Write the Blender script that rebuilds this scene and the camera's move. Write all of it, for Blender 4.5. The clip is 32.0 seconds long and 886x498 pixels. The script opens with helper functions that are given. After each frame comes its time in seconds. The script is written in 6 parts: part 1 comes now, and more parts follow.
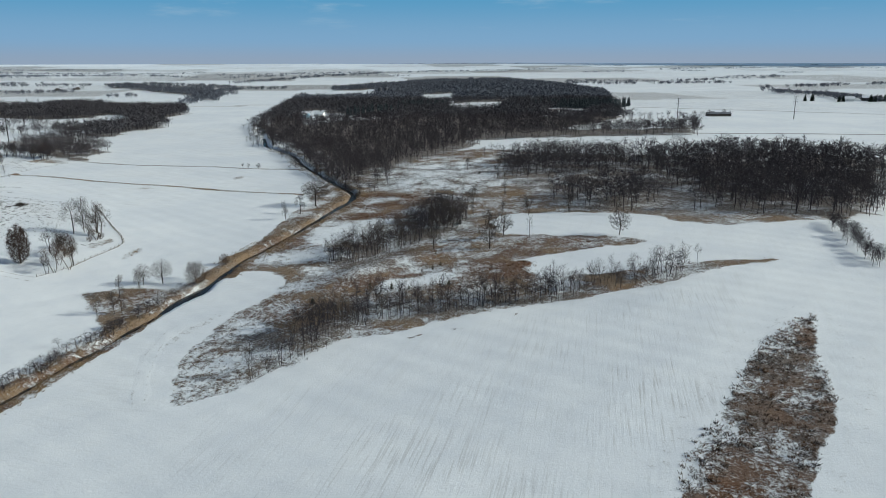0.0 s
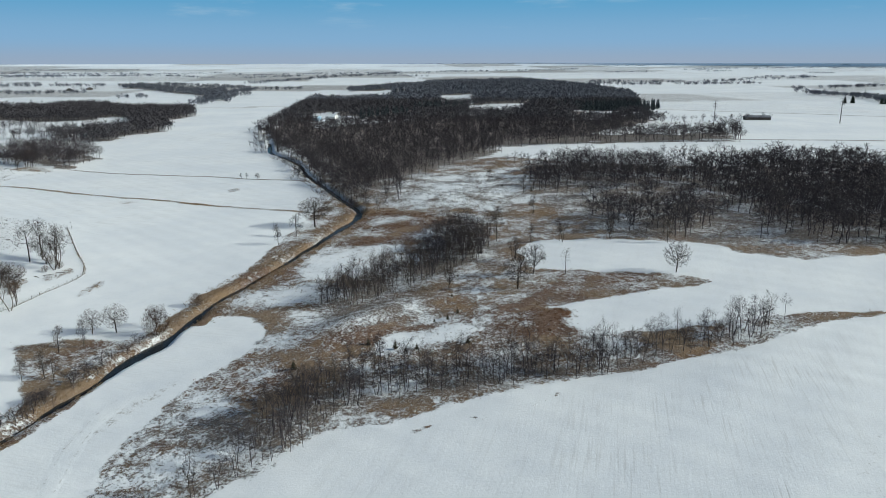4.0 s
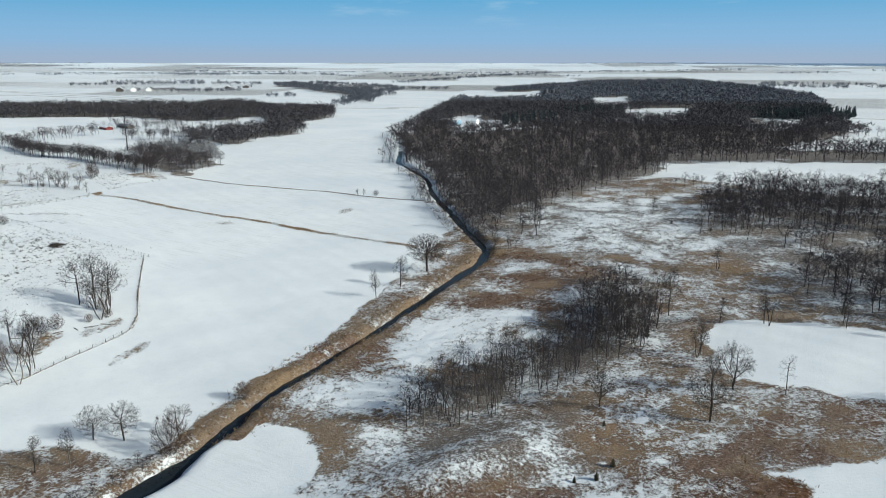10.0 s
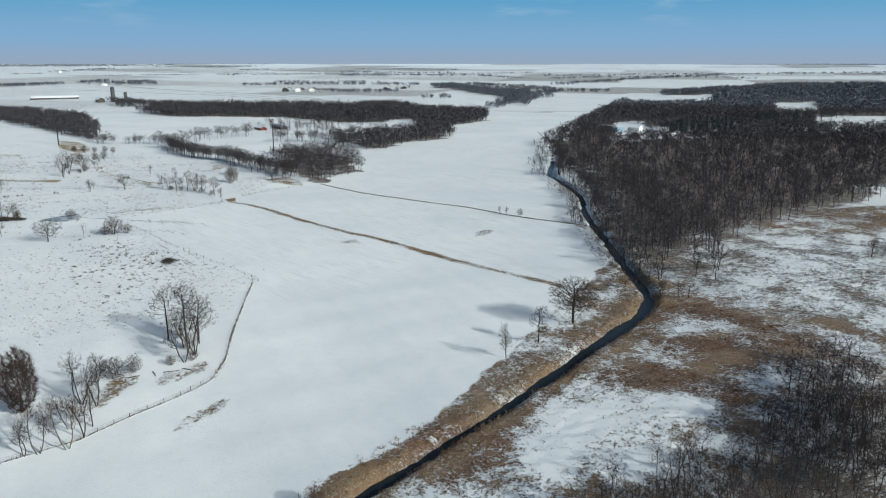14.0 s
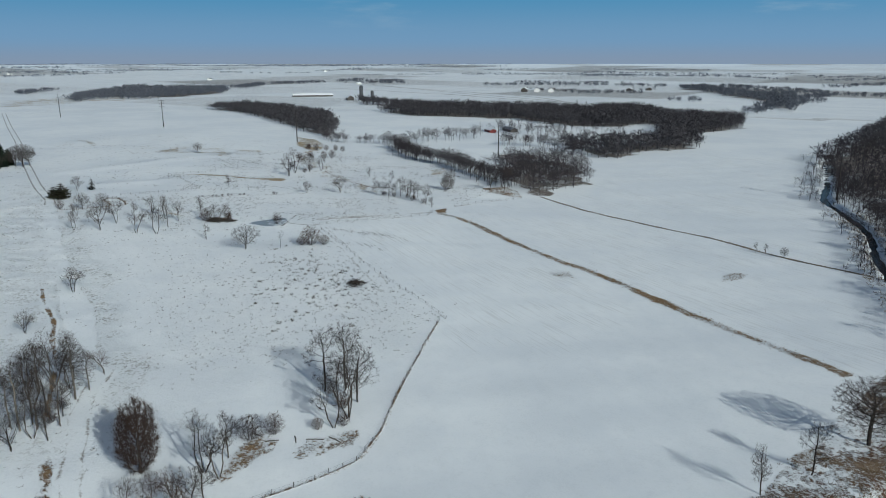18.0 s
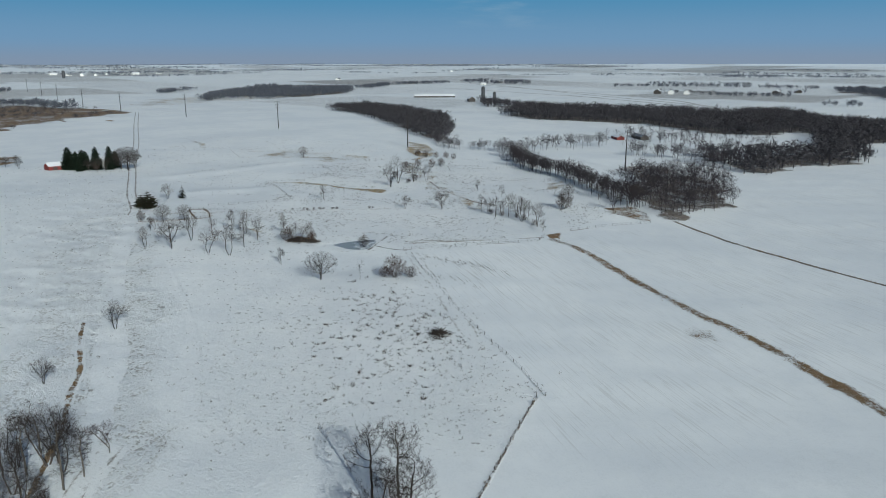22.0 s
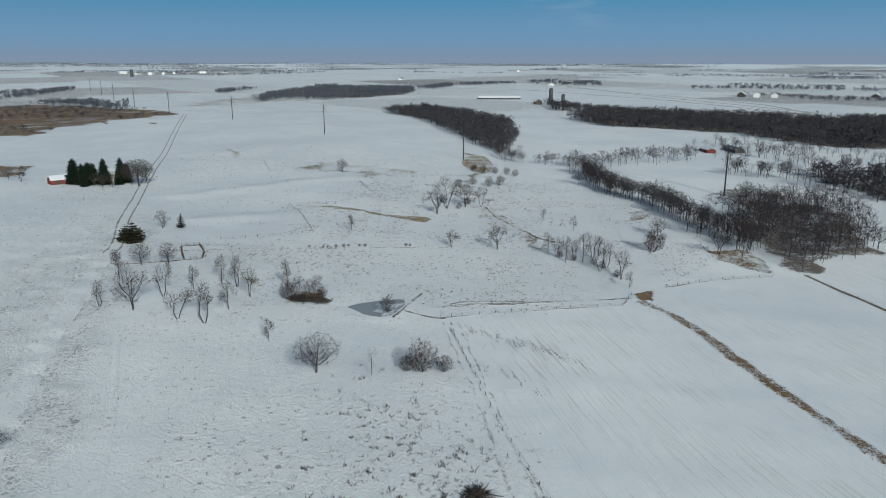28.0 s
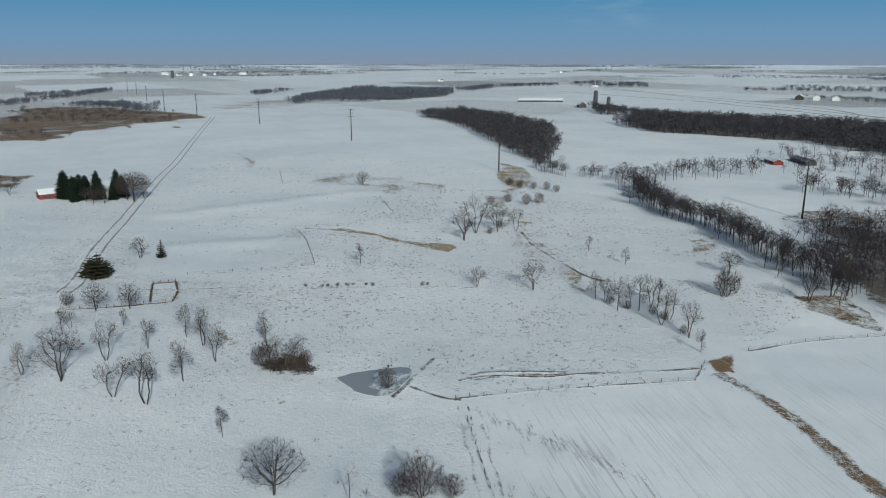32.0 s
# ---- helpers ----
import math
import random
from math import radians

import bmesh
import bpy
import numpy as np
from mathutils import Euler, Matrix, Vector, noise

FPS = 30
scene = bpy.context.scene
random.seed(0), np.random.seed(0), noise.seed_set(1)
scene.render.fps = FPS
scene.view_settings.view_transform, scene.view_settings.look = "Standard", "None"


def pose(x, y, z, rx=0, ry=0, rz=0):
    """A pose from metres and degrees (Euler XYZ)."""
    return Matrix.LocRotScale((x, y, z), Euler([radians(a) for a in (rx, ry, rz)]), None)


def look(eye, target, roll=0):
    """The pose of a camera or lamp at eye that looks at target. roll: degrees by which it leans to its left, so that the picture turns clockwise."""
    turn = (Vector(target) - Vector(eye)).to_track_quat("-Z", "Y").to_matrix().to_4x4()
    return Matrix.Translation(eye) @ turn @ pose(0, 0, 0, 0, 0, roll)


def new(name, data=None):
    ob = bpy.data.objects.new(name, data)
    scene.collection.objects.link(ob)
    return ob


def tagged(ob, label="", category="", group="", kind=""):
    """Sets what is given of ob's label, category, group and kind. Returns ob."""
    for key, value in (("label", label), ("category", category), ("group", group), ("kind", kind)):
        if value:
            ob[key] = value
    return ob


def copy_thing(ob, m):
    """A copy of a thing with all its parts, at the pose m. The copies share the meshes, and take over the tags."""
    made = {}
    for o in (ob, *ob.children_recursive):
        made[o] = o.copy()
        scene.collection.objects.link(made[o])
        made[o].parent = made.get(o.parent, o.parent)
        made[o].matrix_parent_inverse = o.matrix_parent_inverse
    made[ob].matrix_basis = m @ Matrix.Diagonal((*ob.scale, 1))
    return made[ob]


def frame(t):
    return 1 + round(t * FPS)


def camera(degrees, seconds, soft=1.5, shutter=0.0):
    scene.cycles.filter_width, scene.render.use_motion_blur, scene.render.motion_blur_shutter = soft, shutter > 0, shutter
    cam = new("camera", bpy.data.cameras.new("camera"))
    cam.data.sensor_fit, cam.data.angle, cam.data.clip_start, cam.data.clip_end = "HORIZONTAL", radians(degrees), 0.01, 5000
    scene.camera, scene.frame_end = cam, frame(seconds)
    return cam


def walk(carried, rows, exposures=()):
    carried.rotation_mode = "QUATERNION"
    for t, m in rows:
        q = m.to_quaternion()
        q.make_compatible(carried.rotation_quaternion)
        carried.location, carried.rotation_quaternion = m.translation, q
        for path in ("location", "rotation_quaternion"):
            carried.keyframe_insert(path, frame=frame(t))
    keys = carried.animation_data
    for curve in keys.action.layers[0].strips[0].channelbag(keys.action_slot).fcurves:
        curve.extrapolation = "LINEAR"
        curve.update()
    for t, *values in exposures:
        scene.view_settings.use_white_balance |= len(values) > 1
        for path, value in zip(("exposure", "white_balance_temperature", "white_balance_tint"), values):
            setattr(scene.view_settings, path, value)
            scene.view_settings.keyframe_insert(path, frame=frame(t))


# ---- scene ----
LENS = 62.75
PATH = [  # seconds, x, y, z, yaw, pitch, roll
    (0.0, 0.0, -0.0, 75.0, 0.0, -14.49, -0.08), (0.5, -0.11, 6.97, 74.92, -0.04, -14.49, -0.04), (1.0, -0.15, 13.94, 74.91, -0.08, -14.5, -0.0),
    (1.5, -0.07, 20.7, 74.91, -0.1, -14.5, 0.01), (2.0, -0.11, 27.75, 74.91, -0.13, -14.51, 0.01), (2.5, 0.01, 34.79, 74.81, 0.05, -14.51, 0.01),
    (3.0, -0.1, 41.84, 74.69, 0.49, -14.51, -0.01), (3.5, -0.08, 48.74, 74.63, 1.0, -14.5, -0.04), (5.5, 0.1, 76.41, 74.49, 3.7, -14.42, -0.08),
    (6.0, -0.11, 83.45, 74.55, 5.08, -14.41, -0.07), (6.5, -0.22, 90.33, 74.54, 6.24, -14.41, -0.06), (7.0, -0.47, 97.44, 74.55, 6.95, -14.41, -0.05),
    (7.5, -1.14, 104.16, 74.52, 8.11, -14.42, -0.03), (8.0, -1.67, 111.11, 74.49, 9.19, -14.43, -0.01), (8.5, -2.35, 117.99, 74.56, 10.36, -14.47, -0.01),
    (9.0, -3.01, 125.04, 74.8, 11.48, -14.5, 0.03), (9.5, -3.74, 131.9, 74.98, 12.19, -14.53, 0.04), (10.0, -4.83, 138.67, 75.15, 13.01, -14.55, 0.05),
    (10.5, -6.04, 145.39, 75.13, 14.27, -14.56, 0.09), (11.0, -7.39, 152.35, 74.93, 15.52, -14.57, 0.1), (11.5, -9.1, 159.27, 74.47, 16.68, -14.54, 0.08),
    (12.0, -10.88, 165.65, 74.4, 18.03, -14.5, 0.06), (12.5, -12.11, 171.68, 74.52, 19.58, -14.49, 0.05), (13.0, -13.67, 177.33, 74.84, 21.41, -14.48, 0.04),
    (13.5, -15.4, 183.54, 74.99, 23.21, -14.48, 0.03), (15.5, -24.71, 208.88, 74.84, 32.41, -14.45, -0.01), (16.0, -27.56, 214.91, 74.7, 34.98, -14.44, -0.02),
    (16.5, -30.62, 220.91, 74.49, 37.3, -14.42, -0.04), (17.0, -33.86, 226.8, 74.39, 39.45, -14.41, -0.04), (17.5, -37.14, 232.38, 74.36, 41.37, -14.43, -0.05),
    (18.0, -40.59, 237.88, 74.51, 43.77, -14.47, -0.03), (18.5, -43.87, 243.31, 74.81, 45.99, -14.51, -0.01), (19.0, -47.44, 248.84, 74.92, 47.07, -14.53, -0.0),
    (19.5, -51.66, 253.62, 74.89, 48.32, -14.53, -0.01), (20.0, -55.69, 258.31, 74.92, 49.72, -14.52, -0.04), (20.5, -59.77, 263.21, 75.04, 51.18, -14.52, -0.07),
    (21.0, -63.78, 267.75, 75.16, 52.29, -14.51, -0.09), (21.5, -68.24, 272.71, 75.19, 52.99, -14.49, -0.09), (22.0, -73.01, 277.46, 75.05, 53.56, -14.47, -0.07),
    (22.5, -78.0, 281.85, 74.95, 54.2, -14.46, -0.03), (23.0, -83.14, 286.09, 74.89, 54.74, -14.45, -0.0), (23.5, -88.36, 290.44, 74.85, 55.24, -14.44, 0.01),
    (24.0, -93.5, 294.54, 74.87, 55.55, -14.42, 0.01), (24.5, -98.71, 298.71, 74.97, 56.0, -14.41, 0.0), (25.0, -104.11, 302.95, 75.14, 56.4, -14.41, -0.0),
    (25.5, -109.8, 306.98, 75.38, 56.8, -14.44, 0.01), (27.5, -131.01, 323.66, 75.46, 58.47, -14.5, 0.07), (28.0, -136.31, 327.8, 75.51, 58.68, -14.51, 0.06),
    (28.5, -141.32, 331.83, 75.51, 58.92, -14.52, 0.05), (29.0, -146.59, 335.9, 75.6, 59.06, -14.53, 0.05), (29.5, -152.06, 339.84, 75.69, 59.25, -14.54, 0.04),
    (30.0, -157.48, 343.9, 75.71, 59.49, -14.54, 0.04), (30.5, -163.0, 348.11, 75.66, 59.81, -14.53, 0.03), (31.0, -168.5, 352.31, 75.57, 60.24, -14.51, 0.02),
    (31.5, -173.96, 356.04, 75.63, 61.09, -14.47, 0.02), (32.0, -179.1, 359.88, 75.57, 61.91, -14.44, 0.01),
]
cam = camera(LENS, 32.0, soft=0.9)
walk(cam, [(t, pose(x, y, z, 90 + p, -r, w)) for t, x, y, z, w, p, r in PATH],
     exposures=[(0, -0.37, 6480, 2), (3, -0.30, 6500, 2), (6, -0.12, 6520, 2), (9, -0.04, 6540, 2), (13, -0.17, 6520, 2), (17, -0.59, 6220, 2), (20, -0.71, 6210, 2), (24, -0.71, 6290, 2), (30, -0.74, 6300, 2), (32, -0.72, 6300, 2)])

# ---- world and sun ----
SUN_EL, SUN_AZ = radians(26), radians(98.5)  # azimuth from +y towards +x
world = bpy.data.worlds.new("winter_sky")
scene.world = world
world.use_nodes = True
wn, wl = world.node_tree.nodes, world.node_tree.links
sky = wn.new("ShaderNodeTexSky")
sky.sky_type = "NISHITA"
sky.sun_disc = False
sky.sun_elevation, sky.sun_rotation = SUN_EL, SUN_AZ
sky.air_density, sky.dust_density, sky.ozone_density = 1.0, 2.0, 2.5
wn["Background"].inputs["Strength"].default_value = 0.095
wl.new(sky.outputs[0], wn["Background"].inputs["Color"])

sun = new("sun", bpy.data.lights.new("sun", "SUN"))
sun.data.energy, sun.data.angle, sun.data.color = 4.9, radians(0.55), (0.955, 0.962, 0.93)
TO_SUN = Vector((math.cos(SUN_EL) * math.sin(SUN_AZ), math.cos(SUN_EL) * math.cos(SUN_AZ), math.sin(SUN_EL)))
sun.matrix_world = look(TO_SUN * 1000, (0, 0, 0))
# ---- plan, in metres ----
CREEK = [(-116, 120), (-112, 160), (-107, 186), (-101, 212), (-95, 239), (-91, 256), (-88, 270), (-86, 290), (-79, 315), (-73, 335),
    (-66, 363), (-58, 397), (-54, 414), (-54, 432), (-60, 448), (-70, 470), (-84, 504), (-98, 535), (-111, 567), (-124, 607),
    (-146, 647), (-165, 680), (-180, 735), (-214, 842)]
PRAIRIE = [(-88, 280), (-68, 274), (-60, 261), (-62, 246), (-69, 231), (-74, 206), (-74, 184), (-65, 158), (-51, 165), (-41, 184),
    (-30, 197), (-14, 200), (3, 209), (21, 216), (49, 224), (80, 235), (103, 248), (126, 256), (98, 259), (75, 252),
    (56, 249), (36, 247), (29, 258), (27, 269), (48, 276), (72, 284), (86, 289), (80, 299), (54, 306), (28, 312),
    (24, 341), (31, 353), (62, 351), (98, 338), (106, 323), (125, 311), (156, 318), (185, 322), (320, 520), (285, 575),
    (238, 590), (181, 560), (135, 565), (80, 590), (35, 625), (-6, 600), (-40, 560), (-75, 500)]
STRIP = [(108, 199), (97, 176), (89, 154), (86, 144), (79, 133), (72, 124), (60, 104), (38, 106), (46, 126), (58, 141), (72, 163), (84, 180), (99, 195)]
MAIN_WOOD = [(-63, 449), (-52, 479), (-34, 519), (-6, 588), (32, 628), (35, 679), (78, 693), (161, 706), (250, 710), (283, 823),
    (237, 976), (271, 1156), (363, 1666), (347, 2111), (224, 2533), (60, 2560), (-110, 2400), (-278, 1991), (-300, 1615), (-263, 1210),
    (-228, 919), (-218, 824), (-148, 673), (-120, 607), (-88, 501)]
EAST_WOOD = [(40, 533), (75, 584), (137, 572), (135, 550), (181, 560), (238, 590), (287, 578), (318, 523), (205, 330), (175, 328),
    (137, 335), (109, 333), (90, 350), (62, 365), (44, 430)]
CLUMP = [(-48, 278), (-50, 294), (-37, 314), (-18, 336), (-10, 354), (-2, 370), (8, 368), (13, 348), (10, 335), (1, 320),
    (-16, 299), (-29, 283)]
RAVINE = [(-50, 172), (-44, 190), (-46, 211), (-35, 223), (-22, 231), (1, 231), (26, 231), (45, 236), (63, 240), (96, 254),
    (77, 238), (55, 230), (36, 222), (18, 217), (1, 215), (-21, 213), (-27, 207), (-30, 196), (-40, 182)]
CORNER_WOOD = [(-375, 639), (-340, 612), (-307, 586), (-289, 578), (-291, 606), (-289, 634), (-311, 656), (-327, 688), (-353, 700), (-374, 690),
    (-389, 679)]
BAND_WOOD = [(-1116, 1127), (-1051, 1091), (-979, 1084), (-906, 1070), (-824, 1089), (-757, 1114), (-708, 1155), (-646, 1169), (-593, 1175), (-480, 965),
    (-519, 942), (-571, 958), (-627, 975), (-650, 953), (-688, 939), (-741, 911), (-785, 919), (-854, 945), (-851, 969), (-884, 1024),
    (-947, 1045), (-981, 1032)]
BAND_EAST = [(-647, 1204), (-625, 1273), (-517, 1181), (-473, 1180), (-443, 1190), (-406, 1161), (-362, 1057), (-364, 1003), (-370, 956), (-340, 890),
    (-313, 844), (-325, 813), (-339, 786), (-329, 747), (-351, 735), (-372, 754), (-405, 764), (-428, 788), (-413, 799), (-388, 794),
    (-389, 831), (-371, 863), (-389, 918), (-430, 987), (-471, 1037), (-466, 971), (-489, 953)]
FAR_WOOD = [(-903, 1997), (-907, 2116), (-787, 1995), (-672, 1857), (-600, 1920), (-408, 1344), (-518, 1540), (-603, 1679), (-682, 1748), (-819, 1926)]
WEST_WOOD = [(-1069, 791), (-1088, 879), (-978, 873), (-825, 834), (-700, 754), (-596, 667), (-659, 676), (-863, 752), (-974, 782)]
HEDGE_A = [(-502, 660), (-469, 642), (-444, 629), (-430, 629), (-417, 628), (-397, 621), (-374, 610), (-353, 605), (-336, 597), (-320, 590)]
HEDGE_B = [(-526, 670), (-515, 691), (-514, 735), (-505, 781)]
HEDGE_C = [(-458, 747), (-432, 755), (-396, 748), (-357, 743)]
HEDGE_D = [(-559, 890), (-542, 901), (-523, 908), (-508, 917)]
ROAD_HEDGE = [(-605, 668), (-565, 651), (-548, 666), (-535, 679), (-524, 691)]
DITCH_A = [(-298, 503), (-276, 500), (-248, 489), (-204, 474), (-187, 470), (-169, 464), (-138, 452), (-113, 443), (-91, 435), (-84, 432)]
DITCH_B = [(-289, 580), (-247, 566), (-205, 556), (-170, 550), (-137, 537), (-103, 530)]
FENCE = [(-189, 391), (-177, 372), (-163, 350), (-152, 334), (-147, 323), (-148, 313), (-151, 300), (-153, 288), (-160, 274)]
EAST_HEDGE = [(171, 314), (165, 287), (159, 265), (153, 242)]
RUTS_A = [(-83, 192), (-82, 208), (-75, 226)]
RUTS_B = [(106, 203), (94, 196), (82, 183), (67, 163), (54, 141), (38, 116)]
RUTS_C = [(109, 206), (110, 194), (104, 173), (94, 148), (81, 129), (67, 111)]
LANE = [(-1145, 543), (-930, 487), (-751, 442), (-645, 413), (-547, 388), (-480, 371), (-440, 363), (-421, 357), (-377, 343), (-339, 331), (-290, 318), (-263, 310), (-236, 303), (-219, 299), (-203, 288), (-196, 281)]
BANK = [(-320, 439), (-318, 452), (-313, 466), (-308, 480), (-302, 501)]
PASTURE_FENCE = [(-312, 434), (-311, 441), (-309, 452), (-305, 467), (-301, 481), (-297, 494), (-304, 505)]
STONE_ROW = [(-425, 340), (-421, 363), (-413, 392), (-400, 431), (-386, 474), (-370, 500)]
PADDOCK = [(-407, 356), (-405, 361), (-403, 368), (-402, 376), (-402, 386), (-411, 389), (-422, 390), (-422, 383), (-411, 381), (-404, 380)]
DRIFT = [(-302, 436), (-296, 440), (-289, 442), (-280, 447), (-273, 448)]
GULLY = [(-444, 541), (-421, 532), (-398, 528), (-378, 525), (-369, 528)]
BARE_HEAD = [(-305, 507), (-307, 523), (-302, 514), (-299, 509), (-279, 500), (-289, 502), (-296, 501)]
TAN_PATCH = [(-485, 452), (-478, 471), (-467, 480), (-449, 486), (-438, 502), (-431, 502), (-426, 496), (-430, 490), (-443, 483), (-460, 477), (-470, 468)]
TAN_HILL = [(-618, 641), (-591, 647), (-554, 627), (-530, 605), (-528, 589), (-583, 617)]
TAN_FLAT = [(-761, 485), (-738, 490), (-680, 486), (-665, 471)]
ROUGH_EDGE = [(-331, 573), (-325, 591), (-303, 581), (-296, 570), (-312, 569)]
PATCH_A = [(-204, 495), (-205, 501), (-196, 493), (-192, 485), (-195, 485)]
PATCH_B = [(-147, 490), (-147, 501), (-143, 508), (-136, 505), (-137, 495), (-140, 487)]
PATCH_C = [(-140, 426), (-139, 432), (-137, 431), (-139, 426)]
POND = [(-334, 413), (-335, 418), (-333, 426), (-331, 431), (-325, 428), (-320, 420), (-325, 415)]
SCRAPE = [(-321, 440), (-323, 443), (-321, 451), (-315, 461), (-310, 476), (-309, 473), (-313, 459), (-317, 445)]
DAM_A = [(-318, 421), (-322, 426), (-328, 433), (-334, 440)]
DAM_B = [(-323, 426), (-318, 429), (-313, 432), (-311, 435)]
WASH_A = [(-162, 296), (-169, 305), (-173, 314), (-170, 321), (-161, 315), (-160, 307), (-159, 300)]
WASH_B = [(-158, 310), (-163, 319), (-161, 327), (-156, 333), (-150, 326), (-153, 317)]
WASH_C = [(-348, 397), (-354, 402), (-352, 408), (-344, 412), (-340, 405), (-342, 398)]
TRACK_H = [(-224, 303), (-208, 291), (-197, 286), (-182, 279), (-160, 271)]
WOOD_EDGE = [(-126, 686), (-100, 667), (-67, 594), (-44, 558), (-31, 435), (-44, 460), (-62, 510), (-81, 561)]
EDGE_N = [(-305, 523), (-303, 538), (-300, 553), (-295, 569)]
POLE_PATCH = [(-410, 669), (-418, 698), (-413, 719), (-399, 722), (-382, 711), (-368, 689), (-384, 676), (-397, 670)]
KNOLL = [(-45, 277), (-28, 291), (-17, 290), (-9, 289), (-2, 266), (-13, 261), (-25, 253), (-37, 251), (-47, 260)]
PALE_HILL = [(-59, 497), (-32, 540), (12, 553), (39, 533), (42, 442), (22, 416), (-12, 426), (-44, 453)]
TRACK_P = [(-308, 435), (-282, 424), (-255, 413), (-239, 406), (-227, 401)]
FENCE_P = [(-303, 432), (-250, 412), (-220, 403), (-202, 398), (-188, 393)]
GULLY_B = [(-296, 312), (-282, 308), (-271, 306), (-262, 304), (-252, 300), (-238, 296), (-226, 291), (-210, 284)]
PATCH_E = [(-201, 457), (-198, 467), (-187, 465), (-181, 457), (-190, 453)]
PATCH_F = [(-247, 388), (-247, 391), (-245, 393), (-244, 391)]
WET_PATCH = [(-197, 278), (-192, 280), (-184, 278), (-174, 273), (-175, 268)]
TRAIL_A = [(-335, 348), (-284, 339), (-253, 331), (-228, 322)]
TRAIL_B = [(-301, 367), (-257, 358), (-232, 351), (-209, 345)]
TRAIL_C = [(-359, 308), (-318, 301), (-294, 293), (-280, 289)]
TRAIL_D = [(-383, 343), (-315, 324), (-270, 316), (-242, 306)]
COMB_A = [(-302, 436), (-296, 440), (-289, 442), (-280, 447), (-270, 449)]
COMB_B = [(-278, 422), (-271, 426), (-266, 430), (-258, 430)]
BANK_B = [(-320, 439), (-320, 445), (-318, 452), (-314, 460), (-312, 469), (-310, 475)]
BANK_C = [(-322, 443), (-321, 451), (-318, 459), (-314, 467)]
RUSSET = [(4, 250), (9, 257), (21, 270), (27, 267), (31, 250), (32, 245), (15, 247)]
FAR_WOOD_W = [(-1355, 705), (-1474, 790), (-1434, 862), (-1472, 971), (-1570, 1124), (-1781, 1240), (-1845, 1117), (-1969, 1077), (-1699, 878)]
EAST_TOP = [(31, 474), (48, 537), (86, 602), (123, 620), (153, 610), (176, 588), (137, 480), (104, 489), (78, 483), (55, 485),
    (37, 457)]
EAST_LOW = [(32, 354), (38, 376), (56, 374), (72, 392), (90, 401), (106, 396), (83, 333), (69, 342), (58, 349), (46, 341)]
PATCH_D = [(-139, 294), (-140, 303), (-140, 314), (-137, 321), (-132, 314), (-133, 301)]
BROWN_SLOPE = [(-322, 566), (-327, 585), (-322, 592), (-306, 582), (-297, 572), (-305, 567)]
TUSSOCKS = [(-280, 378), (-272, 400), (-245, 407), (-224, 395), (-215, 380), (-199, 379), (-205, 359), (-215, 347), (-241, 357)]
TAN_B = [(-401, 598), (-402, 619), (-384, 602), (-383, 584)]
WEST_ROUGH = [(-962, 304), (-944, 351), (-1007, 389), (-1080, 451), (-1124, 538), (-1201, 543), (-1276, 509), (-1456, 450), (-1573, 363), (-1466, 325),
    (-1244, 287)]
WEST_YARD = [(-724, 315), (-715, 349), (-673, 341), (-635, 326)]
PASTURE = [(-217, 309), (-264, 333), (-304, 361), (-291, 382), (-289, 411), (-283, 424), (-240, 407), (-189, 393), (-172, 368)]
GRASS_SE = [(-142, 263), (-129, 258), (-117, 263), (-104, 260), (-93, 265), (-98, 280), (-92, 300), (-88, 265), (-94, 244), (-100, 227),
    (-104, 210)]
CLEARINGS = [
    [(-165, 870), (-125, 905), (-88, 950), (-62, 1000), (-56, 1090), (-85, 1043), (-133, 987), (-191, 1112), (-206, 1055)],
    [(4, 1060), (42, 1070), (84, 1085), (118, 1336), (67, 1320), (6, 1230)],
    [(-37, 1281), (23, 1329), (30, 1668), (-47, 1616)],
    [(-277, 1473), (-205, 1458), (-135, 1537), (-176, 1969), (-265, 1858), (-356, 1864)],
    [(132, 985), (186, 970), (241, 1117), (172, 1144)],
    [(10, 2461), (206, 2614), (412, 2609), (532, 3336), (266, 3333), (14, 3159)],
    [(-394, 2048), (-232, 2154), (-109, 2284), (-155, 2987), (-341, 3107), (-473, 3078), (-542, 2778)],
    [(150, 790), (200, 790), (262, 800), (310, 945), (241, 940), (180, 862)],
]
EVERGREENS = [
    [(140, 1165), (165, 1120), (200, 1095), (262, 1095), (300, 1180), (240, 1215)],
    [(-75, 1120), (-60, 1105), (10, 1140), (0, 1185), (-60, 1160)],
    [(-135, 975), (-125, 955), (-60, 1050), (-80, 1070)],
]
HOLLOW = [(-16, 381), (-4, 394), (6, 388), (11, 363), (8, 332), (-2, 324), (-13, 338)]
SNOW_BANK = [(-21, 253), (-11, 258), (1, 255), (0, 246), (-12, 242), (-19, 246)]
PRAIRIE_GULLY = [(34, 292), (30, 287), (18, 273), (9, 268), (0, 261), (-10, 258), (-18, 256), (-30, 249)]
TIP_BROWN = [(-69, 194), (-66, 201), (-59, 195), (-63, 190)]
TIP_DARK = [(-62, 209), (-49, 209), (-36, 186), (-40, 180), (-51, 189), (-62, 197)]
LOW_BROWN = [(-14, 194), (-4, 206), (7, 202), (28, 215), (18, 205), (3, 198)]
ROW_FIELD = [(-303, 434), (-262, 417), (-215, 402), (-190, 394), (-172, 372), (-140, 400), (-150, 445), (-205, 472), (-262, 493), (-297, 492)]
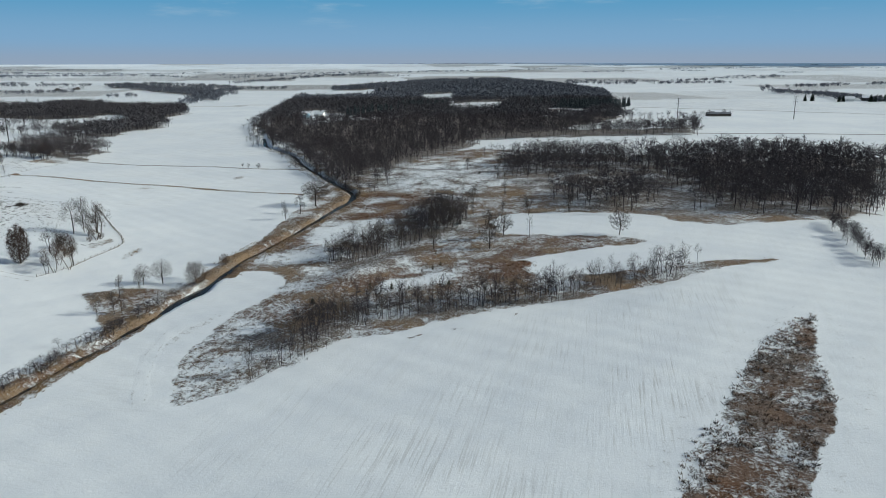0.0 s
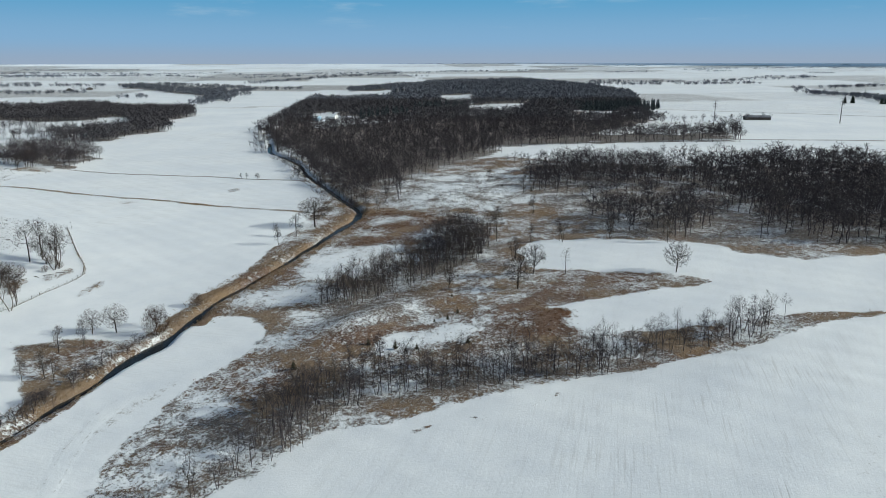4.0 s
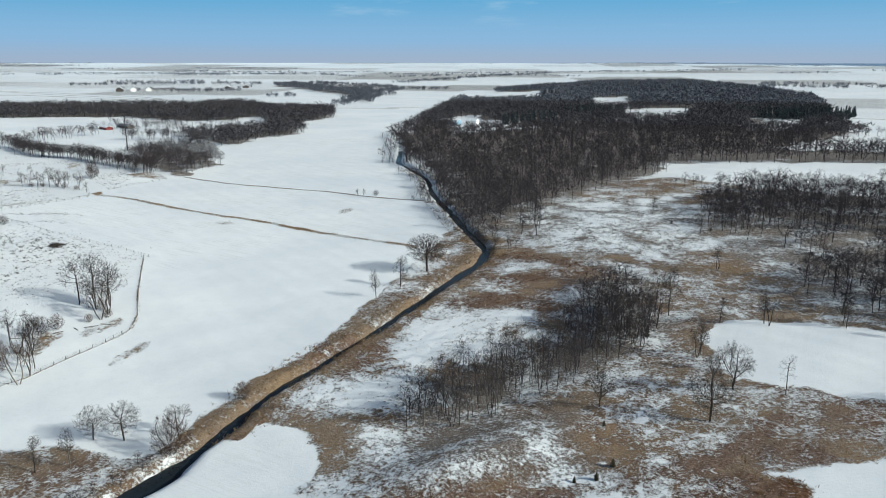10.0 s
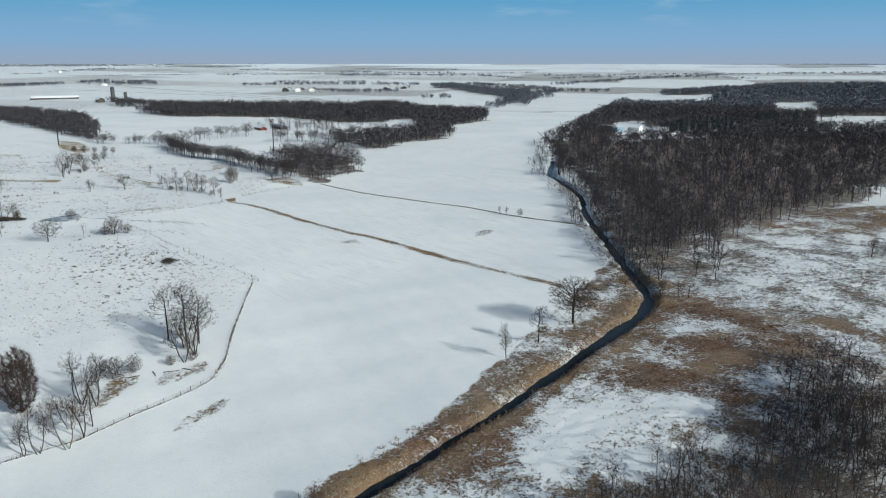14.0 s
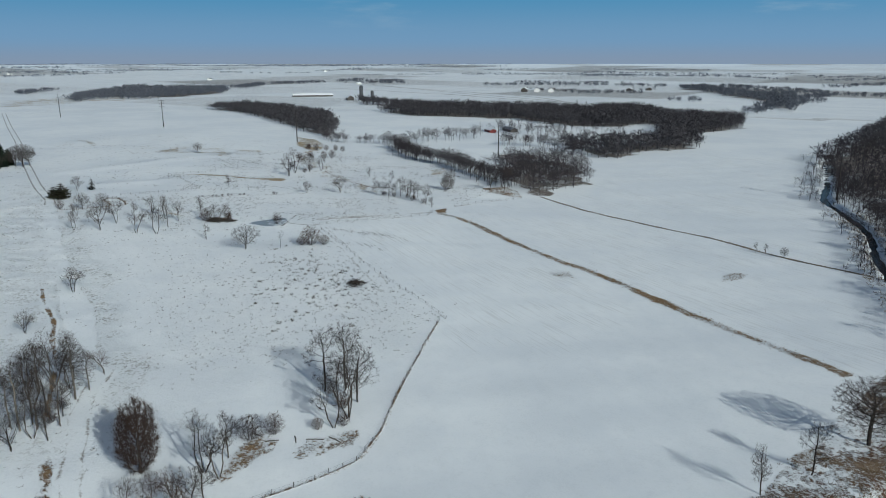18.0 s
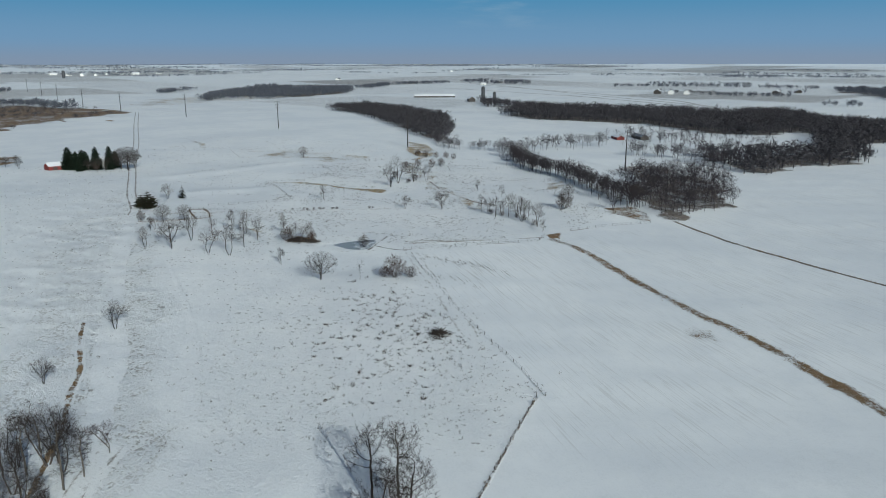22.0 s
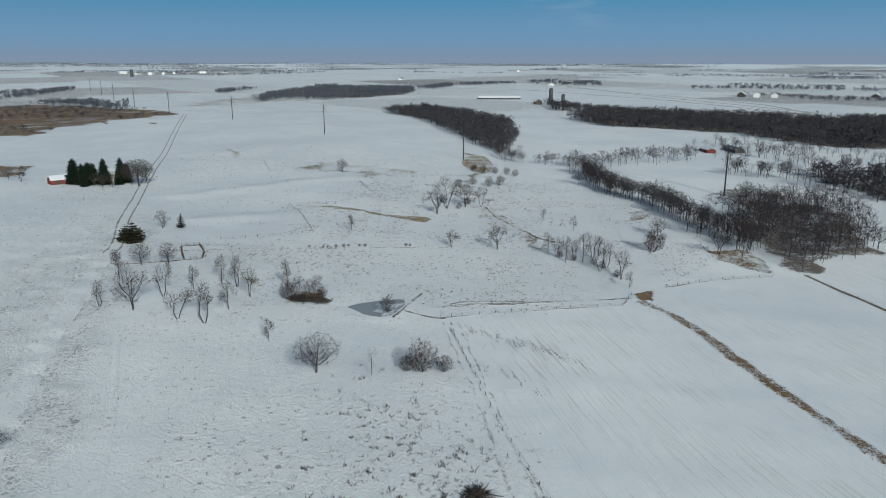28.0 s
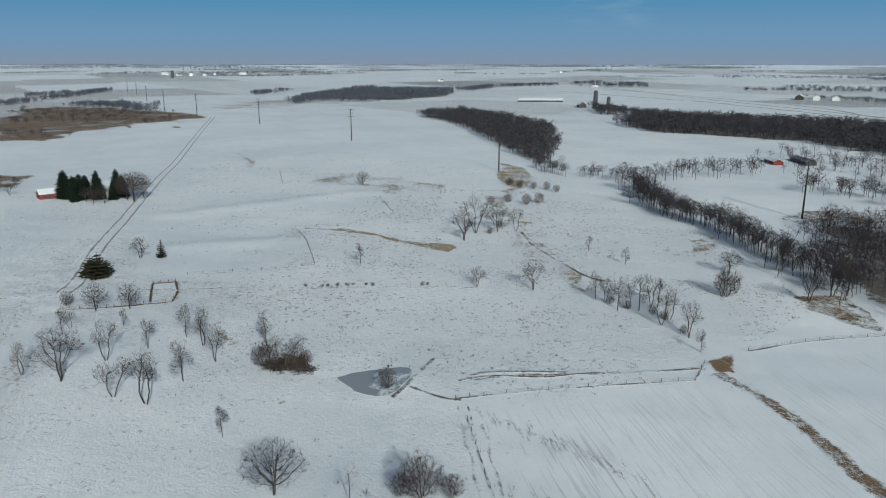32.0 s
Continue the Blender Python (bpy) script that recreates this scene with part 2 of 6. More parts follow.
WEST_PEN = [(-420, 395), (-440, 372), (-425, 352), (-396, 350), (-372, 372), (-385, 410), (-400, 425)]
HILL_BROOK = [(-530, 590), (-500, 565), (-460, 548), (-445, 540), (-417, 529), (-390, 524), (-365, 516)]
STRAW_SLOPE = [(-663, 493), (-605, 479), (-560, 508), (-520, 540), (-560, 575), (-620, 545)]
RIDGES = [[(-531, 408), (-543, 453), (-554, 505), (-556, 523)], [(-468, 400), (-465, 419), (-467, 441)], [(-703, 453), (-704, 498), (-713, 549)], [(-1116, 730), (-1064, 782)], [(-844, 476), (-875, 563), (-870, 631)]]
PARK_LANE = [(-411, 712), (-389, 748), (-381, 880), (-393, 921), (-431, 946), (-454, 859)]
NORTH_FIELD = [(-298, 503), (-180, 462), (-84, 432), (-72, 455), (-110, 535), (-224, 842), (-318, 800), (-290, 640), (-289, 580)]
WASH_D = [(-375, 389), (-376, 395), (-360, 398), (-352, 400), (-351, 396), (-364, 393)]
DARK_EDGE = [(-1052, 434), (-1024, 488), (-1016, 484), (-1042, 432)]
TRAIL_T = [(-83, 221), (-85, 210), (-84, 195), (-79, 176), (-74, 161)]
SWIRL = [(39, 170), (63, 176), (60, 149), (42, 130), (26, 131)]
TAN_PLAIN = [(-1300, 560), (-1265, 631), (-1437, 904), (-1564, 959), (-1620, 900), (-1560, 640)]
PARK = [(-572, 844), (-467, 953), (-359, 858), (-345, 769), (-455, 749)]
FENCE_W = [(-487, 450), (-482, 473), (-496, 502), (-538, 513)]
FENCE_X = [(-487, 450), (-461, 447), (-427, 439), (-425, 419), (-429, 395)]
FENCE_Y = [(-661, 537), (-649, 489), (-600, 477), (-592, 495), (-551, 501)]
FENCE_Z = [(-507, 519), (-484, 534), (-472, 537)]
BUMPS = [(-30, 264, 3.2, 22, 9, 48), (-22, 318, -2.5, 30, 13, 58), (10, 224, -1.5, 60, 7, 9), (-5, 470, 2.5, 35, 40, 0), (-280, 402, 1.2, 30, 14, 60)]
GRID = [[3.5, 4.1, 4.3, 4.2, 4.8, 7.0, 8.6, 7.1, 4.7],
        [2.2, 4.0, 5.7, 6.4, 6.4, 6.9, 5.3, 4.1, 3.3],
        [1.2, 3.3, 6.0, 8.4, 7.6, 3.0, 2.4, 2.4, 2.6],
        [1.2, 1.4, 3.2, 7.0, 7.2, -1.0, 0.1, 1.1, 2.5],
        [2.6, -0.9, -3.5, -2.2, 0.4, -4.0, -3.4, -0.2, 3.0],
        [4.6, -1.1, -8.6, -12.2, -6.0, -3.6, -0.6, 1.8, 3.7],
        [5.2, 1.9, -1.6, -0.7, 0.2, 0.2, 2.3, 3.4, 4.2],
        [4.7, 3.8, 4.3, 7.2, 5.5, 4.3, 4.2, 4.3, 4.5],
        [4.2, 4.4, 4.8, 5.1, 4.7, 5.1, 5.1, 5.0, 4.9],
        [4.0, 4.3, 4.2, 3.8, 4.2, 5.0, 5.5, 5.6, 5.6]]
PASTURE_TREES = [
    ('vase', -363, 347, 8.9), ('round', -356, 355, 13.3), ('vase', -363, 365, 11.0), ('forked', -343, 365, 10.7), ('vase', -337, 371, 13.4),
    ('slim', -345, 380, 10.9), ('slim', -388, 356, 6.8), ('forked', -389, 358, 5.7), ('round', -401, 365, 9.0), ('slim', -385, 371, 5.7),
    ('round', -400, 374, 8.3), ('slim', -367, 375, 8.7), ('slim', -371, 385, 9.9), ('vase', -364, 388, 11.2), ('vase', -353, 389, 10.4),
    ('slim', -358, 403, 10.0), ('slim', -317, 383, 7.2), ('dead', -285, 398, 7.5), ('vase', -344, 401, 9.4), ('forked', -343, 404, 8.6),
    ('vase', -340, 406, 7.4),
]
SLOPE_TREES = [
    ('round', -383, 482, 7.6), ('round', -373, 498, 10.6), ('slim', -422, 455, 8.6), ('round', -576, 518, 9.3), ('vase', -450, 521, 19.0),
    ('round', -441, 510, 13.5), ('round', -448, 531, 12.9), ('vase', -445, 539, 11.7), ('slim', -405, 548, 7.1), ('slim', -383, 548, 7.6),
    ('slim', -357, 512, 10.1), ('vase', -353, 513, 8.7), ('slim', -345, 511, 11.2), ('vase', -346, 516, 8.5), ('slim', -342, 517, 13.0),
    ('vase', -343, 523, 11.0), ('slim', -342, 525, 10.4), ('vase', -332, 520, 11.4), ('vase', -330, 515, 10.7), ('vase', -319, 515, 12.2),
    ('slim', -310, 510, 6.9), ('round', -358, 576, 9.7), ('vase', -341, 553, 10.9), ('vase', -341, 560, 8.1), ('slim', -357, 594, 12.2),
    ('slim', -347, 589, 11.8), ('round', -324, 575, 11.7), ('forked', -324, 587, 13.9),
]
HOLLOW_TREES = [
    ('round', -261, 296, 7.3), ('slim', -208, 278, 19.0), ('slim', -209, 281, 14.0), ('slim', -223, 287, 14.8), ('vase', -224, 291, 16.5),
    ('slim', -214, 292, 18.3), ('slim', -208, 287, 8.9), ('slim', -200, 281, 10.2), ('slim', -204, 285, 13.2), ('round', -201, 274, 8.9),
    ('forked', -222, 302, 7.9), ('round', -285, 318, 9.1), ('russet', -175, 290, 17.8), ('forked', -159, 290, 10.1), ('vase', -166, 299, 14.9),
    ('vase', -162, 300, 12.4), ('slim', -167, 305, 11.5), ('forked', -156, 280, 10.8), ('vase', -161, 328, 13.3), ('slim', -173, 341, 18.7),
    ('vase', -162, 333, 17.5), ('slim', -166, 339, 17.1), ('slim', -176, 337, 17.9), ('vase', -153, 289, 12.3), ('slim', -155, 293, 11.0),
    ('forked', -152, 284, 12.2), ('vase', -158, 278, 9.1), ('round', -96, 269, 8.1),
    ('slim', -212, 285, 13.5), ('vase', -218, 284, 14.0), ('slim', -206, 281, 12.0), ('vase', -220, 293, 12.5), ('slim', -211, 277, 14.5),
    ('vase', -203, 279, 11.0), ('slim', -216, 296, 11.5), ('vase', -227, 286, 12.0), ('forked', -230, 292, 9.0), ('vase', -168, 335, 14.0),
]
CREEK_TREES = [
    ('round', -107, 265, 10.1), ('round', -114, 264, 8.8), ('slim', -111, 253, 9.6), ('slim', -117, 250, 9.2), ('slim', -111, 232, 8.8),
    ('slim', -116, 230, 8.0), ('slim', -108, 231, 7.6), ('round', 26, 305, 11.6),
]
PRAIRIE_TREES = [
    ('round', 19, 289, 12.7), ('slim', -4, 298, 7.9), ('slim', 21, 327, 10.1), ('vase', 21, 303, 11.1), ('slim', 41, 352, 10.5),
    ('slim', 62, 353, 10.9), ('slim', 83, 342, 10.8), ('round', -4, 293, 9.2), ('vase', 20, 324, 9.3), ('slim', 27, 317, 8.2),
    ('slim', 11, 356, 16.0), ('slim', 15, 357, 16.5), ('vase', 42, 350, 9.6), ('slim', 29, 352, 8.7), ('slim', 62, 350, 8.7),
    ('vase', 35, 407, 10.5), ('slim', 17, 506, 9.3), ('slim', 35, 463, 11.3), ('slim', -145, 539, 4.9), ('round', -137, 537, 4.8),
    ('slim', -149, 539, 4.9),
]
BUSHES = [
    (-281, 410, 8.9, 11.6), (-283, 407, 4.3, 6.4), (-279, 415, 4.7, 6.4), (-343, 409, 4.1, 4.9), (-410, 358, 4.9, 4.7), (-500, 560, 5.1, 5.4),
    (-501, 571, 5.5, 5.5), (-492, 577, 6.7, 6.6), (-492, 585, 6.7, 5.5), (-170, 312, 6.6, 8.9), (-168, 317, 5.6, 4.5), (-93, 262, 10.5, 5.7),
    (-90, 288, 5.3, 4.4), (-340, 554, 10.9, 8.2), (-323, 422, 5.7, 4.6), (-346, 399, 6.8, 8.0), (-341, 407, 4.2, 4.8), (-166, 335, 4.6, 5.5), (-160, 330, 3.8, 4.5), (-163, 325, 3.2, 4.0), (-212, 288, 3.0, 4.0), (-207, 284, 2.8, 3.6),
    (-541, 598, 5.5, 6.0), (-534, 601, 6.0, 7.0), (-527, 606, 5.0, 6.0), (-521, 611, 5.5, 6.0), (-548, 604, 4.5, 5.5), (-513, 612, 5.0, 6.0), (-453, 536, 4.5, 5.0), (-446, 526, 3.5, 4.5),
    (-345, 515, 3.2, 4.0), (-333, 519, 3.4, 4.5), (-322, 516, 3.0, 4.0), (-351, 513, 3.0, 4.0), (-338, 519, 2.6, 3.5),
]
FAR_ROWS_A = [
    [(-1405, 727), (-1703, 867), (-1850, 1044), (-1755, 1226)], [(-1755, 1226), (-1914, 1464), (-1911, 1684), (-1982, 1868)],
    [(-1824, 1757), (-1820, 1902)], [(-1806, 760), (-1879, 851)],
    [(-1603, 289), (-1813, 375), (-2072, 485)], [(-1498, 395), (-1429, 505)],
    [(-4131, 185), (-4134, 657), (-3795, 1569)], [(-3318, 554), (-3425, 882), (-3244, 1384)],
    [(-2937, 1875), (-2893, 1954)], [(-1668, 2701), (-1373, 2812), (-1088, 2904)],
    [(-903, 2038), (-870, 2185), (-569, 2028)], [(-485, 1435), (-529, 1896), (-415, 1978)],
    [(-869, 2951), (-562, 3253), (-288, 3482)], [(-930, 2099), (-770, 2007), (-562, 1991)],
    [(-449, 1302), (-475, 1520), (-465, 1673)], [(-1791, 1675), (-1705, 1808)],
]
FAR_ROWS_B = [
    [(-645, 2324), (-493, 2887), (-277, 3353)], [(-299, 3350), (196, 3559), (553, 3691)],
    [(1034, 2696), (1221, 2703)], [(757, 1758), (747, 1618), (791, 1513), (755, 1264)],
    [(221, 910), (301, 941), (371, 955)], [(394, 2402), (696, 2316), (875, 2423)],
    [(-1629, 2746), (-1506, 2829)], [(-887, 2037), (-791, 2154)],
    [(-975, 1634), (-854, 1717)], [(-785, 2703), (-517, 3058), (-143, 2982)],
    [(-3212, 937), (-2962, 1061), (-3091, 1530)], [(-535, 726), (-534, 791)],
    [(-522, 833), (-447, 830), (-393, 830)], [(-453, 763), (-378, 755)],
    [(-575, 878), (-501, 865), (-475, 928)], [(29, 582), (62, 591)],
    [(-1651, 2675), (-1511, 2790)], [(-1481, 2814), (-1349, 2850), (-1208, 2891)],
    [(-1229, 2938), (-1054, 2826), (-903, 2722)], [(-1412, 1852), (-1250, 2016), (-1037, 2080), (-937, 2088)],
    [(-1836, 1807), (-1791, 1875)], [(-3009, 3012), (-2643, 3415)],
    [(-1756, 1737), (-1677, 1781)], [(-1594, 2617), (-1431, 2698)],
    [(150, 613), (202, 625)],
]
FAR_ROWS_C = [
    [(-1887, 319), (-1982, 397), (-2027, 483)], [(-1544, 400), (-1480, 475)], [(-1790, 753), (-1950, 874)],
    [(-1742, 1252), (-1912, 1469), (-1905, 1618)], [(-1905, 1762), (-1860, 1821)], [(-1855, 1827), (-1818, 1892)],
    [(-1493, 2042), (-1330, 2114), (-1204, 2186)], [(-1849, 3028), (-1721, 3089)], [(-3223, 1323), (-3274, 1517), (-3346, 1853)],
    [(-2928, 1866), (-2881, 1952)], [(-2789, 2312), (-2959, 2722)], [(-1801, 2927), (-1648, 2985), (-1342, 3106)],
    [(-954, 1842), (-937, 1902)], [(-678, 1503), (-631, 1530)], [(-3296, 541), (-3310, 800), (-3302, 1109)], [(800, 1876), (835, 1875)],
    [(740, 1645), (771, 1520), (730, 1346)], [(363, 2271), (520, 2168), (832, 2212)], [(939, 2551), (1049, 2537), (1198, 2654)],
    [(612, 3290), (817, 3318)], [(1114, 3633), (1501, 3576)], [(900, 1925), (1220, 2051)], [(-1471, 441), (-1300, 487)],
]
ROADS = [
    [(-1841, 1730), (-756, 1322)], [(-1753, 1353), (-1600, 1447), (-1068, 1404)],
    [(286, 1155), (589, 982)], [(219, 735), (428, 708)],
    [(-1786, 1666), (-1039, 1483), (-758, 1315)], 
    [(-1191, 1432), (-664, 1255)]
]

# ---- materials ----
class Nodes:
    """Short hand for building one procedural material."""

    def __init__(self, name):
        self.mat = bpy.data.materials.new(name)
        self.mat.use_nodes = True
        self.n, self.l = self.mat.node_tree.nodes, self.mat.node_tree.links
        self.bsdf = self.n["Principled BSDF"]

    def node(self, kind, **sockets):
        nd = self.n.new(kind)
        for key, value in sockets.items():
            self.put(nd.inputs[key.replace("_", " ")], value)
        return nd

    def put(self, socket, value):
        if isinstance(value, bpy.types.NodeSocket):
            self.l.new(value, socket)
        elif isinstance(value, (tuple, list)) and len(value) == 3 and socket.type == "RGBA":
            socket.default_value = (*value, 1)
        else:
            socket.default_value = value

    def place(self):
        return self.node("ShaderNodeNewGeometry").outputs["Position"]

    def noise(self, scale, detail=4.0, rough=0.55, at=None):
        nd = self.node("ShaderNodeTexNoise", Scale=scale, Detail=detail, Roughness=rough)
        self.l.new(at if at is not None else self.place(), nd.inputs["Vector"])
        return nd.outputs["Fac"]

    def math(self, op, a, b=0.5, clamp=False):
        nd = self.node("ShaderNodeMath")
        nd.operation, nd.use_clamp = op, clamp
        self.put(nd.inputs[0], a), self.put(nd.inputs[1], b)
        return nd.outputs[0]

    def step(self, value, low, high, a=0.0, b=1.0):
        nd = self.node("ShaderNodeMapRange")
        nd.interpolation_type = "SMOOTHSTEP"
        for i, v in enumerate((value, low, high, a, b)):
            self.put(nd.inputs[i], v)
        return nd.outputs[0]

    def mix(self, fac, a, b):
        nd = self.node("ShaderNodeMix")
        nd.data_type = "RGBA"
        self.put(nd.inputs[0], fac), self.put(nd.inputs[6], a), self.put(nd.inputs[7], b)
        return nd.outputs[2]

    def attr(self, name):
        nd = self.node("ShaderNodeAttribute")
        nd.attribute_name = name
        return nd.outputs["Fac"]

    def rand(self):
        return self.node("ShaderNodeObjectInfo").outputs["Random"]

    def island(self):
        return self.node("ShaderNodeNewGeometry").outputs["Random Per Island"]

    def out(self, color, rough=0.8, metal=0.0, bump=None, depth=0.05, strength=0.5, spec=0.3):
        self.put(self.bsdf.inputs["Base Color"], color)
        self.put(self.bsdf.inputs["Roughness"], rough)
        self.put(self.bsdf.inputs["Metallic"], metal)
        self.put(self.bsdf.inputs["Specular IOR Level"], spec)
        if bump is not None:
            b = self.node("ShaderNodeBump", Strength=strength, Distance=depth, Height=bump)
            self.l.new(b.outputs[0], self.bsdf.inputs["Normal"])
        return self.mat


def ground_material():
    m = Nodes("snowy_ground")
    rough, tone, thin, litter, tufty = m.attr("rough"), m.attr("tone"), m.attr("thin"), m.attr("litter"), m.attr("tufty")
    drilled, trod = m.attr("rows"), m.attr("trod")
    big, mid, fine, hair = m.noise(0.06, 4), m.noise(0.33, 5, 0.65), m.noise(1.7, 5, 0.7), m.noise(6.5, 3, 0.7)
    # tussocks: cells bent by noise, snow settled between them
    bent = m.node("ShaderNodeVectorMath")
    bent.operation = "ADD"
    shift = m.node("ShaderNodeTexNoise", Scale=0.6, Detail=3.0)
    m.l.new(m.place(), shift.inputs["Vector"])
    wide = m.node("ShaderNodeVectorMath")
    wide.operation = "SCALE"
    wide.inputs["Scale"].default_value = 4.2
    m.l.new(shift.outputs["Color"], wide.inputs[0])
    m.l.new(m.place(), bent.inputs[0]), m.l.new(wide.outputs[0], bent.inputs[1])
    cells = m.node("ShaderNodeTexVoronoi", Scale=0.62)
    m.l.new(bent.outputs[0], cells.inputs["Vector"])
    clump = cells.outputs["Distance"]
    patch = m.math("ADD", m.math("ADD", m.math("MULTIPLY", big, 0.34), m.math("MULTIPLY", mid, 0.20)),
                   m.math("ADD", m.math("MULTIPLY", fine, 0.36), m.math("ADD", m.math("MULTIPLY", hair, 0.22), m.math("MULTIPLY", clump, 0.10))))
    patch = m.math("ADD", m.math("MULTIPLY", m.math("SUBTRACT", patch, 0.61), 1.7), 0.61)
    cover = m.step(m.math("ADD", m.math("SUBTRACT", rough, patch), 0.05), -0.05, 0.075)
    web = m.node("ShaderNodeTexVoronoi", Scale=0.20)
    web.feature = "DISTANCE_TO_EDGE"
    m.l.new(bent.outputs[0], web.inputs["Vector"])
    trail = m.step(m.math("ADD", web.outputs["Distance"], m.math("MULTIPLY", m.math("SUBTRACT", mid, 0.45), 0.16)), 0.012, 0.045)
    worn = m.math("MULTIPLY", m.math("SUBTRACT", 1.0, trail), m.step(m.math("ADD", m.math("MULTIPLY", big, 0.5), m.math("MULTIPLY", m.noise(0.11, 3), 0.5)), 0.47, 0.60))
    cover = m.math("MULTIPLY", cover, m.math("SUBTRACT", 1.0, m.math("MULTIPLY", worn, 0.6)))
    tan = m.mix(m.step(hair, 0.3, 0.72), (0.145, 0.085, 0.043), (0.33, 0.22, 0.118))
    red = m.mix(m.step(fine, 0.3, 0.72), (0.075, 0.035, 0.017), (0.215, 0.10, 0.043))
    grey = m.mix(m.step(hair, 0.35, 0.7), (0.062, 0.046, 0.039), (0.205, 0.157, 0.122))
    hue = m.math("ADD", tone, m.math("ADD", m.math("MULTIPLY", m.math("SUBTRACT", big, 0.5), 1.3), m.math("MULTIPLY", m.math("SUBTRACT", mid, 0.5), 0.9)))
    grass = m.mix(m.step(hue, 0.22, 0.66), tan, red)
    grass = m.mix(litter, grass, grey)
    straw = m.mix(m.step(hair, 0.3, 0.7), (0.27, 0.195, 0.105), (0.47, 0.37, 0.23))
    grass = m.mix(m.step(tone, 0.12, 0.02), grass, straw)
    # snow dust caught in the matted grass
    dust = m.math("MULTIPLY", m.step(m.math("ADD", m.math("MULTIPLY", hair, 0.55), m.math("MULTIPLY", fine, 0.45)), 0.44, 0.60), m.math("ADD", m.math("MULTIPLY", litter, 0.24), 0.06))
    grass = m.mix(dust, grass, (0.70, 0.715, 0.74))
    # thin snow on ploughed and stubble land
    soil = m.mix(m.step(fine, 0.35, 0.7), (0.07, 0.052, 0.038), (0.20, 0.155, 0.105))
    speck = m.math("ADD", m.math("MULTIPLY", m.math("SUBTRACT", mid, 0.5), 0.7), m.math("MULTIPLY", m.math("SUBTRACT", fine, 0.5), 0.75))
    show = m.step(m.math("ADD", thin, speck), 0.60, 0.88)
    drift = m.noise(0.014, 4)
    rows = []
    for turn in (74, 145):
        streak = m.node("ShaderNodeMapping")
        streak.vector_type = "TEXTURE"
        streak.inputs["Rotation"].default_value = (0, 0, radians(turn))
        streak.inputs["Scale"].default_value = (26, 2.6, 3)
        m.l.new(m.place(), streak.inputs["Vector"])
        rows.append(m.noise(1.0, 5, 0.62, streak.outputs[0]))
    drills = []
    for turn in (78, -18):
        streak = m.node("ShaderNodeMapping")
        streak.vector_type = "TEXTURE"
        streak.inputs["Rotation"].default_value = (0, 0, radians(turn))
        streak.inputs["Scale"].default_value = (16, 0.5, 3)
        m.l.new(m.place(), streak.inputs["Vector"])
        drills.append(m.noise(1.0, 3, 0.5, streak.outputs[0]))
    east = m.node("ShaderNodeSeparateXYZ")
    m.l.new(m.place(), east.inputs[0])
    east = m.step(east.outputs["X"], -78, -45)
    wind = m.math("ADD", m.math("MULTIPLY", rows[0], east), m.math("MULTIPLY", rows[1], m.math("SUBTRACT", 1.0, east)))
    snow = m.mix(m.step(m.math("ADD", m.math("MULTIPLY", drift, 0.7), m.math("MULTIPLY", m.noise(0.09, 5, 0.65), 0.3)), 0.36, 0.64), (0.765, 0.785, 0.81), (0.86, 0.87, 0.875))
    snow = m.mix(m.math("MULTIPLY", m.step(wind, 0.48, 0.78), m.math("ADD", m.math("MULTIPLY", east, 0.10), 0.05)), snow, (0.55, 0.54, 0.52))
    snow = m.mix(m.math("MULTIPLY", m.step(m.math("ADD", m.math("MULTIPLY", fine, 0.6), m.math("MULTIPLY", mid, 0.4)), 0.46, 0.66), 0.16), snow, (0.52, 0.54, 0.56))
    drill = m.math("ADD", m.math("MULTIPLY", drills[0], east), m.math("MULTIPLY", drills[1], m.math("SUBTRACT", 1.0, east)))
    bared = m.math("MULTIPLY", m.step(m.math("ADD", m.math("MULTIPLY", drill, 0.8), m.math("MULTIPLY", m.math("ADD", drift, m.noise(0.05, 4)), 0.3)), 0.72, 0.86), drilled)
    snow = m.mix(m.math("MULTIPLY", bared, 0.42), snow, (0.27, 0.25, 0.22))
    # hollows between clods coloured darker: bared soil plus painted-in shade of the lumps
    clods = m.node("ShaderNodeTexVoronoi", Scale=0.75)
    m.l.new(bent.outputs[0], clods.inputs["Vector"])
    clod = m.math("ADD", m.math("MULTIPLY", clods.outputs["Distance"], 0.55), m.math("MULTIPLY", fine, 0.75))
    churn_shade = m.math("MULTIPLY", m.math("MULTIPLY", m.step(clod, 0.66, 0.52), trod), m.step(m.noise(0.13, 4, 0.6), 0.42, 0.62))
    snow = m.mix(m.math("MULTIPLY", churn_shade, 0.8), snow, (0.24, 0.225, 0.20))
    land = m.mix(m.math("MULTIPLY", show, 0.8), snow, soil)
    spots = m.node("ShaderNodeTexVoronoi", Scale=0.42)
    m.l.new(bent.outputs[0], spots.inputs["Vector"])
    swell = m.noise(0.5, 4, 0.6)
    dots = m.math("MULTIPLY", m.step(m.math("ADD", m.math("MULTIPLY", spots.outputs["Distance"], 0.6), m.math("MULTIPLY", m.math("ADD", fine, mid), 0.45)), 0.565, 0.525), m.step(tufty, 0.2, 0.9))
    land = m.mix(m.math("MULTIPLY", m.math("MULTIPLY", dots, m.step(drift, 0.40, 0.58)), 0.6), land, (0.095, 0.078, 0.06))
    stipple = m.math("MULTIPLY", m.step(m.math("ADD", m.math("MULTIPLY", fine, 0.7), m.math("MULTIPLY", hair, 0.3)), 0.55, 0.62), tufty)
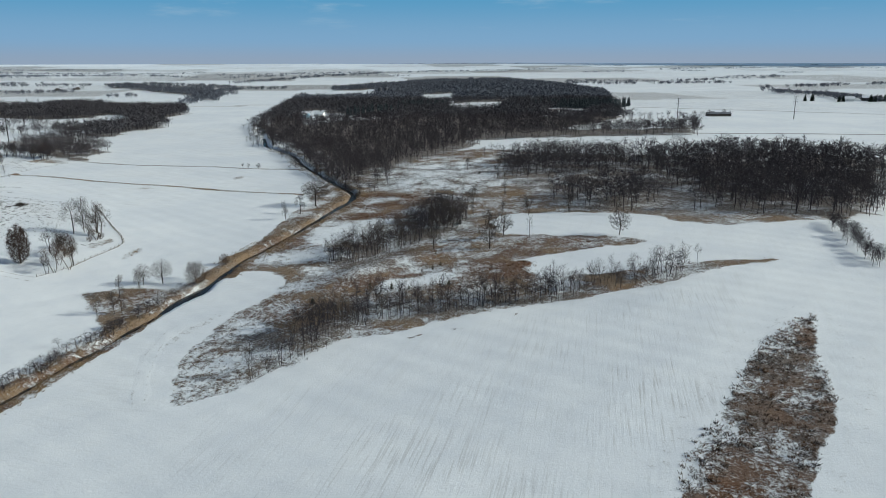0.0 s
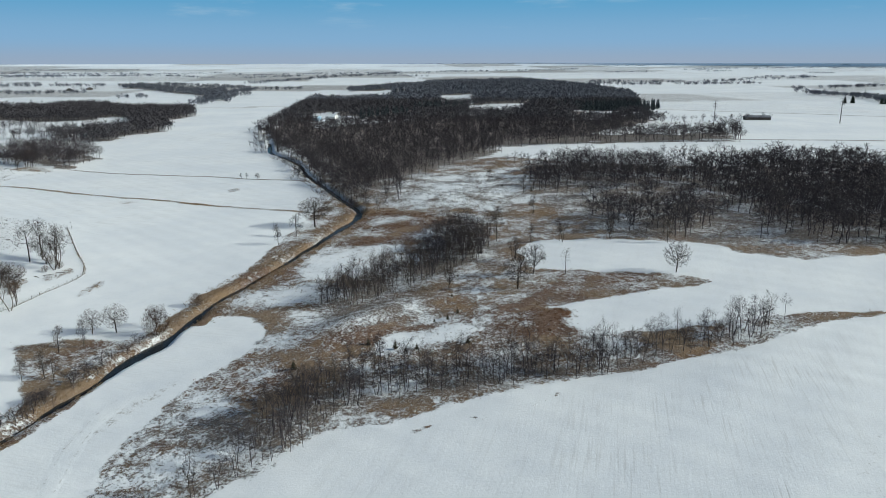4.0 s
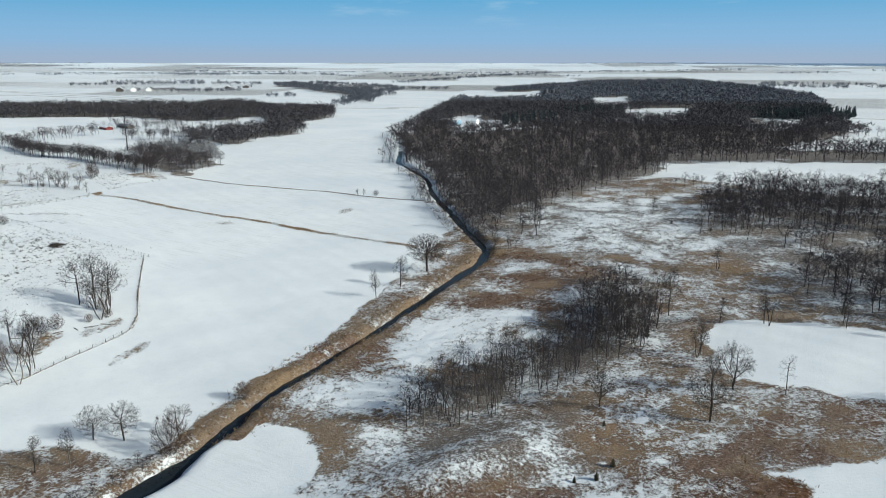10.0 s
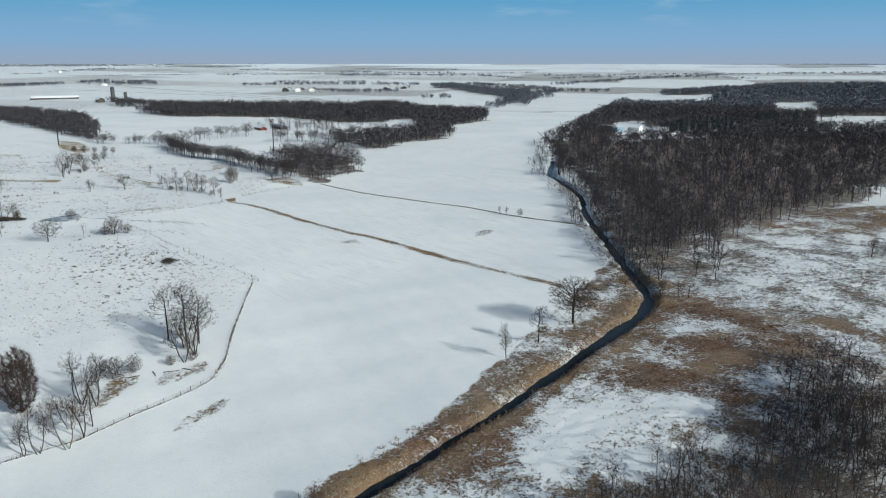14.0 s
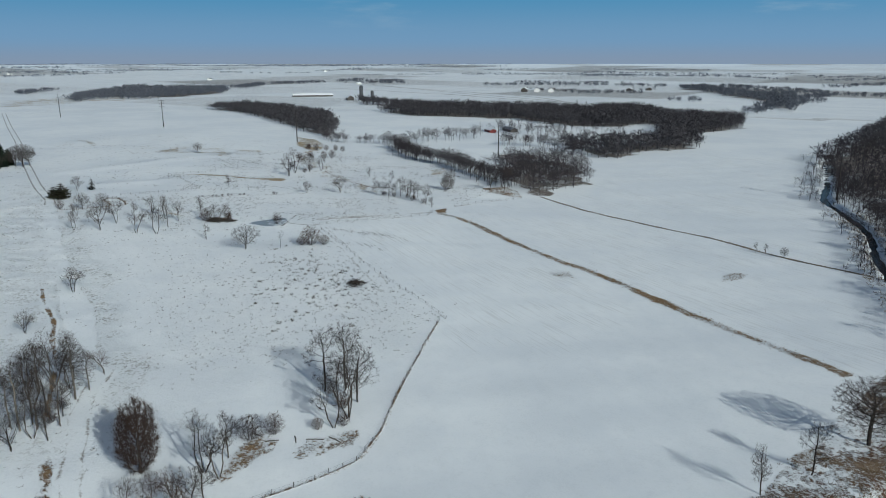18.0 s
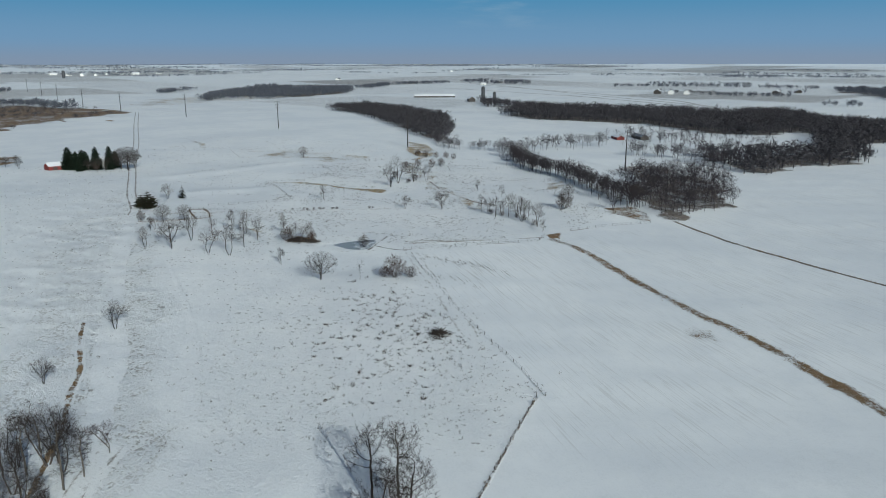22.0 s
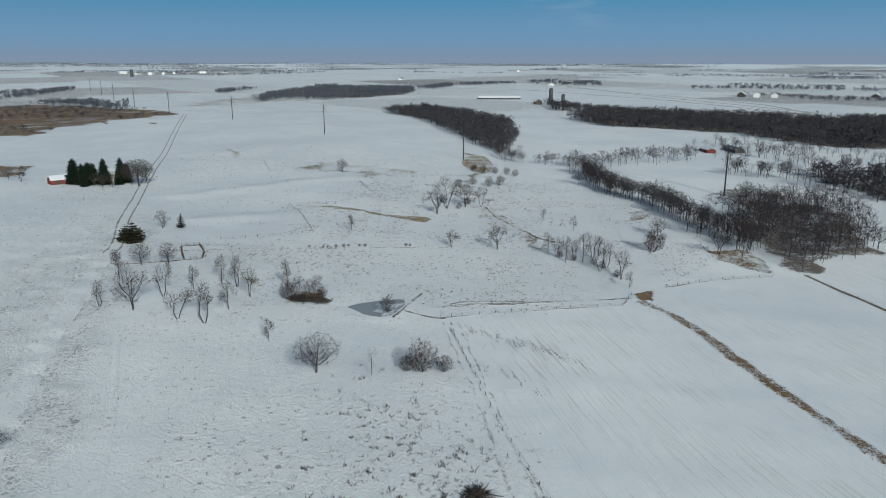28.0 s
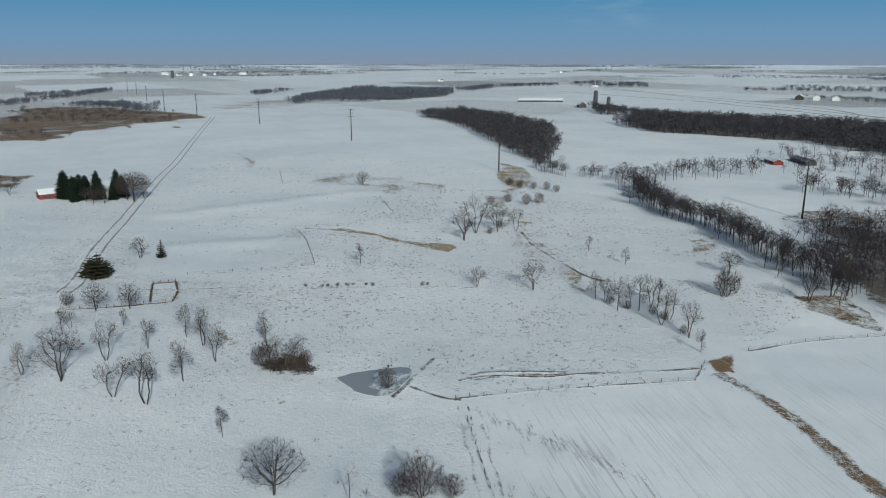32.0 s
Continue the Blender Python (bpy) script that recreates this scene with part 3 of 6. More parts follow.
    land = m.mix(m.math("MULTIPLY", stipple, 0.08), land, (0.26, 0.235, 0.20))
    color = m.mix(cover, land, grass)
    stalks = m.math("MULTIPLY", cover, m.math("ADD", m.math("MULTIPLY", mid, 0.6), m.math("ADD", m.math("MULTIPLY", fine, 0.8), m.math("MULTIPLY", hair, 0.35))))
    lumps = m.math("MULTIPLY", tufty, m.math("SUBTRACT", m.math("ADD", m.math("MULTIPLY", fine, 0.75), m.math("MULTIPLY", swell, 0.8)), m.math("MULTIPLY", clump, 0.3)))
    flow = m.math("ADD", m.math("MULTIPLY", wind, m.math("ADD", m.math("MULTIPLY", east, 0.02), 0.10)), m.math("MULTIPLY", fine, 0.16))
    churned = m.math("MULTIPLY", trod, m.math("ADD", m.math("MULTIPLY", clod, 1.5), m.math("MULTIPLY", mid, 0.9)))
    flow = m.math("ADD", flow, m.math("MULTIPLY", m.math("MULTIPLY", drill, drilled), -0.12))
    bump = m.math("ADD", m.math("ADD", stalks, lumps), m.math("ADD", flow, churned))
    return m.out(color, m.mix(cover, (0.62, 0.62, 0.62), (0.95, 0.95, 0.95)), bump=bump, depth=0.6, strength=0.75, spec=0.2)


def bark_material(name, dark, light, scale=3.0):
    m = Nodes(name)
    n = m.noise(scale, 5, 0.7)
    shade = m.step(m.math("ADD", m.math("MULTIPLY", n, 0.7), m.math("MULTIPLY", m.rand(), 0.35)), 0.3, 0.75)
    return m.out(m.mix(shade, dark, light), 0.9, bump=n, depth=0.05, spec=0.15)


def plain_material(name, a, b, scale=2.0, rough=0.7, metal=0.0, depth=0.02):
    m = Nodes(name)
    n = m.noise(scale, 5, 0.6)
    return m.out(m.mix(m.step(n, 0.3, 0.7), a, b), rough, metal, bump=n, depth=depth, strength=0.3)


def island_material(name, a, b, c, rough=0.9):
    m = Nodes(name)
    i = m.island()
    color = m.mix(m.step(i, 0.0, 0.6), a, b)
    color = m.mix(m.step(i, 0.55, 1.0), color, c)
    return m.out(color, rough, spec=0.15)


GROUND = ground_material()
BARK = bark_material("grey_brown_bark", (0.030, 0.025, 0.023), (0.090, 0.077, 0.069))
BARK_PALE = bark_material("pale_bark", (0.06, 0.052, 0.046), (0.165, 0.148, 0.13))
TWIG = bark_material("twig_bark", (0.032, 0.027, 0.025), (0.080, 0.067, 0.060), 0.6)
TWIG_RED = bark_material("russet_twig_bark", (0.042, 0.027, 0.022), (0.09, 0.06, 0.047), 0.6)
WOOD_TREES = island_material("bare_woodland", (0.036, 0.031, 0.035), (0.050, 0.044, 0.049), (0.072, 0.063, 0.069))
# slightly bluer and paler than the near trees: thin haze put into the colour
HAZY_FAR_TREES = island_material("hazy_far_woodland", (0.042, 0.040, 0.046), (0.056, 0.053, 0.060), (0.072, 0.068, 0.076))
HAZY_FAR_FIRS = island_material("hazy_far_conifers", (0.026, 0.036, 0.042), (0.036, 0.047, 0.052), (0.048, 0.058, 0.062))
# tree colours paler and bluer with distance: aerial haze painted into them
HAZY_DISTANT_TREES = island_material("hazed_plain_forest", (0.075, 0.083, 0.104), (0.095, 0.104, 0.128), (0.118, 0.128, 0.152))
HAZY_HORIZON_TREES = island_material("hazed_horizon_woods", (0.12, 0.135, 0.168), (0.15, 0.165, 0.20), (0.18, 0.196, 0.23))
SHED_RED = plain_material("red_painted_boards", (0.15, 0.03, 0.027), (0.21, 0.045, 0.038), 1.5)
PAINT_WHITE = plain_material("white_painted_boards", (0.70, 0.70, 0.68), (0.80, 0.80, 0.79), 1.0)
BOARD_DARK = plain_material("dark_weathered_boards", (0.04, 0.037, 0.035), (0.085, 0.075, 0.068), 1.2)
STEEL_GREY = plain_material("grey_roofing_steel", (0.22, 0.23, 0.25), (0.33, 0.34, 0.36), 0.8, 0.45, 0.6)
STEEL_BLUE = plain_material("blue_steel_cladding", (0.16, 0.27, 0.36), (0.25, 0.37, 0.46), 0.8, 0.5)
ROOF_SNOW = plain_material("snow_on_roof", (0.76, 0.78, 0.81), (0.82, 0.83, 0.84), 0.6, 0.7)
GLASS_DARK = plain_material("window_glass", (0.02, 0.025, 0.03), (0.035, 0.04, 0.05), 1.0, 0.08)
POLE_STEEL = plain_material("weathered_steel_pole", (0.022, 0.019, 0.019), (0.045, 0.038, 0.036), 1.4, 0.75)
CERAMIC = plain_material("grey_insulator", (0.16, 0.17, 0.18), (0.26, 0.27, 0.28), 2.0, 0.3)
CONCRETE = plain_material("silo_staves", (0.05, 0.053, 0.062), (0.085, 0.09, 0.10), 0.7, 0.8)
NEEDLES = island_material("conifer_needles", (0.012, 0.022, 0.016), (0.022, 0.038, 0.024), (0.035, 0.05, 0.032))
CEDAR = island_material("winter_cedar", (0.020, 0.024, 0.015), (0.04, 0.038, 0.022), (0.065, 0.05, 0.032))
LEAVES = island_material("clinging_russet_leaves", (0.034, 0.024, 0.021), (0.054, 0.037, 0.032), (0.085, 0.060, 0.050))
GRASS = island_material("dry_grass", (0.12, 0.08, 0.048), (0.21, 0.145, 0.085), (0.31, 0.235, 0.145))
GRASS_RED = island_material("russet_grass", (0.10, 0.052, 0.028), (0.17, 0.09, 0.045), (0.25, 0.15, 0.08))
TUFT = island_material("dark_tussock", (0.04, 0.03, 0.025), (0.07, 0.055, 0.042), (0.11, 0.085, 0.062))


def water_material():
    m = Nodes("creek_water")
    n = m.noise(0.9, 3)
    return m.out(m.mix(n, (0.010, 0.014, 0.018), (0.022, 0.028, 0.032)), 0.12, bump=m.noise(1.6, 3), depth=0.02, strength=0.15, spec=0.22)


def ice_material():
    m = Nodes("pond_ice")
    blown = m.step(m.math("ADD", m.math("MULTIPLY", m.noise(0.16, 3), 0.7), m.math("MULTIPLY", m.noise(1.1, 4), 0.3)), 0.52, 0.60)
    return m.out(m.mix(blown, (0.29, 0.31, 0.33), (0.68, 0.71, 0.74)), m.mix(blown, (0.25, 0.25, 0.25), (0.7, 0.7, 0.7)), bump=blown, depth=0.03)


def haze_material():
    """Winter sky low over the horizon: lavender haze below, blue above, thin cirrus."""
    m = Nodes("horizon_sky")
    sep = m.node("ShaderNodeSeparateXYZ")
    m.l.new(m.place(), sep.inputs[0])
    up = m.step(sep.outputs["Z"], 60, 520)
    up.node.interpolation_type = "LINEAR"
    color = m.mix(m.step(up, 0.0, 0.35), (0.34, 0.42, 0.575), (0.255, 0.44, 0.69))
    color = m.mix(m.step(up, 0.25, 1.0), color, (0.115, 0.37, 0.65))
    flat = m.node("ShaderNodeMapping")
    flat.inputs["Scale"].default_value = (0.0011, 0.0011, 0.0075)
    m.l.new(m.place(), flat.inputs["Vector"])
    wisps = m.math("MULTIPLY", m.step(m.noise(1.0, 6, 0.6, flat.outputs[0]), 0.56, 0.78), m.step(sep.outputs["Z"], 200, 420))
    north = m.step(sep.outputs["Y"], 1500, 4200)
    color = m.mix(m.math("MULTIPLY", m.math("MULTIPLY", wisps, north), 0.30), color, (0.72, 0.78, 0.86))
    e = m.node("ShaderNodeEmission", Color=color, Strength=1.10)
    m.l.new(e.outputs[0], m.n["Material Output"].inputs["Surface"])
    return m.mat


WATER, ICE, HAZE = water_material(), ice_material(), haze_material()

# ---- smaller plan pieces ----
BROWN = [[(-58, 427), (-41, 427), (-16, 419), (-3, 412), (-19, 405), (-37, 414)], [(-62, 394), (-45, 398), (-2, 408), (-4, 399), (-18, 390), (-42, 382), (-56, 388)],
         [(-59, 366), (-41, 375), (-20, 371), (-17, 358), (-32, 358), (-54, 359)], TIP_BROWN, LOW_BROWN,
         [(-88, 326), (-69, 328), (-63, 309), (-80, 307)], [(14, 267), (37, 269), (32, 247), (12, 245)], [(20, 281), (42, 283), (40, 275), (19, 273)],
         [(56, 298), (67, 299), (60, 280), (50, 279)], [(-37, 258), (-23, 259), (-22, 247), (-34, 246)]]
OPEN_SNOW = [[(-67, 360), (-44, 351), (-30, 356), (-25, 341), (-35, 332), (-40, 318), (-48, 318), (-50, 303), (-56, 313), (-62, 329)], [(-64, 285), (-62, 299), (-57, 307), (-50, 303), (-48, 289)], SNOW_BANK]
TONGUE = [(-92, 250), (-84, 268), (-68, 273), (-61, 262), (-63, 246), (-70, 231), (-75, 206), (-75, 184), (-66, 156), (-80, 120), (-108, 120), (-99, 186), (-95, 212)]
HILL = [(-310, 420), (-300, 500), (-320, 575), (-420, 620), (-520, 600), (-560, 540), (-480, 440), (-420, 390), (-350, 360)]
SOUTH_FIELD = [(-70, 60), (-60, 155), (20, 212), (120, 252), (80, 180), (40, 105), (20, 40)]
WEST_SLOPE = [(-420, 250), (-180, 270), (-190, 390), (-300, 440), (-300, 500), (-330, 600), (-560, 640), (-760, 520), (-620, 330)]
STUBBLE_WAY = (0.93, -0.36)

# ---- the lie of the land ----
def spline(u):
    a = np.abs(u)
    return np.where(a < 1, 2 / 3 - a * a + a ** 3 / 2, np.where(a < 2, (2 - a) ** 3 / 6, 0))


def weights(v, first, count):
    """Cubic spline weights over the grid of heights, 125 m apart."""
    v = np.clip(np.asarray(v, float), first, first + 125 * (count - 1))
    b = spline((v[..., None] - first) / 125 - np.arange(-1, count + 1))
    b[..., 1] += b[..., 0]
    b[..., -2] += b[..., -1]
    return b[..., 1:-1]


def land(x, y):
    """Height of the rolling land, without the creek's bed; it climbs gently far off."""
    r = np.hypot(np.asarray(x, float) + 150, np.asarray(y, float) - 300)
    low = np.einsum("...i,ij,...j->...", weights(x, -750, 10), np.array(GRID), weights(y, -125, 9))
    for bx, by, h, sx, sy, turn in BUMPS:
        c, q = math.cos(radians(turn)), math.sin(radians(turn))
        u, v = (x - bx) * c + (y - by) * q, (y - by) * c - (x - bx) * q
        low = low + h * np.exp(-(u / sx) ** 2 - (v / sy) ** 2)
    return low + 58 * np.clip((r - 1500) / 3100, 0, 1) ** 1.6


def from_line(x, y, line):
    """Distance from a polyline, for arrays of places."""
    best = np.full(np.shape(x), 1e9)
    for (ax, ay), (bx, by) in zip(line, line[1:]):
        dx, dy = bx - ax, by - ay
        t = np.clip(((x - ax) * dx + (y - ay) * dy) / (dx * dx + dy * dy + 1e-9), 0, 1)
        best = np.minimum(best, np.hypot(x - ax - t * dx, y - ay - t * dy))
    return best


def inside(x, y, poly):
    """Signed distance to a polygon: positive within."""
    odd = np.zeros(np.shape(x), bool)
    for (ax, ay), (bx, by) in zip(poly, poly[1:] + poly[:1]):
        cross = (ay > y) != (by > y)
        odd ^= cross & (x < (bx - ax) * (y - ay) / (by - ay + 1e-9) + ax)
    d = from_line(x, y, poly + poly[:1])
    return np.where(odd, d, -d)


def smooth(v, a, b):
    t = np.clip((v - a) / (b - a), 0, 1)
    return t * t * (3 - 2 * t)


def curve_line(line, step):
    """A polyline rounded by Catmull-Rom and cut into even steps."""
    p = np.array(line, float)
    p = np.vstack([2 * p[0] - p[1], p, 2 * p[-1] - p[-2]])
    out = []
    for i in range(1, len(p) - 2):
        n = max(2, int(np.hypot(*(p[i + 1] - p[i])) / step))
        for t in np.arange(n) / n:
            out.append(0.5 * (2 * p[i] + (p[i + 1] - p[i - 1]) * t + (2 * p[i - 1] - 5 * p[i] + 4 * p[i + 1] - p[i + 2]) * t * t
                              + (3 * p[i] - p[i - 1] - 3 * p[i + 1] + p[i + 2]) * t ** 3))
    out.append(p[-2])
    return [tuple(q) for q in out]


def straight(line):
    """A polyline that keeps its corners when it is rounded."""
    out = [line[0]]
    for (ax, ay), (bx, by) in zip(line, line[1:]):
        out += [(ax + (bx - ax) * t, ay + (by - ay) * t) for t in (0.04, 0.5, 0.96)] + [(bx, by)]
    return out


CREEK_LINE = curve_line(CREEK, 6)


def wobble(x, y, size, seed=0.0):
    """Cheap smooth waves, about -1 to 1, to roughen outlines."""
    return (np.sin(x / size + seed) * np.cos(y / size * 1.3 + seed * 2) + 0.6 * np.sin(x / size * 2.3 - y / size * 1.7 + seed * 3)
            + 0.4 * np.sin(x / size * 4.1 + y / size * 4.7 + seed)) / 2


def lines(dense_from, dense_to, step, far_from, far_to):
    """Grid lines: even in the middle, growing wider outwards."""
    mid = list(np.arange(dense_from, dense_to + 0.1, step))
    out, d = [mid[-1]], step
    while out[-1] < far_to:
        d = min(d * 1.055, 90)
        out.append(out[-1] + d)
    back, d = [mid[0]], step
    while back[-1] > far_from:
        d = min(d * 1.055, 90)
        back.append(back[-1] - d)
    return np.array(back[:0:-1] + mid + out[1:])


GX = lines(-520, 180, 1.45, -4750, 4450)
GY = lines(100, 640, 1.45, -1500, 4850)


POND_LEVEL = float(np.mean([land(px, py) for px, py in POND])) + 0.1


def creek_half(y):
    """Half the creek's width: a wide pool in the south."""
    return 1.3 + 0.6 * np.clip((y - 340) / 50, 0, 1) - 0.5 * np.clip((242 - y) / 15, 0, 1) + 1.5 * np.exp(-((y - 251) / 9) ** 2) - 0.2 * np.clip((y - 480) / 100, 0, 1)


def bed(x, y):
    d = from_line(x, y, CREEK_LINE)
    w = creek_half(y)
    return -3.0 * (1 - smooth(d + wobble(x, y, 5.0) * 0.8, w - 1.8, w + 2.4))


def lumps(x, y):
    """Frozen clods, tussocks and hoof marks under the snow, and shallow wind ridges."""
    r = np.random.default_rng(900)
    white = r.normal(size=x.shape)
    ridge = r.normal(size=x.shape)
    clod = (white + np.roll(white, 1, 0) + np.roll(white, 1, 1) + np.roll(white, (1, 1), (0, 1))) / 2
    for k in (1, 2):
        clod = (clod + np.roll(clod, k, 0) + np.roll(clod, k, 1) + np.roll(clod, (k, k), (0, 1))) / 2.6
    for k in range(5):
        ridge = (ridge + np.roll(ridge, (1 << k, -(1 << k) // 2), (0, 1))) / 1.414
    near = (x > -600) & (x < 180) & (y > 90) & (y < 700)
    out = np.zeros(x.shape)
    xs, ys = x[near], y[near]
    w = wobble(xs, ys, 6.0, 1.0)
    lane = from_line(xs, ys, LANE) + 5 * wobble(xs, ys, 17.0, 3.0)
    side = np.where((xs + 340) * 0.35 + (ys - 331) < 0, 42, 20)
    trod = smooth(side - lane, 0, 14) * smooth(-xs, 190, 250) * smooth(xs, -500, -430)
    pen = smooth(inside(xs, ys, WEST_PEN) + 6 * w, -6, 8)
    rough = smooth(inside(xs, ys, PRAIRIE) + w, -2, 3)
    hill = smooth(inside(xs, ys, HILL) + 8 * w, -6, 14)
    pasture = smooth(inside(xs, ys, PASTURE) + 5 * w, -6, 10)
    slope = smooth(inside(xs, ys, WEST_SLOPE) + 9 * w, -8, 14)
    patchy = smooth(wobble(xs, ys, 13.0, 5.0), -0.5, 0.4)
    size = np.maximum.reduce([0.085 * pen, 0.12 * rough, 0.065 * hill * (0.35 + 0.65 * patchy), 0.020 * pasture, 0.024 * slope * patchy])
    out[near] = np.clip(white[near], -1.6, 2.2) * size + np.clip(clod[near], -1.2, 2.2) * 0.17 * trod + ridge[near] * 0.007 * (1 - rough)
    return out


def heights():
    x, y = np.meshgrid(GX, GY, indexing="ij")
    z = land(x, y) + 0.17 * wobble(x, y, 9.0) + 0.4 * wobble(x, y, 41.0, 2.0) + lumps(x, y)
    part = (x > -1000) & (x < -380) & (y > 340) & (y < 760)
    for line in RIDGES:
        z[part] += 0.85 * np.exp(-(from_line(x[part], y[part], line) / 8.0) ** 2)
    near = (x > -260) & (x < 20) & (y > 60) & (y < 900)
    z[near] += bed(x[near], y[near])
    pond = (x > -350) & (x < -300) & (y > 395) & (y < 450)
    f = smooth(inside(x[pond], y[pond], POND), -7, 1)
    z[pond] += (POND_LEVEL - 0.12 * smooth(inside(x[pond], y[pond], POND), 0, 2) - z[pond]) * f
    return x, y, z


LX, LY, LZ = heights()


def gz(x, y):
    """Height of the ground sheet itself at a place (its two triangles a cell)."""
    x, y = np.asarray(x, float), np.asarray(y, float)
    i = np.clip(np.searchsorted(GX, x) - 1, 0, len(GX) - 2)
    j = np.clip(np.searchsorted(GY, y) - 1, 0, len(GY) - 2)
    u, v = (x - GX[i]) / (GX[i + 1] - GX[i]), (y - GY[j]) / (GY[j + 1] - GY[j])
    a, b, c, d = LZ[i, j], LZ[i + 1, j], LZ[i + 1, j + 1], LZ[i, j + 1]
    return np.where(u > v, a + (b - a) * u + (c - b) * v, a + (c - d) * u + (d - a) * v)


def mesh_from(name, verts, faces, material, smooth_faces=False):
    """A mesh from arrays of places and of triangles or quads."""
    me = bpy.data.meshes.new(name)
    faces = np.asarray(faces, np.int32)
    k = faces.shape[1]
    me.vertices.add(len(verts))
    me.vertices.foreach_set("co", np.asarray(verts, np.float32).ravel())
    me.loops.add(faces.size)
    me.loops.foreach_set("vertex_index", faces.ravel())
    me.polygons.add(len(faces))
    me.polygons.foreach_set("loop_start", np.arange(0, faces.size, k, dtype=np.int32))
    if smooth_faces:
        me.polygons.foreach_set("use_smooth", np.ones(len(faces), bool))
    me.update(calc_edges=True)
    if material is not None:
        me.materials.append(material)
    return me


def brown_drift(x, y):
    """Where russet weeds stand thick on the prairie."""
    best = np.zeros(np.shape(x))
    for quad in BROWN + [RUSSET]:
        best = np.maximum(best, smooth(inside(x, y, quad) + 3 * wobble(x, y, 4.0, 1.0) + 3 * wobble(x, y, 11.0, 2.0), -1, 4))
    return best


def build_ground():
    nx, ny = LX.shape
    idx = np.arange(nx * ny).reshape(nx, ny)
    a, b, c, d = (q.ravel() for q in (idx[:-1, :-1], idx[1:, :-1], idx[1:, 1:], idx[:-1, 1:]))
    faces = np.concatenate([np.stack([a, b, c], 1), np.stack([a, c, d], 1)])
    me = mesh_from("ground", np.stack([LX, LY, LZ], -1).reshape(-1, 3), faces, GROUND, True)
    x, y = LX, LY
    dense = (x > -540) & (x < 200) & (y > 90) & (y < 660)
    w = np.where(dense, wobble(x, y, 6.0, 1.0), 4 * wobble(x, y, 40.0, 1.0))
    rough, tone = np.zeros(x.shape), np.full(x.shape, 0.3)
    litter, thin, tufty = np.zeros(x.shape), np.full(x.shape, 0.30), np.zeros(x.shape)
    near = (x > -1060) & (x < 420) & (y > 0) & (y < 1250)
    xs, ys, ws = x[near], y[near], w[near]

    def lay(field, value, fac):
        part = field[near]
        field[near] = part + (value - part) * fac

    inner = inside(xs, ys, PRAIRIE)
    prairie = smooth(inner + ws * 1.5, -1.5, 2.0)
    lay(rough, 0.60 + 0.08 * wobble(xs, ys, 17.0, 4.0), prairie)
    lay(litter, 0.30 + 0.25 * wobble(xs, ys, 19.0, 8.0), prairie)
    lay(tone, 0.44 + 0.25 * wobble(xs, ys, 23.0, 2.0), prairie)
    lay(rough, 0.64, smooth(4.0 + 3 * ws - np.abs(inner - 3), 0, 4) * smooth(wobble(xs, ys, 14.0, 9.0), -0.1, 0.5) * (xs < 110))
    tip = prairie * smooth(214 - ys - 0.5 * (xs + 50) + 6 * wobble(xs, ys, 9.0, 4.0), -6, 10)
    lay(rough, 0.545, tip)
    lay(litter, 0.65, tip)
    for poly, dense in ((KNOLL, 0.59), (PALE_HILL, 0.535)):
        f = smooth(inside(xs, ys, poly) + 5 * wobble(xs, ys, 9.0, 5.0), -4, 8)
        lay(rough, dense, f)
        lay(litter, 0.85, f)
    for quad in OPEN_SNOW:
        lay(rough, 0.45, smooth(inside(xs, ys, quad) + 4 * wobble(xs, ys, 9.0, 5.0), -7, 3))
    # straw showing along the brook on the pasture hill
    f = smooth(15 + 9 * wobble(xs, ys, 9.0, 3.0) - from_line(xs, ys, HILL_BROOK), 0, 12)
    lay(rough, 0.515, f)
    lay(tone, 0.0, f)
    f = smooth(inside(xs, ys, STRAW_SLOPE) + 12 * wobble(xs, ys, 11.0, 7.0), -8, 14)
    lay(rough, 0.48, f)
    lay(tone, 0.0, f)
    f = brown_drift(xs, ys)
    lay(rough, 0.645, f)
    lay(tone, 0.8, f)
    creek = from_line(xs, ys, CREEK_LINE) - creek_half(ys) + 3
    bank = smooth(10.5 + 2 * ws - creek, 0, 2.5) * (ys < 470) * smooth(ys, 100, 130)
    lay(rough, 0.64 + 0.09 * wobble(xs, ys, 8.0, 5.0), bank)
    lay(tone, 0.40 + 0.4 * wobble(xs, ys, 12.0, 6.0), bank)
    lay(litter, 0.25 + 0.25 * wobble(xs, ys, 15.0, 3.0), bank)
    tongue = smooth(inside(xs, ys, TONGUE) + ws, -1, 1.5)
    lay(rough, 0.05, tongue)
    f = smooth(inside(xs, ys, GRASS_SE) + 2 * ws, -2, 3)
    lay(rough, 0.60, f)
    lay(tone, 0.45 + 0.3 * wobble(xs, ys, 9.0, 7.0), f)
    lay(litter, 0.3, f)
    strip = smooth(inside(xs, ys, STRIP) + ws, -1, 1.5)
    lay(rough, 0.62 + 0.15 * wobble(xs, ys, 6.0, 1.0), strip)
    lay(tone, 0.80 + 0.3 * wobble(xs, ys, 13.0, 4.0), strip)
    lay(litter, np.clip(0.55 + 0.6 * wobble(xs, ys, 11.0, 6.0), 0, 1), strip)
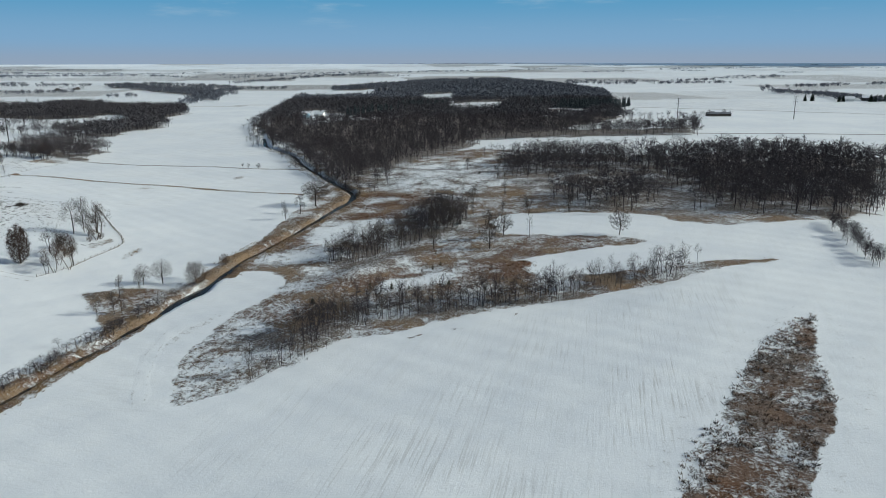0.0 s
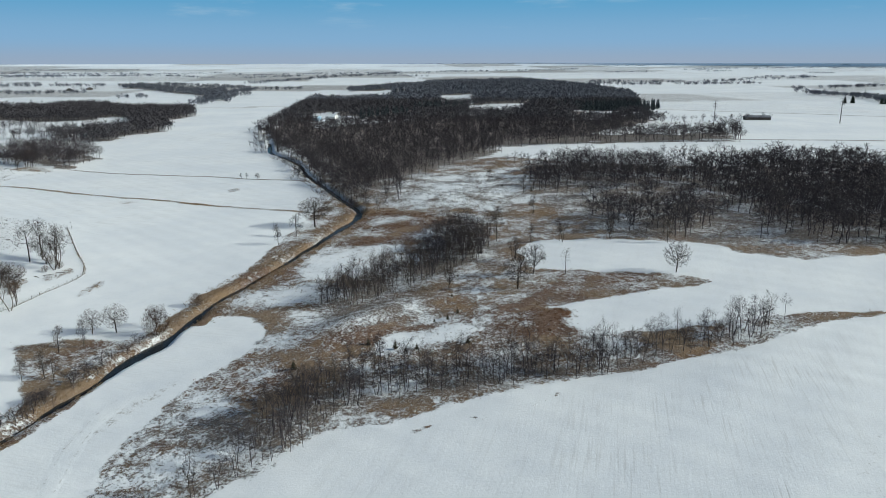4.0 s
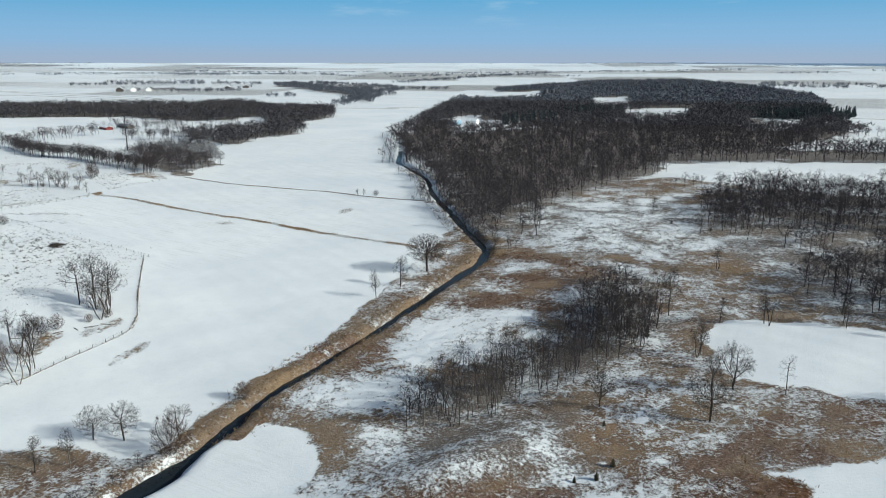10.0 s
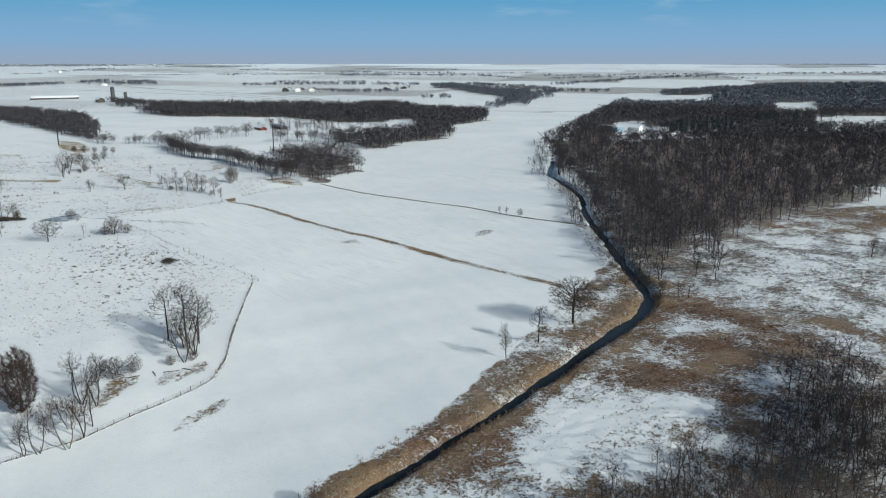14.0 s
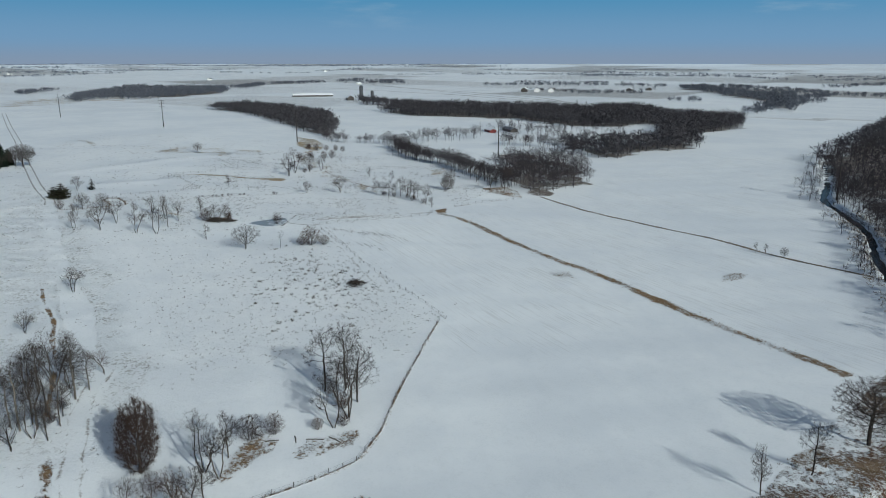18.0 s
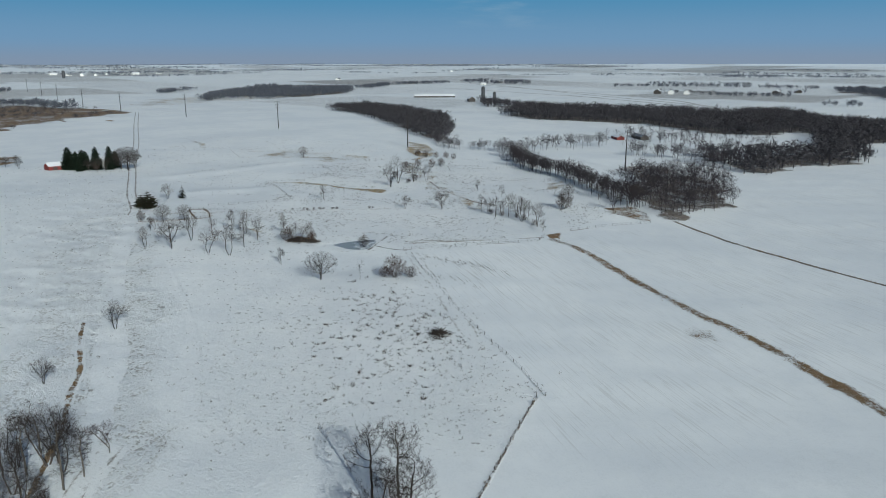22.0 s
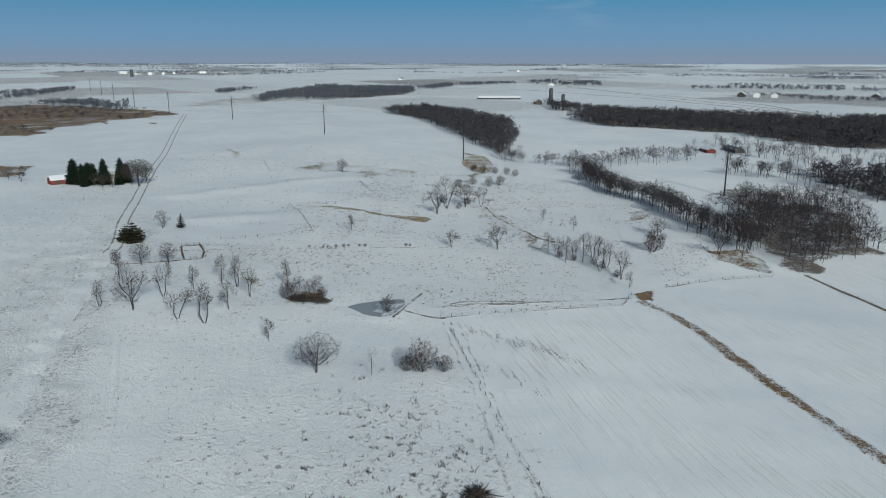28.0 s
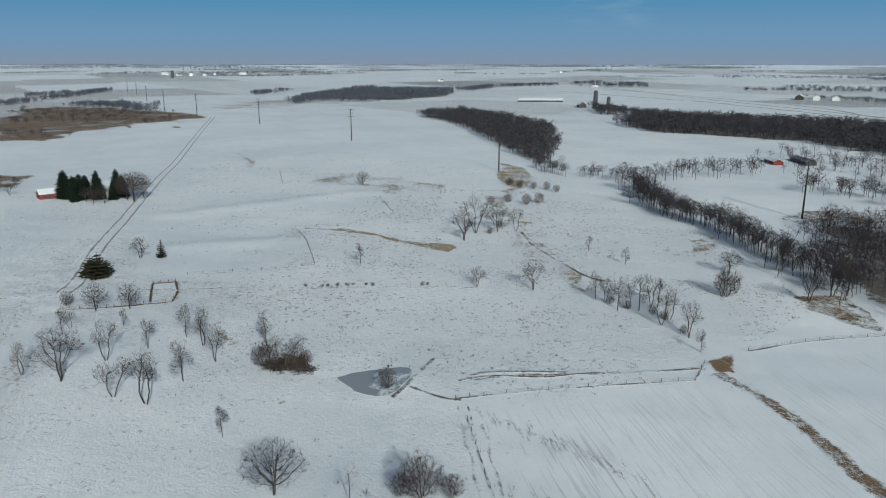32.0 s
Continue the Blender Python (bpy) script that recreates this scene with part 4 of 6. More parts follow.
    for poly, dense, hue in ((WET_PATCH, 0.56, 0.5), (POLE_PATCH, 0.57, 0.5), (PATCH_E, 0.5, 0.3), (PATCH_F, 0.6, 0.3), (SCRAPE, 0.58, 0.4), (WASH_A, 0.55, 0.3), (WASH_B, 0.54, 0.3), (WASH_C, 0.58, 0.4), (PATCH_D, 0.53, 0.2), (BROWN_SLOPE, 0.58, 0.2), (TAN_B, 0.56, 0.0), (BARE_HEAD, 0.85, 0.3), (WASH_D, 0.56, 0.0), (DARK_EDGE, 0.8, 0.3), (TAN_PATCH, 0.65, 0.0), (TAN_HILL, 0.60, 0.0), (TAN_FLAT, 0.50, 0.0), (ROUGH_EDGE, 0.55, 0.2),
                             (PATCH_A, 0.48, 0.3), (PATCH_B, 0.49, 0.4), (PATCH_C, 0.49, 0.4)):
        f = smooth(inside(xs, ys, poly) + ws * 1.2, -2, 2.5)
        lay(rough, dense, f)
        lay(tone, hue, f)
    # leaf-littered floors; ravine and wood edge darkened further to paint in tree shade
    for poly, dense in ((RAVINE, 0.63), (CLUMP, 0.61), (EAST_WOOD, 0.63), (WOOD_EDGE, 0.62), (CORNER_WOOD, 0.63)):
        f = smooth(inside(xs, ys, poly) + 7 * wobble(xs, ys, 11.0, 3.0), -4, 7)
        lay(rough, dense, f)
        lay(litter, 0.9, f)
    for poly in (MAIN_WOOD, BAND_WOOD, BAND_EAST, FAR_WOOD, FAR_WOOD_W, WEST_WOOD):
        deep = inside(x, y, poly) + 7 * wobble(x, y, 11.0, 3.0)
        f = smooth(deep, -4, 7)
        rough = rough + (0.60 + 0.25 * smooth(deep, 6, 40) - rough) * f
        litter = litter + (0.95 - litter) * f
    for poly in CLEARINGS:
        rough = rough * (1 - smooth(inside(x, y, poly) + 6 * w, -6, 6))
    f = smooth(inside(x, y, TAN_PLAIN) + 10 * w, -20, 30)
    rough, tone = rough + (0.50 - rough) * f, tone * (1 - f)
    f = smooth(inside(xs, ys, TIP_DARK) + 4 * wobble(xs, ys, 6.0, 2.0), -2, 4)
    lay(rough, 0.60, f)
    lay(litter, 1.0, f)
    f = smooth(2.6 + 2 * ws - from_line(xs, ys, PRAIRIE_GULLY), -1, 2)
    lay(rough, 0.66, f)
    lay(tone, 0.85, f)
    lay(litter, 0.35, f)
    for line, wide, show in ((RUTS_A, 2.6, 0.62), (RUTS_B, 4.5, 0.53), (RUTS_C, 3.0, 0.53), (DRIFT, 2.4, 0.60)):
        lay(thin, show, smooth(wide + ws - from_line(xs, ys, line), -1, 1.2))
    # pasture and the rough pasture hill show tufts through the snow
    f = smooth(inside(xs, ys, PASTURE) + 5 * ws, -6, 10)
    lay(thin, 0.43, f * (np.abs(thin[near] - 0.30) < 0.02))
    hill = smooth(inside(xs, ys, HILL) + 8 * ws, -6, 14)
    lay(thin, 0.47, hill * (np.abs(thin[near] - 0.30) < 0.02))
    lay(thin, 0.42, smooth(inside(xs, ys, SOUTH_FIELD), -8, 8) * (thin[near] < 0.36))
    lay(tufty, 0.9, f)
    lay(tufty, 1.0, hill)
    lay(tufty, 0.6, smooth(inside(xs, ys, WEST_SLOPE) + 9 * ws, -8, 14) * (1 - hill) * (1 - f))
    # far off: fields of different stubble, thinner snow painting in haze, a rough hill in the west
    r = np.hypot(x + 150, y - 300)
    cell = np.sin(np.floor((x + 0.2 * y) / 410) * 12.9898 + np.floor((y - 0.15 * x) / 330) * 78.233) * 43758.5453
    thin = np.where(r > 950, 0.55 + 0.26 * (cell - np.floor(cell)) ** 1.6, thin)
    f = smooth(inside(x, y, WEST_ROUGH) + 6 * w, -12, 15)
    rough, tone, litter = rough + (0.69 + 0.10 * wobble(x, y, 55.0, 3.0) - rough) * f, tone + (0.35 - tone) * f, litter + (0.3 - litter) * f
    f = smooth(inside(x, y, WEST_YARD) + 3 * w, -5, 5)
    rough = rough + (0.62 - rough) * f
    # drilled rows in the stubble fields, and ground trodden by cattle beside the lane
    rows, trod = np.zeros(x.shape), np.zeros(x.shape)
    comb = np.minimum(from_line(xs, ys, COMB_A), from_line(xs, ys, COMB_B))
    lay(rows, 0.45 + 0.5 * smooth(10 - comb + 4 * ws, -4, 8), smooth(inside(xs, ys, ROW_FIELD) + 3 * ws, -3, 6))
    lay(rows, 0.40 + 0.40 * wobble(xs, ys, 30.0, 1.0), smooth(inside(xs, ys, SOUTH_FIELD) + 6 * ws, -4, 14) * (prairie < 0.1))
    lay(rows, 0.9, smooth(inside(xs, ys, SWIRL) + 4 * ws, -4, 8))
    lay(rows, 0.45, smooth(inside(xs, ys, NORTH_FIELD) + 3 * ws, -3, 6))
    lay(rows, 0.2, smooth(inside(xs, ys, TONGUE) + ws, -1, 4))
    lane = from_line(xs, ys, LANE) + 5 * wobble(xs, ys, 17.0, 3.0)
    lay(trod, 0.85, smooth(17 - lane, 0, 10) * smooth(-xs, 170, 235) * smooth(xs, -520, -440))
    side = (xs + 340) * 0.35 + (ys - 331) < 0
    lay(trod, 0.55, smooth(34 - lane, 0, 12) * side * smooth(-xs, 200, 260) * smooth(xs, -470, -400))
    lay(trod, 0.5, smooth(inside(xs, ys, WEST_PEN) + 6 * ws, -6, 8))
    for name, values in (("rows", rows), ("trod", trod), ("rough", rough), ("tone", tone), ("thin", thin), ("litter", litter), ("tufty", tufty)):
        me.attributes.new(name, "FLOAT", "POINT").data.foreach_set("value", values.astype(np.float32).ravel())
    tagged(new("ground", me), "snow-covered rolling farmland with brown grass and prairie showing", "ground", kind="structure")
    return tufty



TUFTS = build_ground()


ACROSS = np.array([-1.0, -0.62, -0.3, 0.0, 0.3, 0.62, 1.0])
BARE = np.array([0, 0.72, 1, 1, 1, 0.72, 0])
RUTS = np.array([0, 1, 0.25, 0.0, 0.25, 1, 0])


def ribbon(name, label, line, half, rough=0.0, tone=0.3, thin=0.3, profile=BARE, step=2.0, lift=0.06, litter=0.0, category="ditch", loose=0.35):
    """A narrow ribbon of ground along a line: ditch, fence line or farm track."""
    p = np.array(curve_line(line, step))
    d = np.gradient(p, axis=0)
    d /= np.linalg.norm(d, axis=1, keepdims=True) + 1e-9
    side = np.stack([-d[:, 1], d[:, 0]], 1)
    width = half * (1 + loose * wobble(p[:, 0], p[:, 1], 5.0, 2.0))
    q = p[:, None] + side[:, None] * (width[:, None] * ACROSS[None])[..., None]
    z = gz(q[..., 0], q[..., 1]) + 0.008 + (lift - 0.008) * (1 - ACROSS ** 4)[None]
    n, k = q.shape[:2]
    idx = np.arange(n * k).reshape(n, k)
    quads = np.stack([idx[:-1, :-1].ravel(), idx[1:, :-1].ravel(), idx[1:, 1:].ravel(), idx[:-1, 1:].ravel()], 1)
    me = mesh_from(name, np.dstack([q, z]).reshape(-1, 3), quads, GROUND, True)
    i = np.clip(np.searchsorted(GX, q[..., 0]), 0, len(GX) - 1)
    j = np.clip(np.searchsorted(GY, q[..., 1]), 0, len(GY) - 1)
    tuft = TUFTS[i, j]
    patch = 1 + 0.10 * wobble(p[:, 0], p[:, 1], 7.0, 5.0)
    for key, values in (("rough", rough * profile[None] * patch[:, None]), ("tone", np.full((n, k), tone)),
                        ("thin", 0.3 + (thin - 0.3) * profile[None] * patch[:, None]), ("litter", np.full((n, k), litter)), ("tufty", tuft), ("rows", np.zeros((n, k))), ("trod", np.zeros((n, k)))):
        me.attributes.new(key, "FLOAT", "POINT").data.foreach_set("value", values.astype(np.float32).ravel())
    return tagged(new(name, me), label, category, kind="structure")


for line, half, dense, hue, grey, label in ((DITCH_A, 3.8, 0.59, 0.14, 0.0, "grassy ditch bank between two snowfields"), (GULLY_B, 1.3, 0.60, 0.2, 0.0, "small tan gully beside a farm track"),
                                            (DITCH_B, 1.2, 0.85, 0.8, 0.9, "dark narrow ditch across a snowfield"), (GULLY, 1.5, 0.60, 0.4, 0.4, "small eroded gully on the pasture hill"),
                                            (BANK, 1.3, 0.57, 0.5, 0.3, "low earth bank scraped bare of snow"), (BANK_B, 0.8, 0.60, 0.5, 0.5, "furrow of bare earth in the snow"), (BANK_C, 0.8, 0.60, 0.6, 0.5, "furrow of bare earth in the snow"), (DAM_A, 1.1, 0.57, 0.6, 0.9, "small earth dam beside the frozen pond"),
                                            (DAM_B, 1.1, 0.56, 0.6, 0.9, "small earth dam beside the frozen pond")):
    ribbon("ditch", label, line, half, dense, hue, 0.4, litter=grey, lift=0.06 if half > 1 else 0.10)
for line, half, dense in ((FENCE, 0.5, 0.56), (FENCE_P, 0.5, 0.50), (TRACK_P, 0.5, 0.51), (PADDOCK, 0.7, 0.66), (PASTURE_FENCE, 0.6, 0.54), (STONE_ROW, 0.5, 0.52), (FENCE_W, 0.5, 0.51), (FENCE_X, 0.5, 0.51), (FENCE_Y, 0.6, 0.53), (FENCE_Z, 0.6, 0.53), (EDGE_N, 0.6, 0.58)):
    ribbon("fence_line", "weedy fence line poking through the snow", straight(line), half, dense, 0.6, 0.4, category="fence line", litter=0.4)
for line, half, show, loose in ((LANE[:8], 3.4, 0.86, 0.06), (LANE[7:], 3.0, 0.56, 0.25), (TRACK_H, 3.2, 0.72, 0.2), (PARK_LANE, 3.0, 0.66, 0.2)):
    ribbon("farm_track", "rutted farm track through the snow", line, half, 0.0, 0.3, show, RUTS, category="track", loose=loose)
for line, half, show in ((TRAIL_T, 2.4, 0.62), (TRAIL_A, 0.9, 0.6), (TRAIL_B, 0.9, 0.6), (TRAIL_C, 2.2, 0.56), (TRAIL_D, 1.8, 0.54), (TRACK_P, 3.4, 0.72)):
    ribbon("animal_trail", "faint wind-combed trail in the snow", line, half, 0.0, 0.3, show, RUTS, category="trail")
for line in ROADS:
    ribbon("road", "far farm road with thin snow", line, 5.5, 0.0, 0.3, 0.86, step=12.0, lift=0.3, category="road")


def build_creek():
    """Open dark water between the banks, and ice on the stock pond."""
    p = np.array(curve_line(CREEK, 3))
    d = np.gradient(p, axis=0)
    d /= np.linalg.norm(d, axis=1, keepdims=True)
    side = np.stack([-d[:, 1], d[:, 0]], 1)
    level = land(p[:, 0], p[:, 1])
    level = np.convolve(np.pad(level, 12, mode="edge"), np.ones(25) / 25, "valid") - 1.75
    half = creek_half(p[:, 1]) + 1.6
    rows = [np.column_stack([p + side * (half * k)[:, None], level]) for k in (-1, -0.5, 0, 0.5, 1)]
    verts = np.stack(rows, 1).reshape(-1, 3)
    n = len(p)
    idx = np.arange(n * 5).reshape(n, 5)
    quads = np.stack([idx[:-1, :-1].ravel(), idx[1:, :-1].ravel(), idx[1:, 1:].ravel(), idx[:-1, 1:].ravel()], 1)
    tagged(new("creek_water", mesh_from("creek_water", verts, quads, WATER, True)), "dark open creek water between grassy banks", "water", kind="structure")
    ring = np.array(curve_line(POND + POND[:1], 2.0)[:-1])
    mid = ring.mean(0)
    verts = np.vstack([[(*mid, POND_LEVEL)], np.column_stack([mid + (ring - mid) * 1.05, np.full(len(ring), POND_LEVEL)])])
    k = len(ring)
    tri = [(0, 1 + i, 1 + (i + 1) % k) for i in range(k)]
    tagged(new("pond_ice", mesh_from("pond_ice", verts, tri, ICE)), "grey ice with blown snow on a small pond", "ice", kind="structure")


build_creek()

# ---- trees ----
def tubes(segs, sides):
    """Tapered tubes: arrays of start, end, start radius, end radius. Returns places and triangles."""
    a, b = np.array([s[0] for s in segs]), np.array([s[1] for s in segs])
    ra, rb = np.array([s[2] for s in segs]), np.array([s[3] for s in segs])
    d = b - a
    d = d / (np.linalg.norm(d, axis=1, keepdims=True) + 1e-9)
    up = np.where(np.abs(d[:, 2:3]) > 0.9, [[1.0, 0, 0]], [[0, 0, 1.0]])
    u = np.cross(d, up)
    u /= np.linalg.norm(u, axis=1, keepdims=True) + 1e-9
    v = np.cross(d, u)
    n = len(segs)
    verts = np.zeros((n, 2 * sides, 3))
    for k in range(sides):
        w = math.tau * k / sides
        ring = u * math.cos(w) + v * math.sin(w)
        verts[:, k] = a + ring * ra[:, None]
        verts[:, sides + k] = b + ring * rb[:, None]
    tri = []
    for k in range(sides):
        m = (k + 1) % sides
        tri += [(k, m, sides + m), (k, sides + m, sides + k)]
    faces = (np.arange(n)[:, None, None] * 2 * sides + np.array(tri)[None]).reshape(-1, 3)
    return verts.reshape(-1, 3), faces


def twigs(segs):
    """Thin twigs, each one narrow triangle."""
    a, b = np.array([s[0] for s in segs]), np.array([s[1] for s in segs])
    r = np.array([s[2] for s in segs])
    side = np.cross(b - a, np.random.normal(size=a.shape))
    side /= np.linalg.norm(side, axis=1, keepdims=True) + 1e-9
    verts = np.stack([a - side * r[:, None], a + side * r[:, None], b], 1).reshape(-1, 3)
    return verts, np.arange(len(verts)).reshape(-1, 3)


def grow(rng, height, base, reach, centre, deep, points, stems=1, splay=0.0, lean=0.0, step=0.032, droop=0.0, twig_n=2, twig_len=0.05, lobes=0):
    """Limbs of one bare tree that grow towards points spread through its crown: (stout segments, fine twigs)."""
    v = rng.normal(size=(points, 3))
    v /= np.linalg.norm(v, axis=1, keepdims=True)
    if lobes:
        u = rng.normal(size=(lobes, 3)) + [0, 0, 0.25]
        u /= np.linalg.norm(u, axis=1, keepdims=True)
        u *= rng.uniform(0.42, 0.80, (lobes, 1))
        pick = rng.integers(0, lobes, points)
        goal = u[pick] + v * rng.uniform(size=(points, 1)) ** 0.5 * rng.uniform(0.30, 0.52, lobes)[pick][:, None]
    else:
        goal = v * rng.uniform(size=(points, 1)) ** 0.42
    goal = goal * np.array([reach, reach, deep]) * height
    goal += np.array([lean * height, 0, centre * height])
    nodes, parent = [], []
    d = step * height
    for k in range(stems):
        w = math.tau * k / stems + rng.uniform()
        tilt = np.array([math.cos(w) * splay, math.sin(w) * splay, 1.0]) if stems > 1 else np.array([lean * 0.8, 0, 1.0])
        p = np.array([math.cos(w), math.sin(w), 0]) * (0.012 * height if stems > 1 else 0) + np.array([0, 0, -0.35])
        last = -1
        for _ in range(max(2, int(base / step))):
            nodes.append(p)
            parent.append(last)
            last = len(nodes) - 1
            p = p + (tilt + rng.normal(size=3) * 0.10) * d
    nodes = np.array(nodes)
    dist = np.linalg.norm(goal[:, None] - nodes[None], axis=2)
    near, gap = dist.argmin(1), dist.min(1)
    for _ in range(90):
        if not len(goal):
            break
        heads, where = np.unique(near, return_inverse=True)
        pull = goal - nodes[near]
        pull /= np.linalg.norm(pull, axis=1, keepdims=True) + 1e-9
        way = np.zeros((len(heads), 3))
        np.add.at(way, where, pull)
        way = way / (np.linalg.norm(way, axis=1, keepdims=True) + 1e-9) + rng.normal(size=way.shape) * 0.15 + np.array([0, 0, 0.06 - droop])
        fresh = nodes[heads] + way / np.linalg.norm(way, axis=1, keepdims=True) * d
        first = len(nodes)
        nodes = np.vstack([nodes, fresh])
        parent += list(heads)
        dn = np.linalg.norm(goal[:, None] - fresh[None], axis=2)
        j = dn.argmin(1)
        better = dn[np.arange(len(goal)), j] < gap
        near = np.where(better, first + j, near)
        gap = np.minimum(gap, dn[np.arange(len(goal)), j])
        keep = gap > 1.35 * d
        goal, near, gap = goal[keep], near[keep], gap[keep]
    n = len(nodes)
    area = np.zeros(n)
    tip = 0.0015 * height
    for i in range(n - 1, -1, -1):
        area[i] = max(area[i], tip ** 2.25)
        if parent[i] >= 0:
            area[parent[i]] += area[i]
    r = area ** (1 / 2.25)
    stout, fine = [], []
    for i in range(n):
        if parent[i] >= 0:
            stout.append((nodes[parent[i]], nodes[i], min(r[parent[i]], r[i] * 1.5), r[i]))
            if r[i] < tip * 2.6:
                ahead = nodes[i] - nodes[parent[i]]
                for _ in range(twig_n):
                    e = ahead / d * 0.7 + rng.normal(size=3) * 0.6 + np.array([0, 0, 0.15 - droop])
                    fine.append((nodes[i], nodes[i] + e / np.linalg.norm(e) * height * twig_len * rng.uniform(0.5, 1.5), tip * 0.8))
        else:
            stout.append((nodes[i] - np.array([0, 0, 0.25]), nodes[i] + np.array([0, 0, 0.3]), r[i] * 1.7, r[i] * 1.1))
    return stout, fine


def part(name, me, parent, label=""):
    ob = new(name, me)
    ob.parent = parent
    return tagged(ob, label)


TREE_KINDS, TREE_RAW = {}, {}


def tree_kind(key, seed, height, bark, twig, **shape):
    """Meshes of one kind of bare tree: trunk with limbs, and crown of twigs."""
    stout, fine = grow(np.random.default_rng(seed), height, **shape)
    top = max(max(s[1][2] for s in stout), max((s[1][2] for s in fine), default=0))
    v1, f1 = tubes([s for s in stout if s[2] >= 0.006 * height], 6)
    v3, f3 = tubes([s for s in stout if 0.0036 * height <= s[2] < 0.006 * height], 3)
    v1, f1 = np.concatenate([v1, v3]), np.concatenate([f1, f3 + len(v1)])
    v2, f2 = twigs(fine + [(a, b + (b - a) * 0.45, r * 0.75) for a, b, r, _ in stout if r < 0.0036 * height])
    k = height / top
    TREE_RAW[key] = (np.concatenate([v1, v2]) / height * [1, 1, k], np.concatenate([f1, f2 + len(v1)]))
    v1[:, 2] = np.where(v1[:, 2] > 0, v1[:, 2] * k, v1[:, 2])
    v2[:, 2] *= k
    TREE_KINDS[key] = (mesh_from(key + "_trunk", v1, f1, bark, True), mesh_from(key + "_crown", v2, f2, twig), height)


def plant(key, x, y, height, turn, label, category="tree", group="", name="tree"):
    names = VARIANT.get(key, (key,))
    trunk, crown, h = TREE_KINDS[names[int(abs(x * 7 + y * 3)) % len(names)]]
    root = new(name)
    part("trunk", trunk, root)
    part("crown", crown, root)
    s = height / h
    root.matrix_basis = pose(x, y, float(gz(x, y)) - 0.05, 0, 0, turn) @ Matrix.Scale(s, 4)
    return tagged(root, label, category, group)


tree_kind("oak", 3, 15, BARK, TWIG, base=0.58, reach=0.54, centre=0.62, deep=0.38, points=1700, step=0.022, twig_n=6, twig_len=0.05)
tree_kind("round", 5, 11, BARK, TWIG, base=0.50, reach=0.43, centre=0.58, deep=0.41, points=800, step=0.026, twig_n=5, twig_len=0.058)
tree_kind("round_b", 6, 11, BARK, TWIG, base=0.18, reach=0.45, centre=0.58, deep=0.40, points=800, step=0.026, stems=2, splay=0.25, twig_n=5, twig_len=0.058, lobes=11)
tree_kind("slim", 7, 12, BARK_PALE, TWIG, base=0.62, reach=0.23, centre=0.57, deep=0.43, points=520, step=0.024, droop=0.04, twig_n=5, twig_len=0.058, lobes=7)
tree_kind("slim_b", 8, 12, BARK, TWIG, base=0.58, reach=0.28, centre=0.58, deep=0.42, points=560, step=0.025, droop=0.06, twig_n=5, twig_len=0.058, lobes=8)
tree_kind("vase", 11, 12, BARK, TWIG, base=0.30, reach=0.35, centre=0.63, deep=0.36, points=640, step=0.026, stems=2, splay=0.33, droop=0.05, twig_n=4, twig_len=0.055, lobes=8)
tree_kind("vase_b", 12, 12, BARK, TWIG, base=0.26, reach=0.38, centre=0.62, deep=0.37, points=640, step=0.026, stems=3, splay=0.4, droop=0.06, twig_n=4, twig_len=0.055, lobes=9)
tree_kind("forked", 13, 11, BARK_PALE, TWIG_RED, base=0.24, reach=0.46, centre=0.62, deep=0.33, points=620, step=0.027, stems=2, splay=0.45, lean=0.1, droop=0.05, twig_n=4, twig_len=0.055, lobes=7)
tree_kind("fan", 14, 11, BARK_PALE, TWIG, base=0.24, reach=0.56, centre=0.60, deep=0.40, points=760, step=0.026, twig_n=4, twig_len=0.07)
tree_kind("dead", 17, 12, BARK, BARK, base=0.70, reach=0.24, centre=0.62, deep=0.38, points=210, step=0.03, twig_n=2, lobes=7)
tree_kind("bush", 19, 5, BARK, TWIG_RED, base=0.10, reach=0.55, centre=0.50, deep=0.48, points=900, stems=9, splay=0.6, step=0.036, twig_n=7, twig_len=0.11)
tree_kind("grove", 23, 11, BARK, TWIG, base=0.52, reach=0.17, centre=0.68, deep=0.32, points=200, step=0.032, twig_n=4, twig_len=0.085, lobes=6)
tree_kind("grove_b", 29, 11, BARK_PALE, TWIG, base=0.45, reach=0.21, centre=0.66, deep=0.33, points=220, step=0.034, twig_n=4, twig_len=0.085, lobes=7)
tree_kind("grove_c", 37, 11, BARK, TWIG, base=0.24, reach=0.30, centre=0.58, deep=0.40, points=240, stems=2, splay=0.2, step=0.036, twig_n=4, twig_len=0.075, lobes=8)
tree_kind("russet", 31, 15, BARK, LEAVES, base=0.06, reach=0.24, centre=0.50, deep=0.5, points=1300, step=0.026, twig_n=20, twig_len=0.075)
VARIANT = {"round": ("round", "round_b"), "slim": ("slim", "slim_b"), "vase": ("vase", "vase_b")}


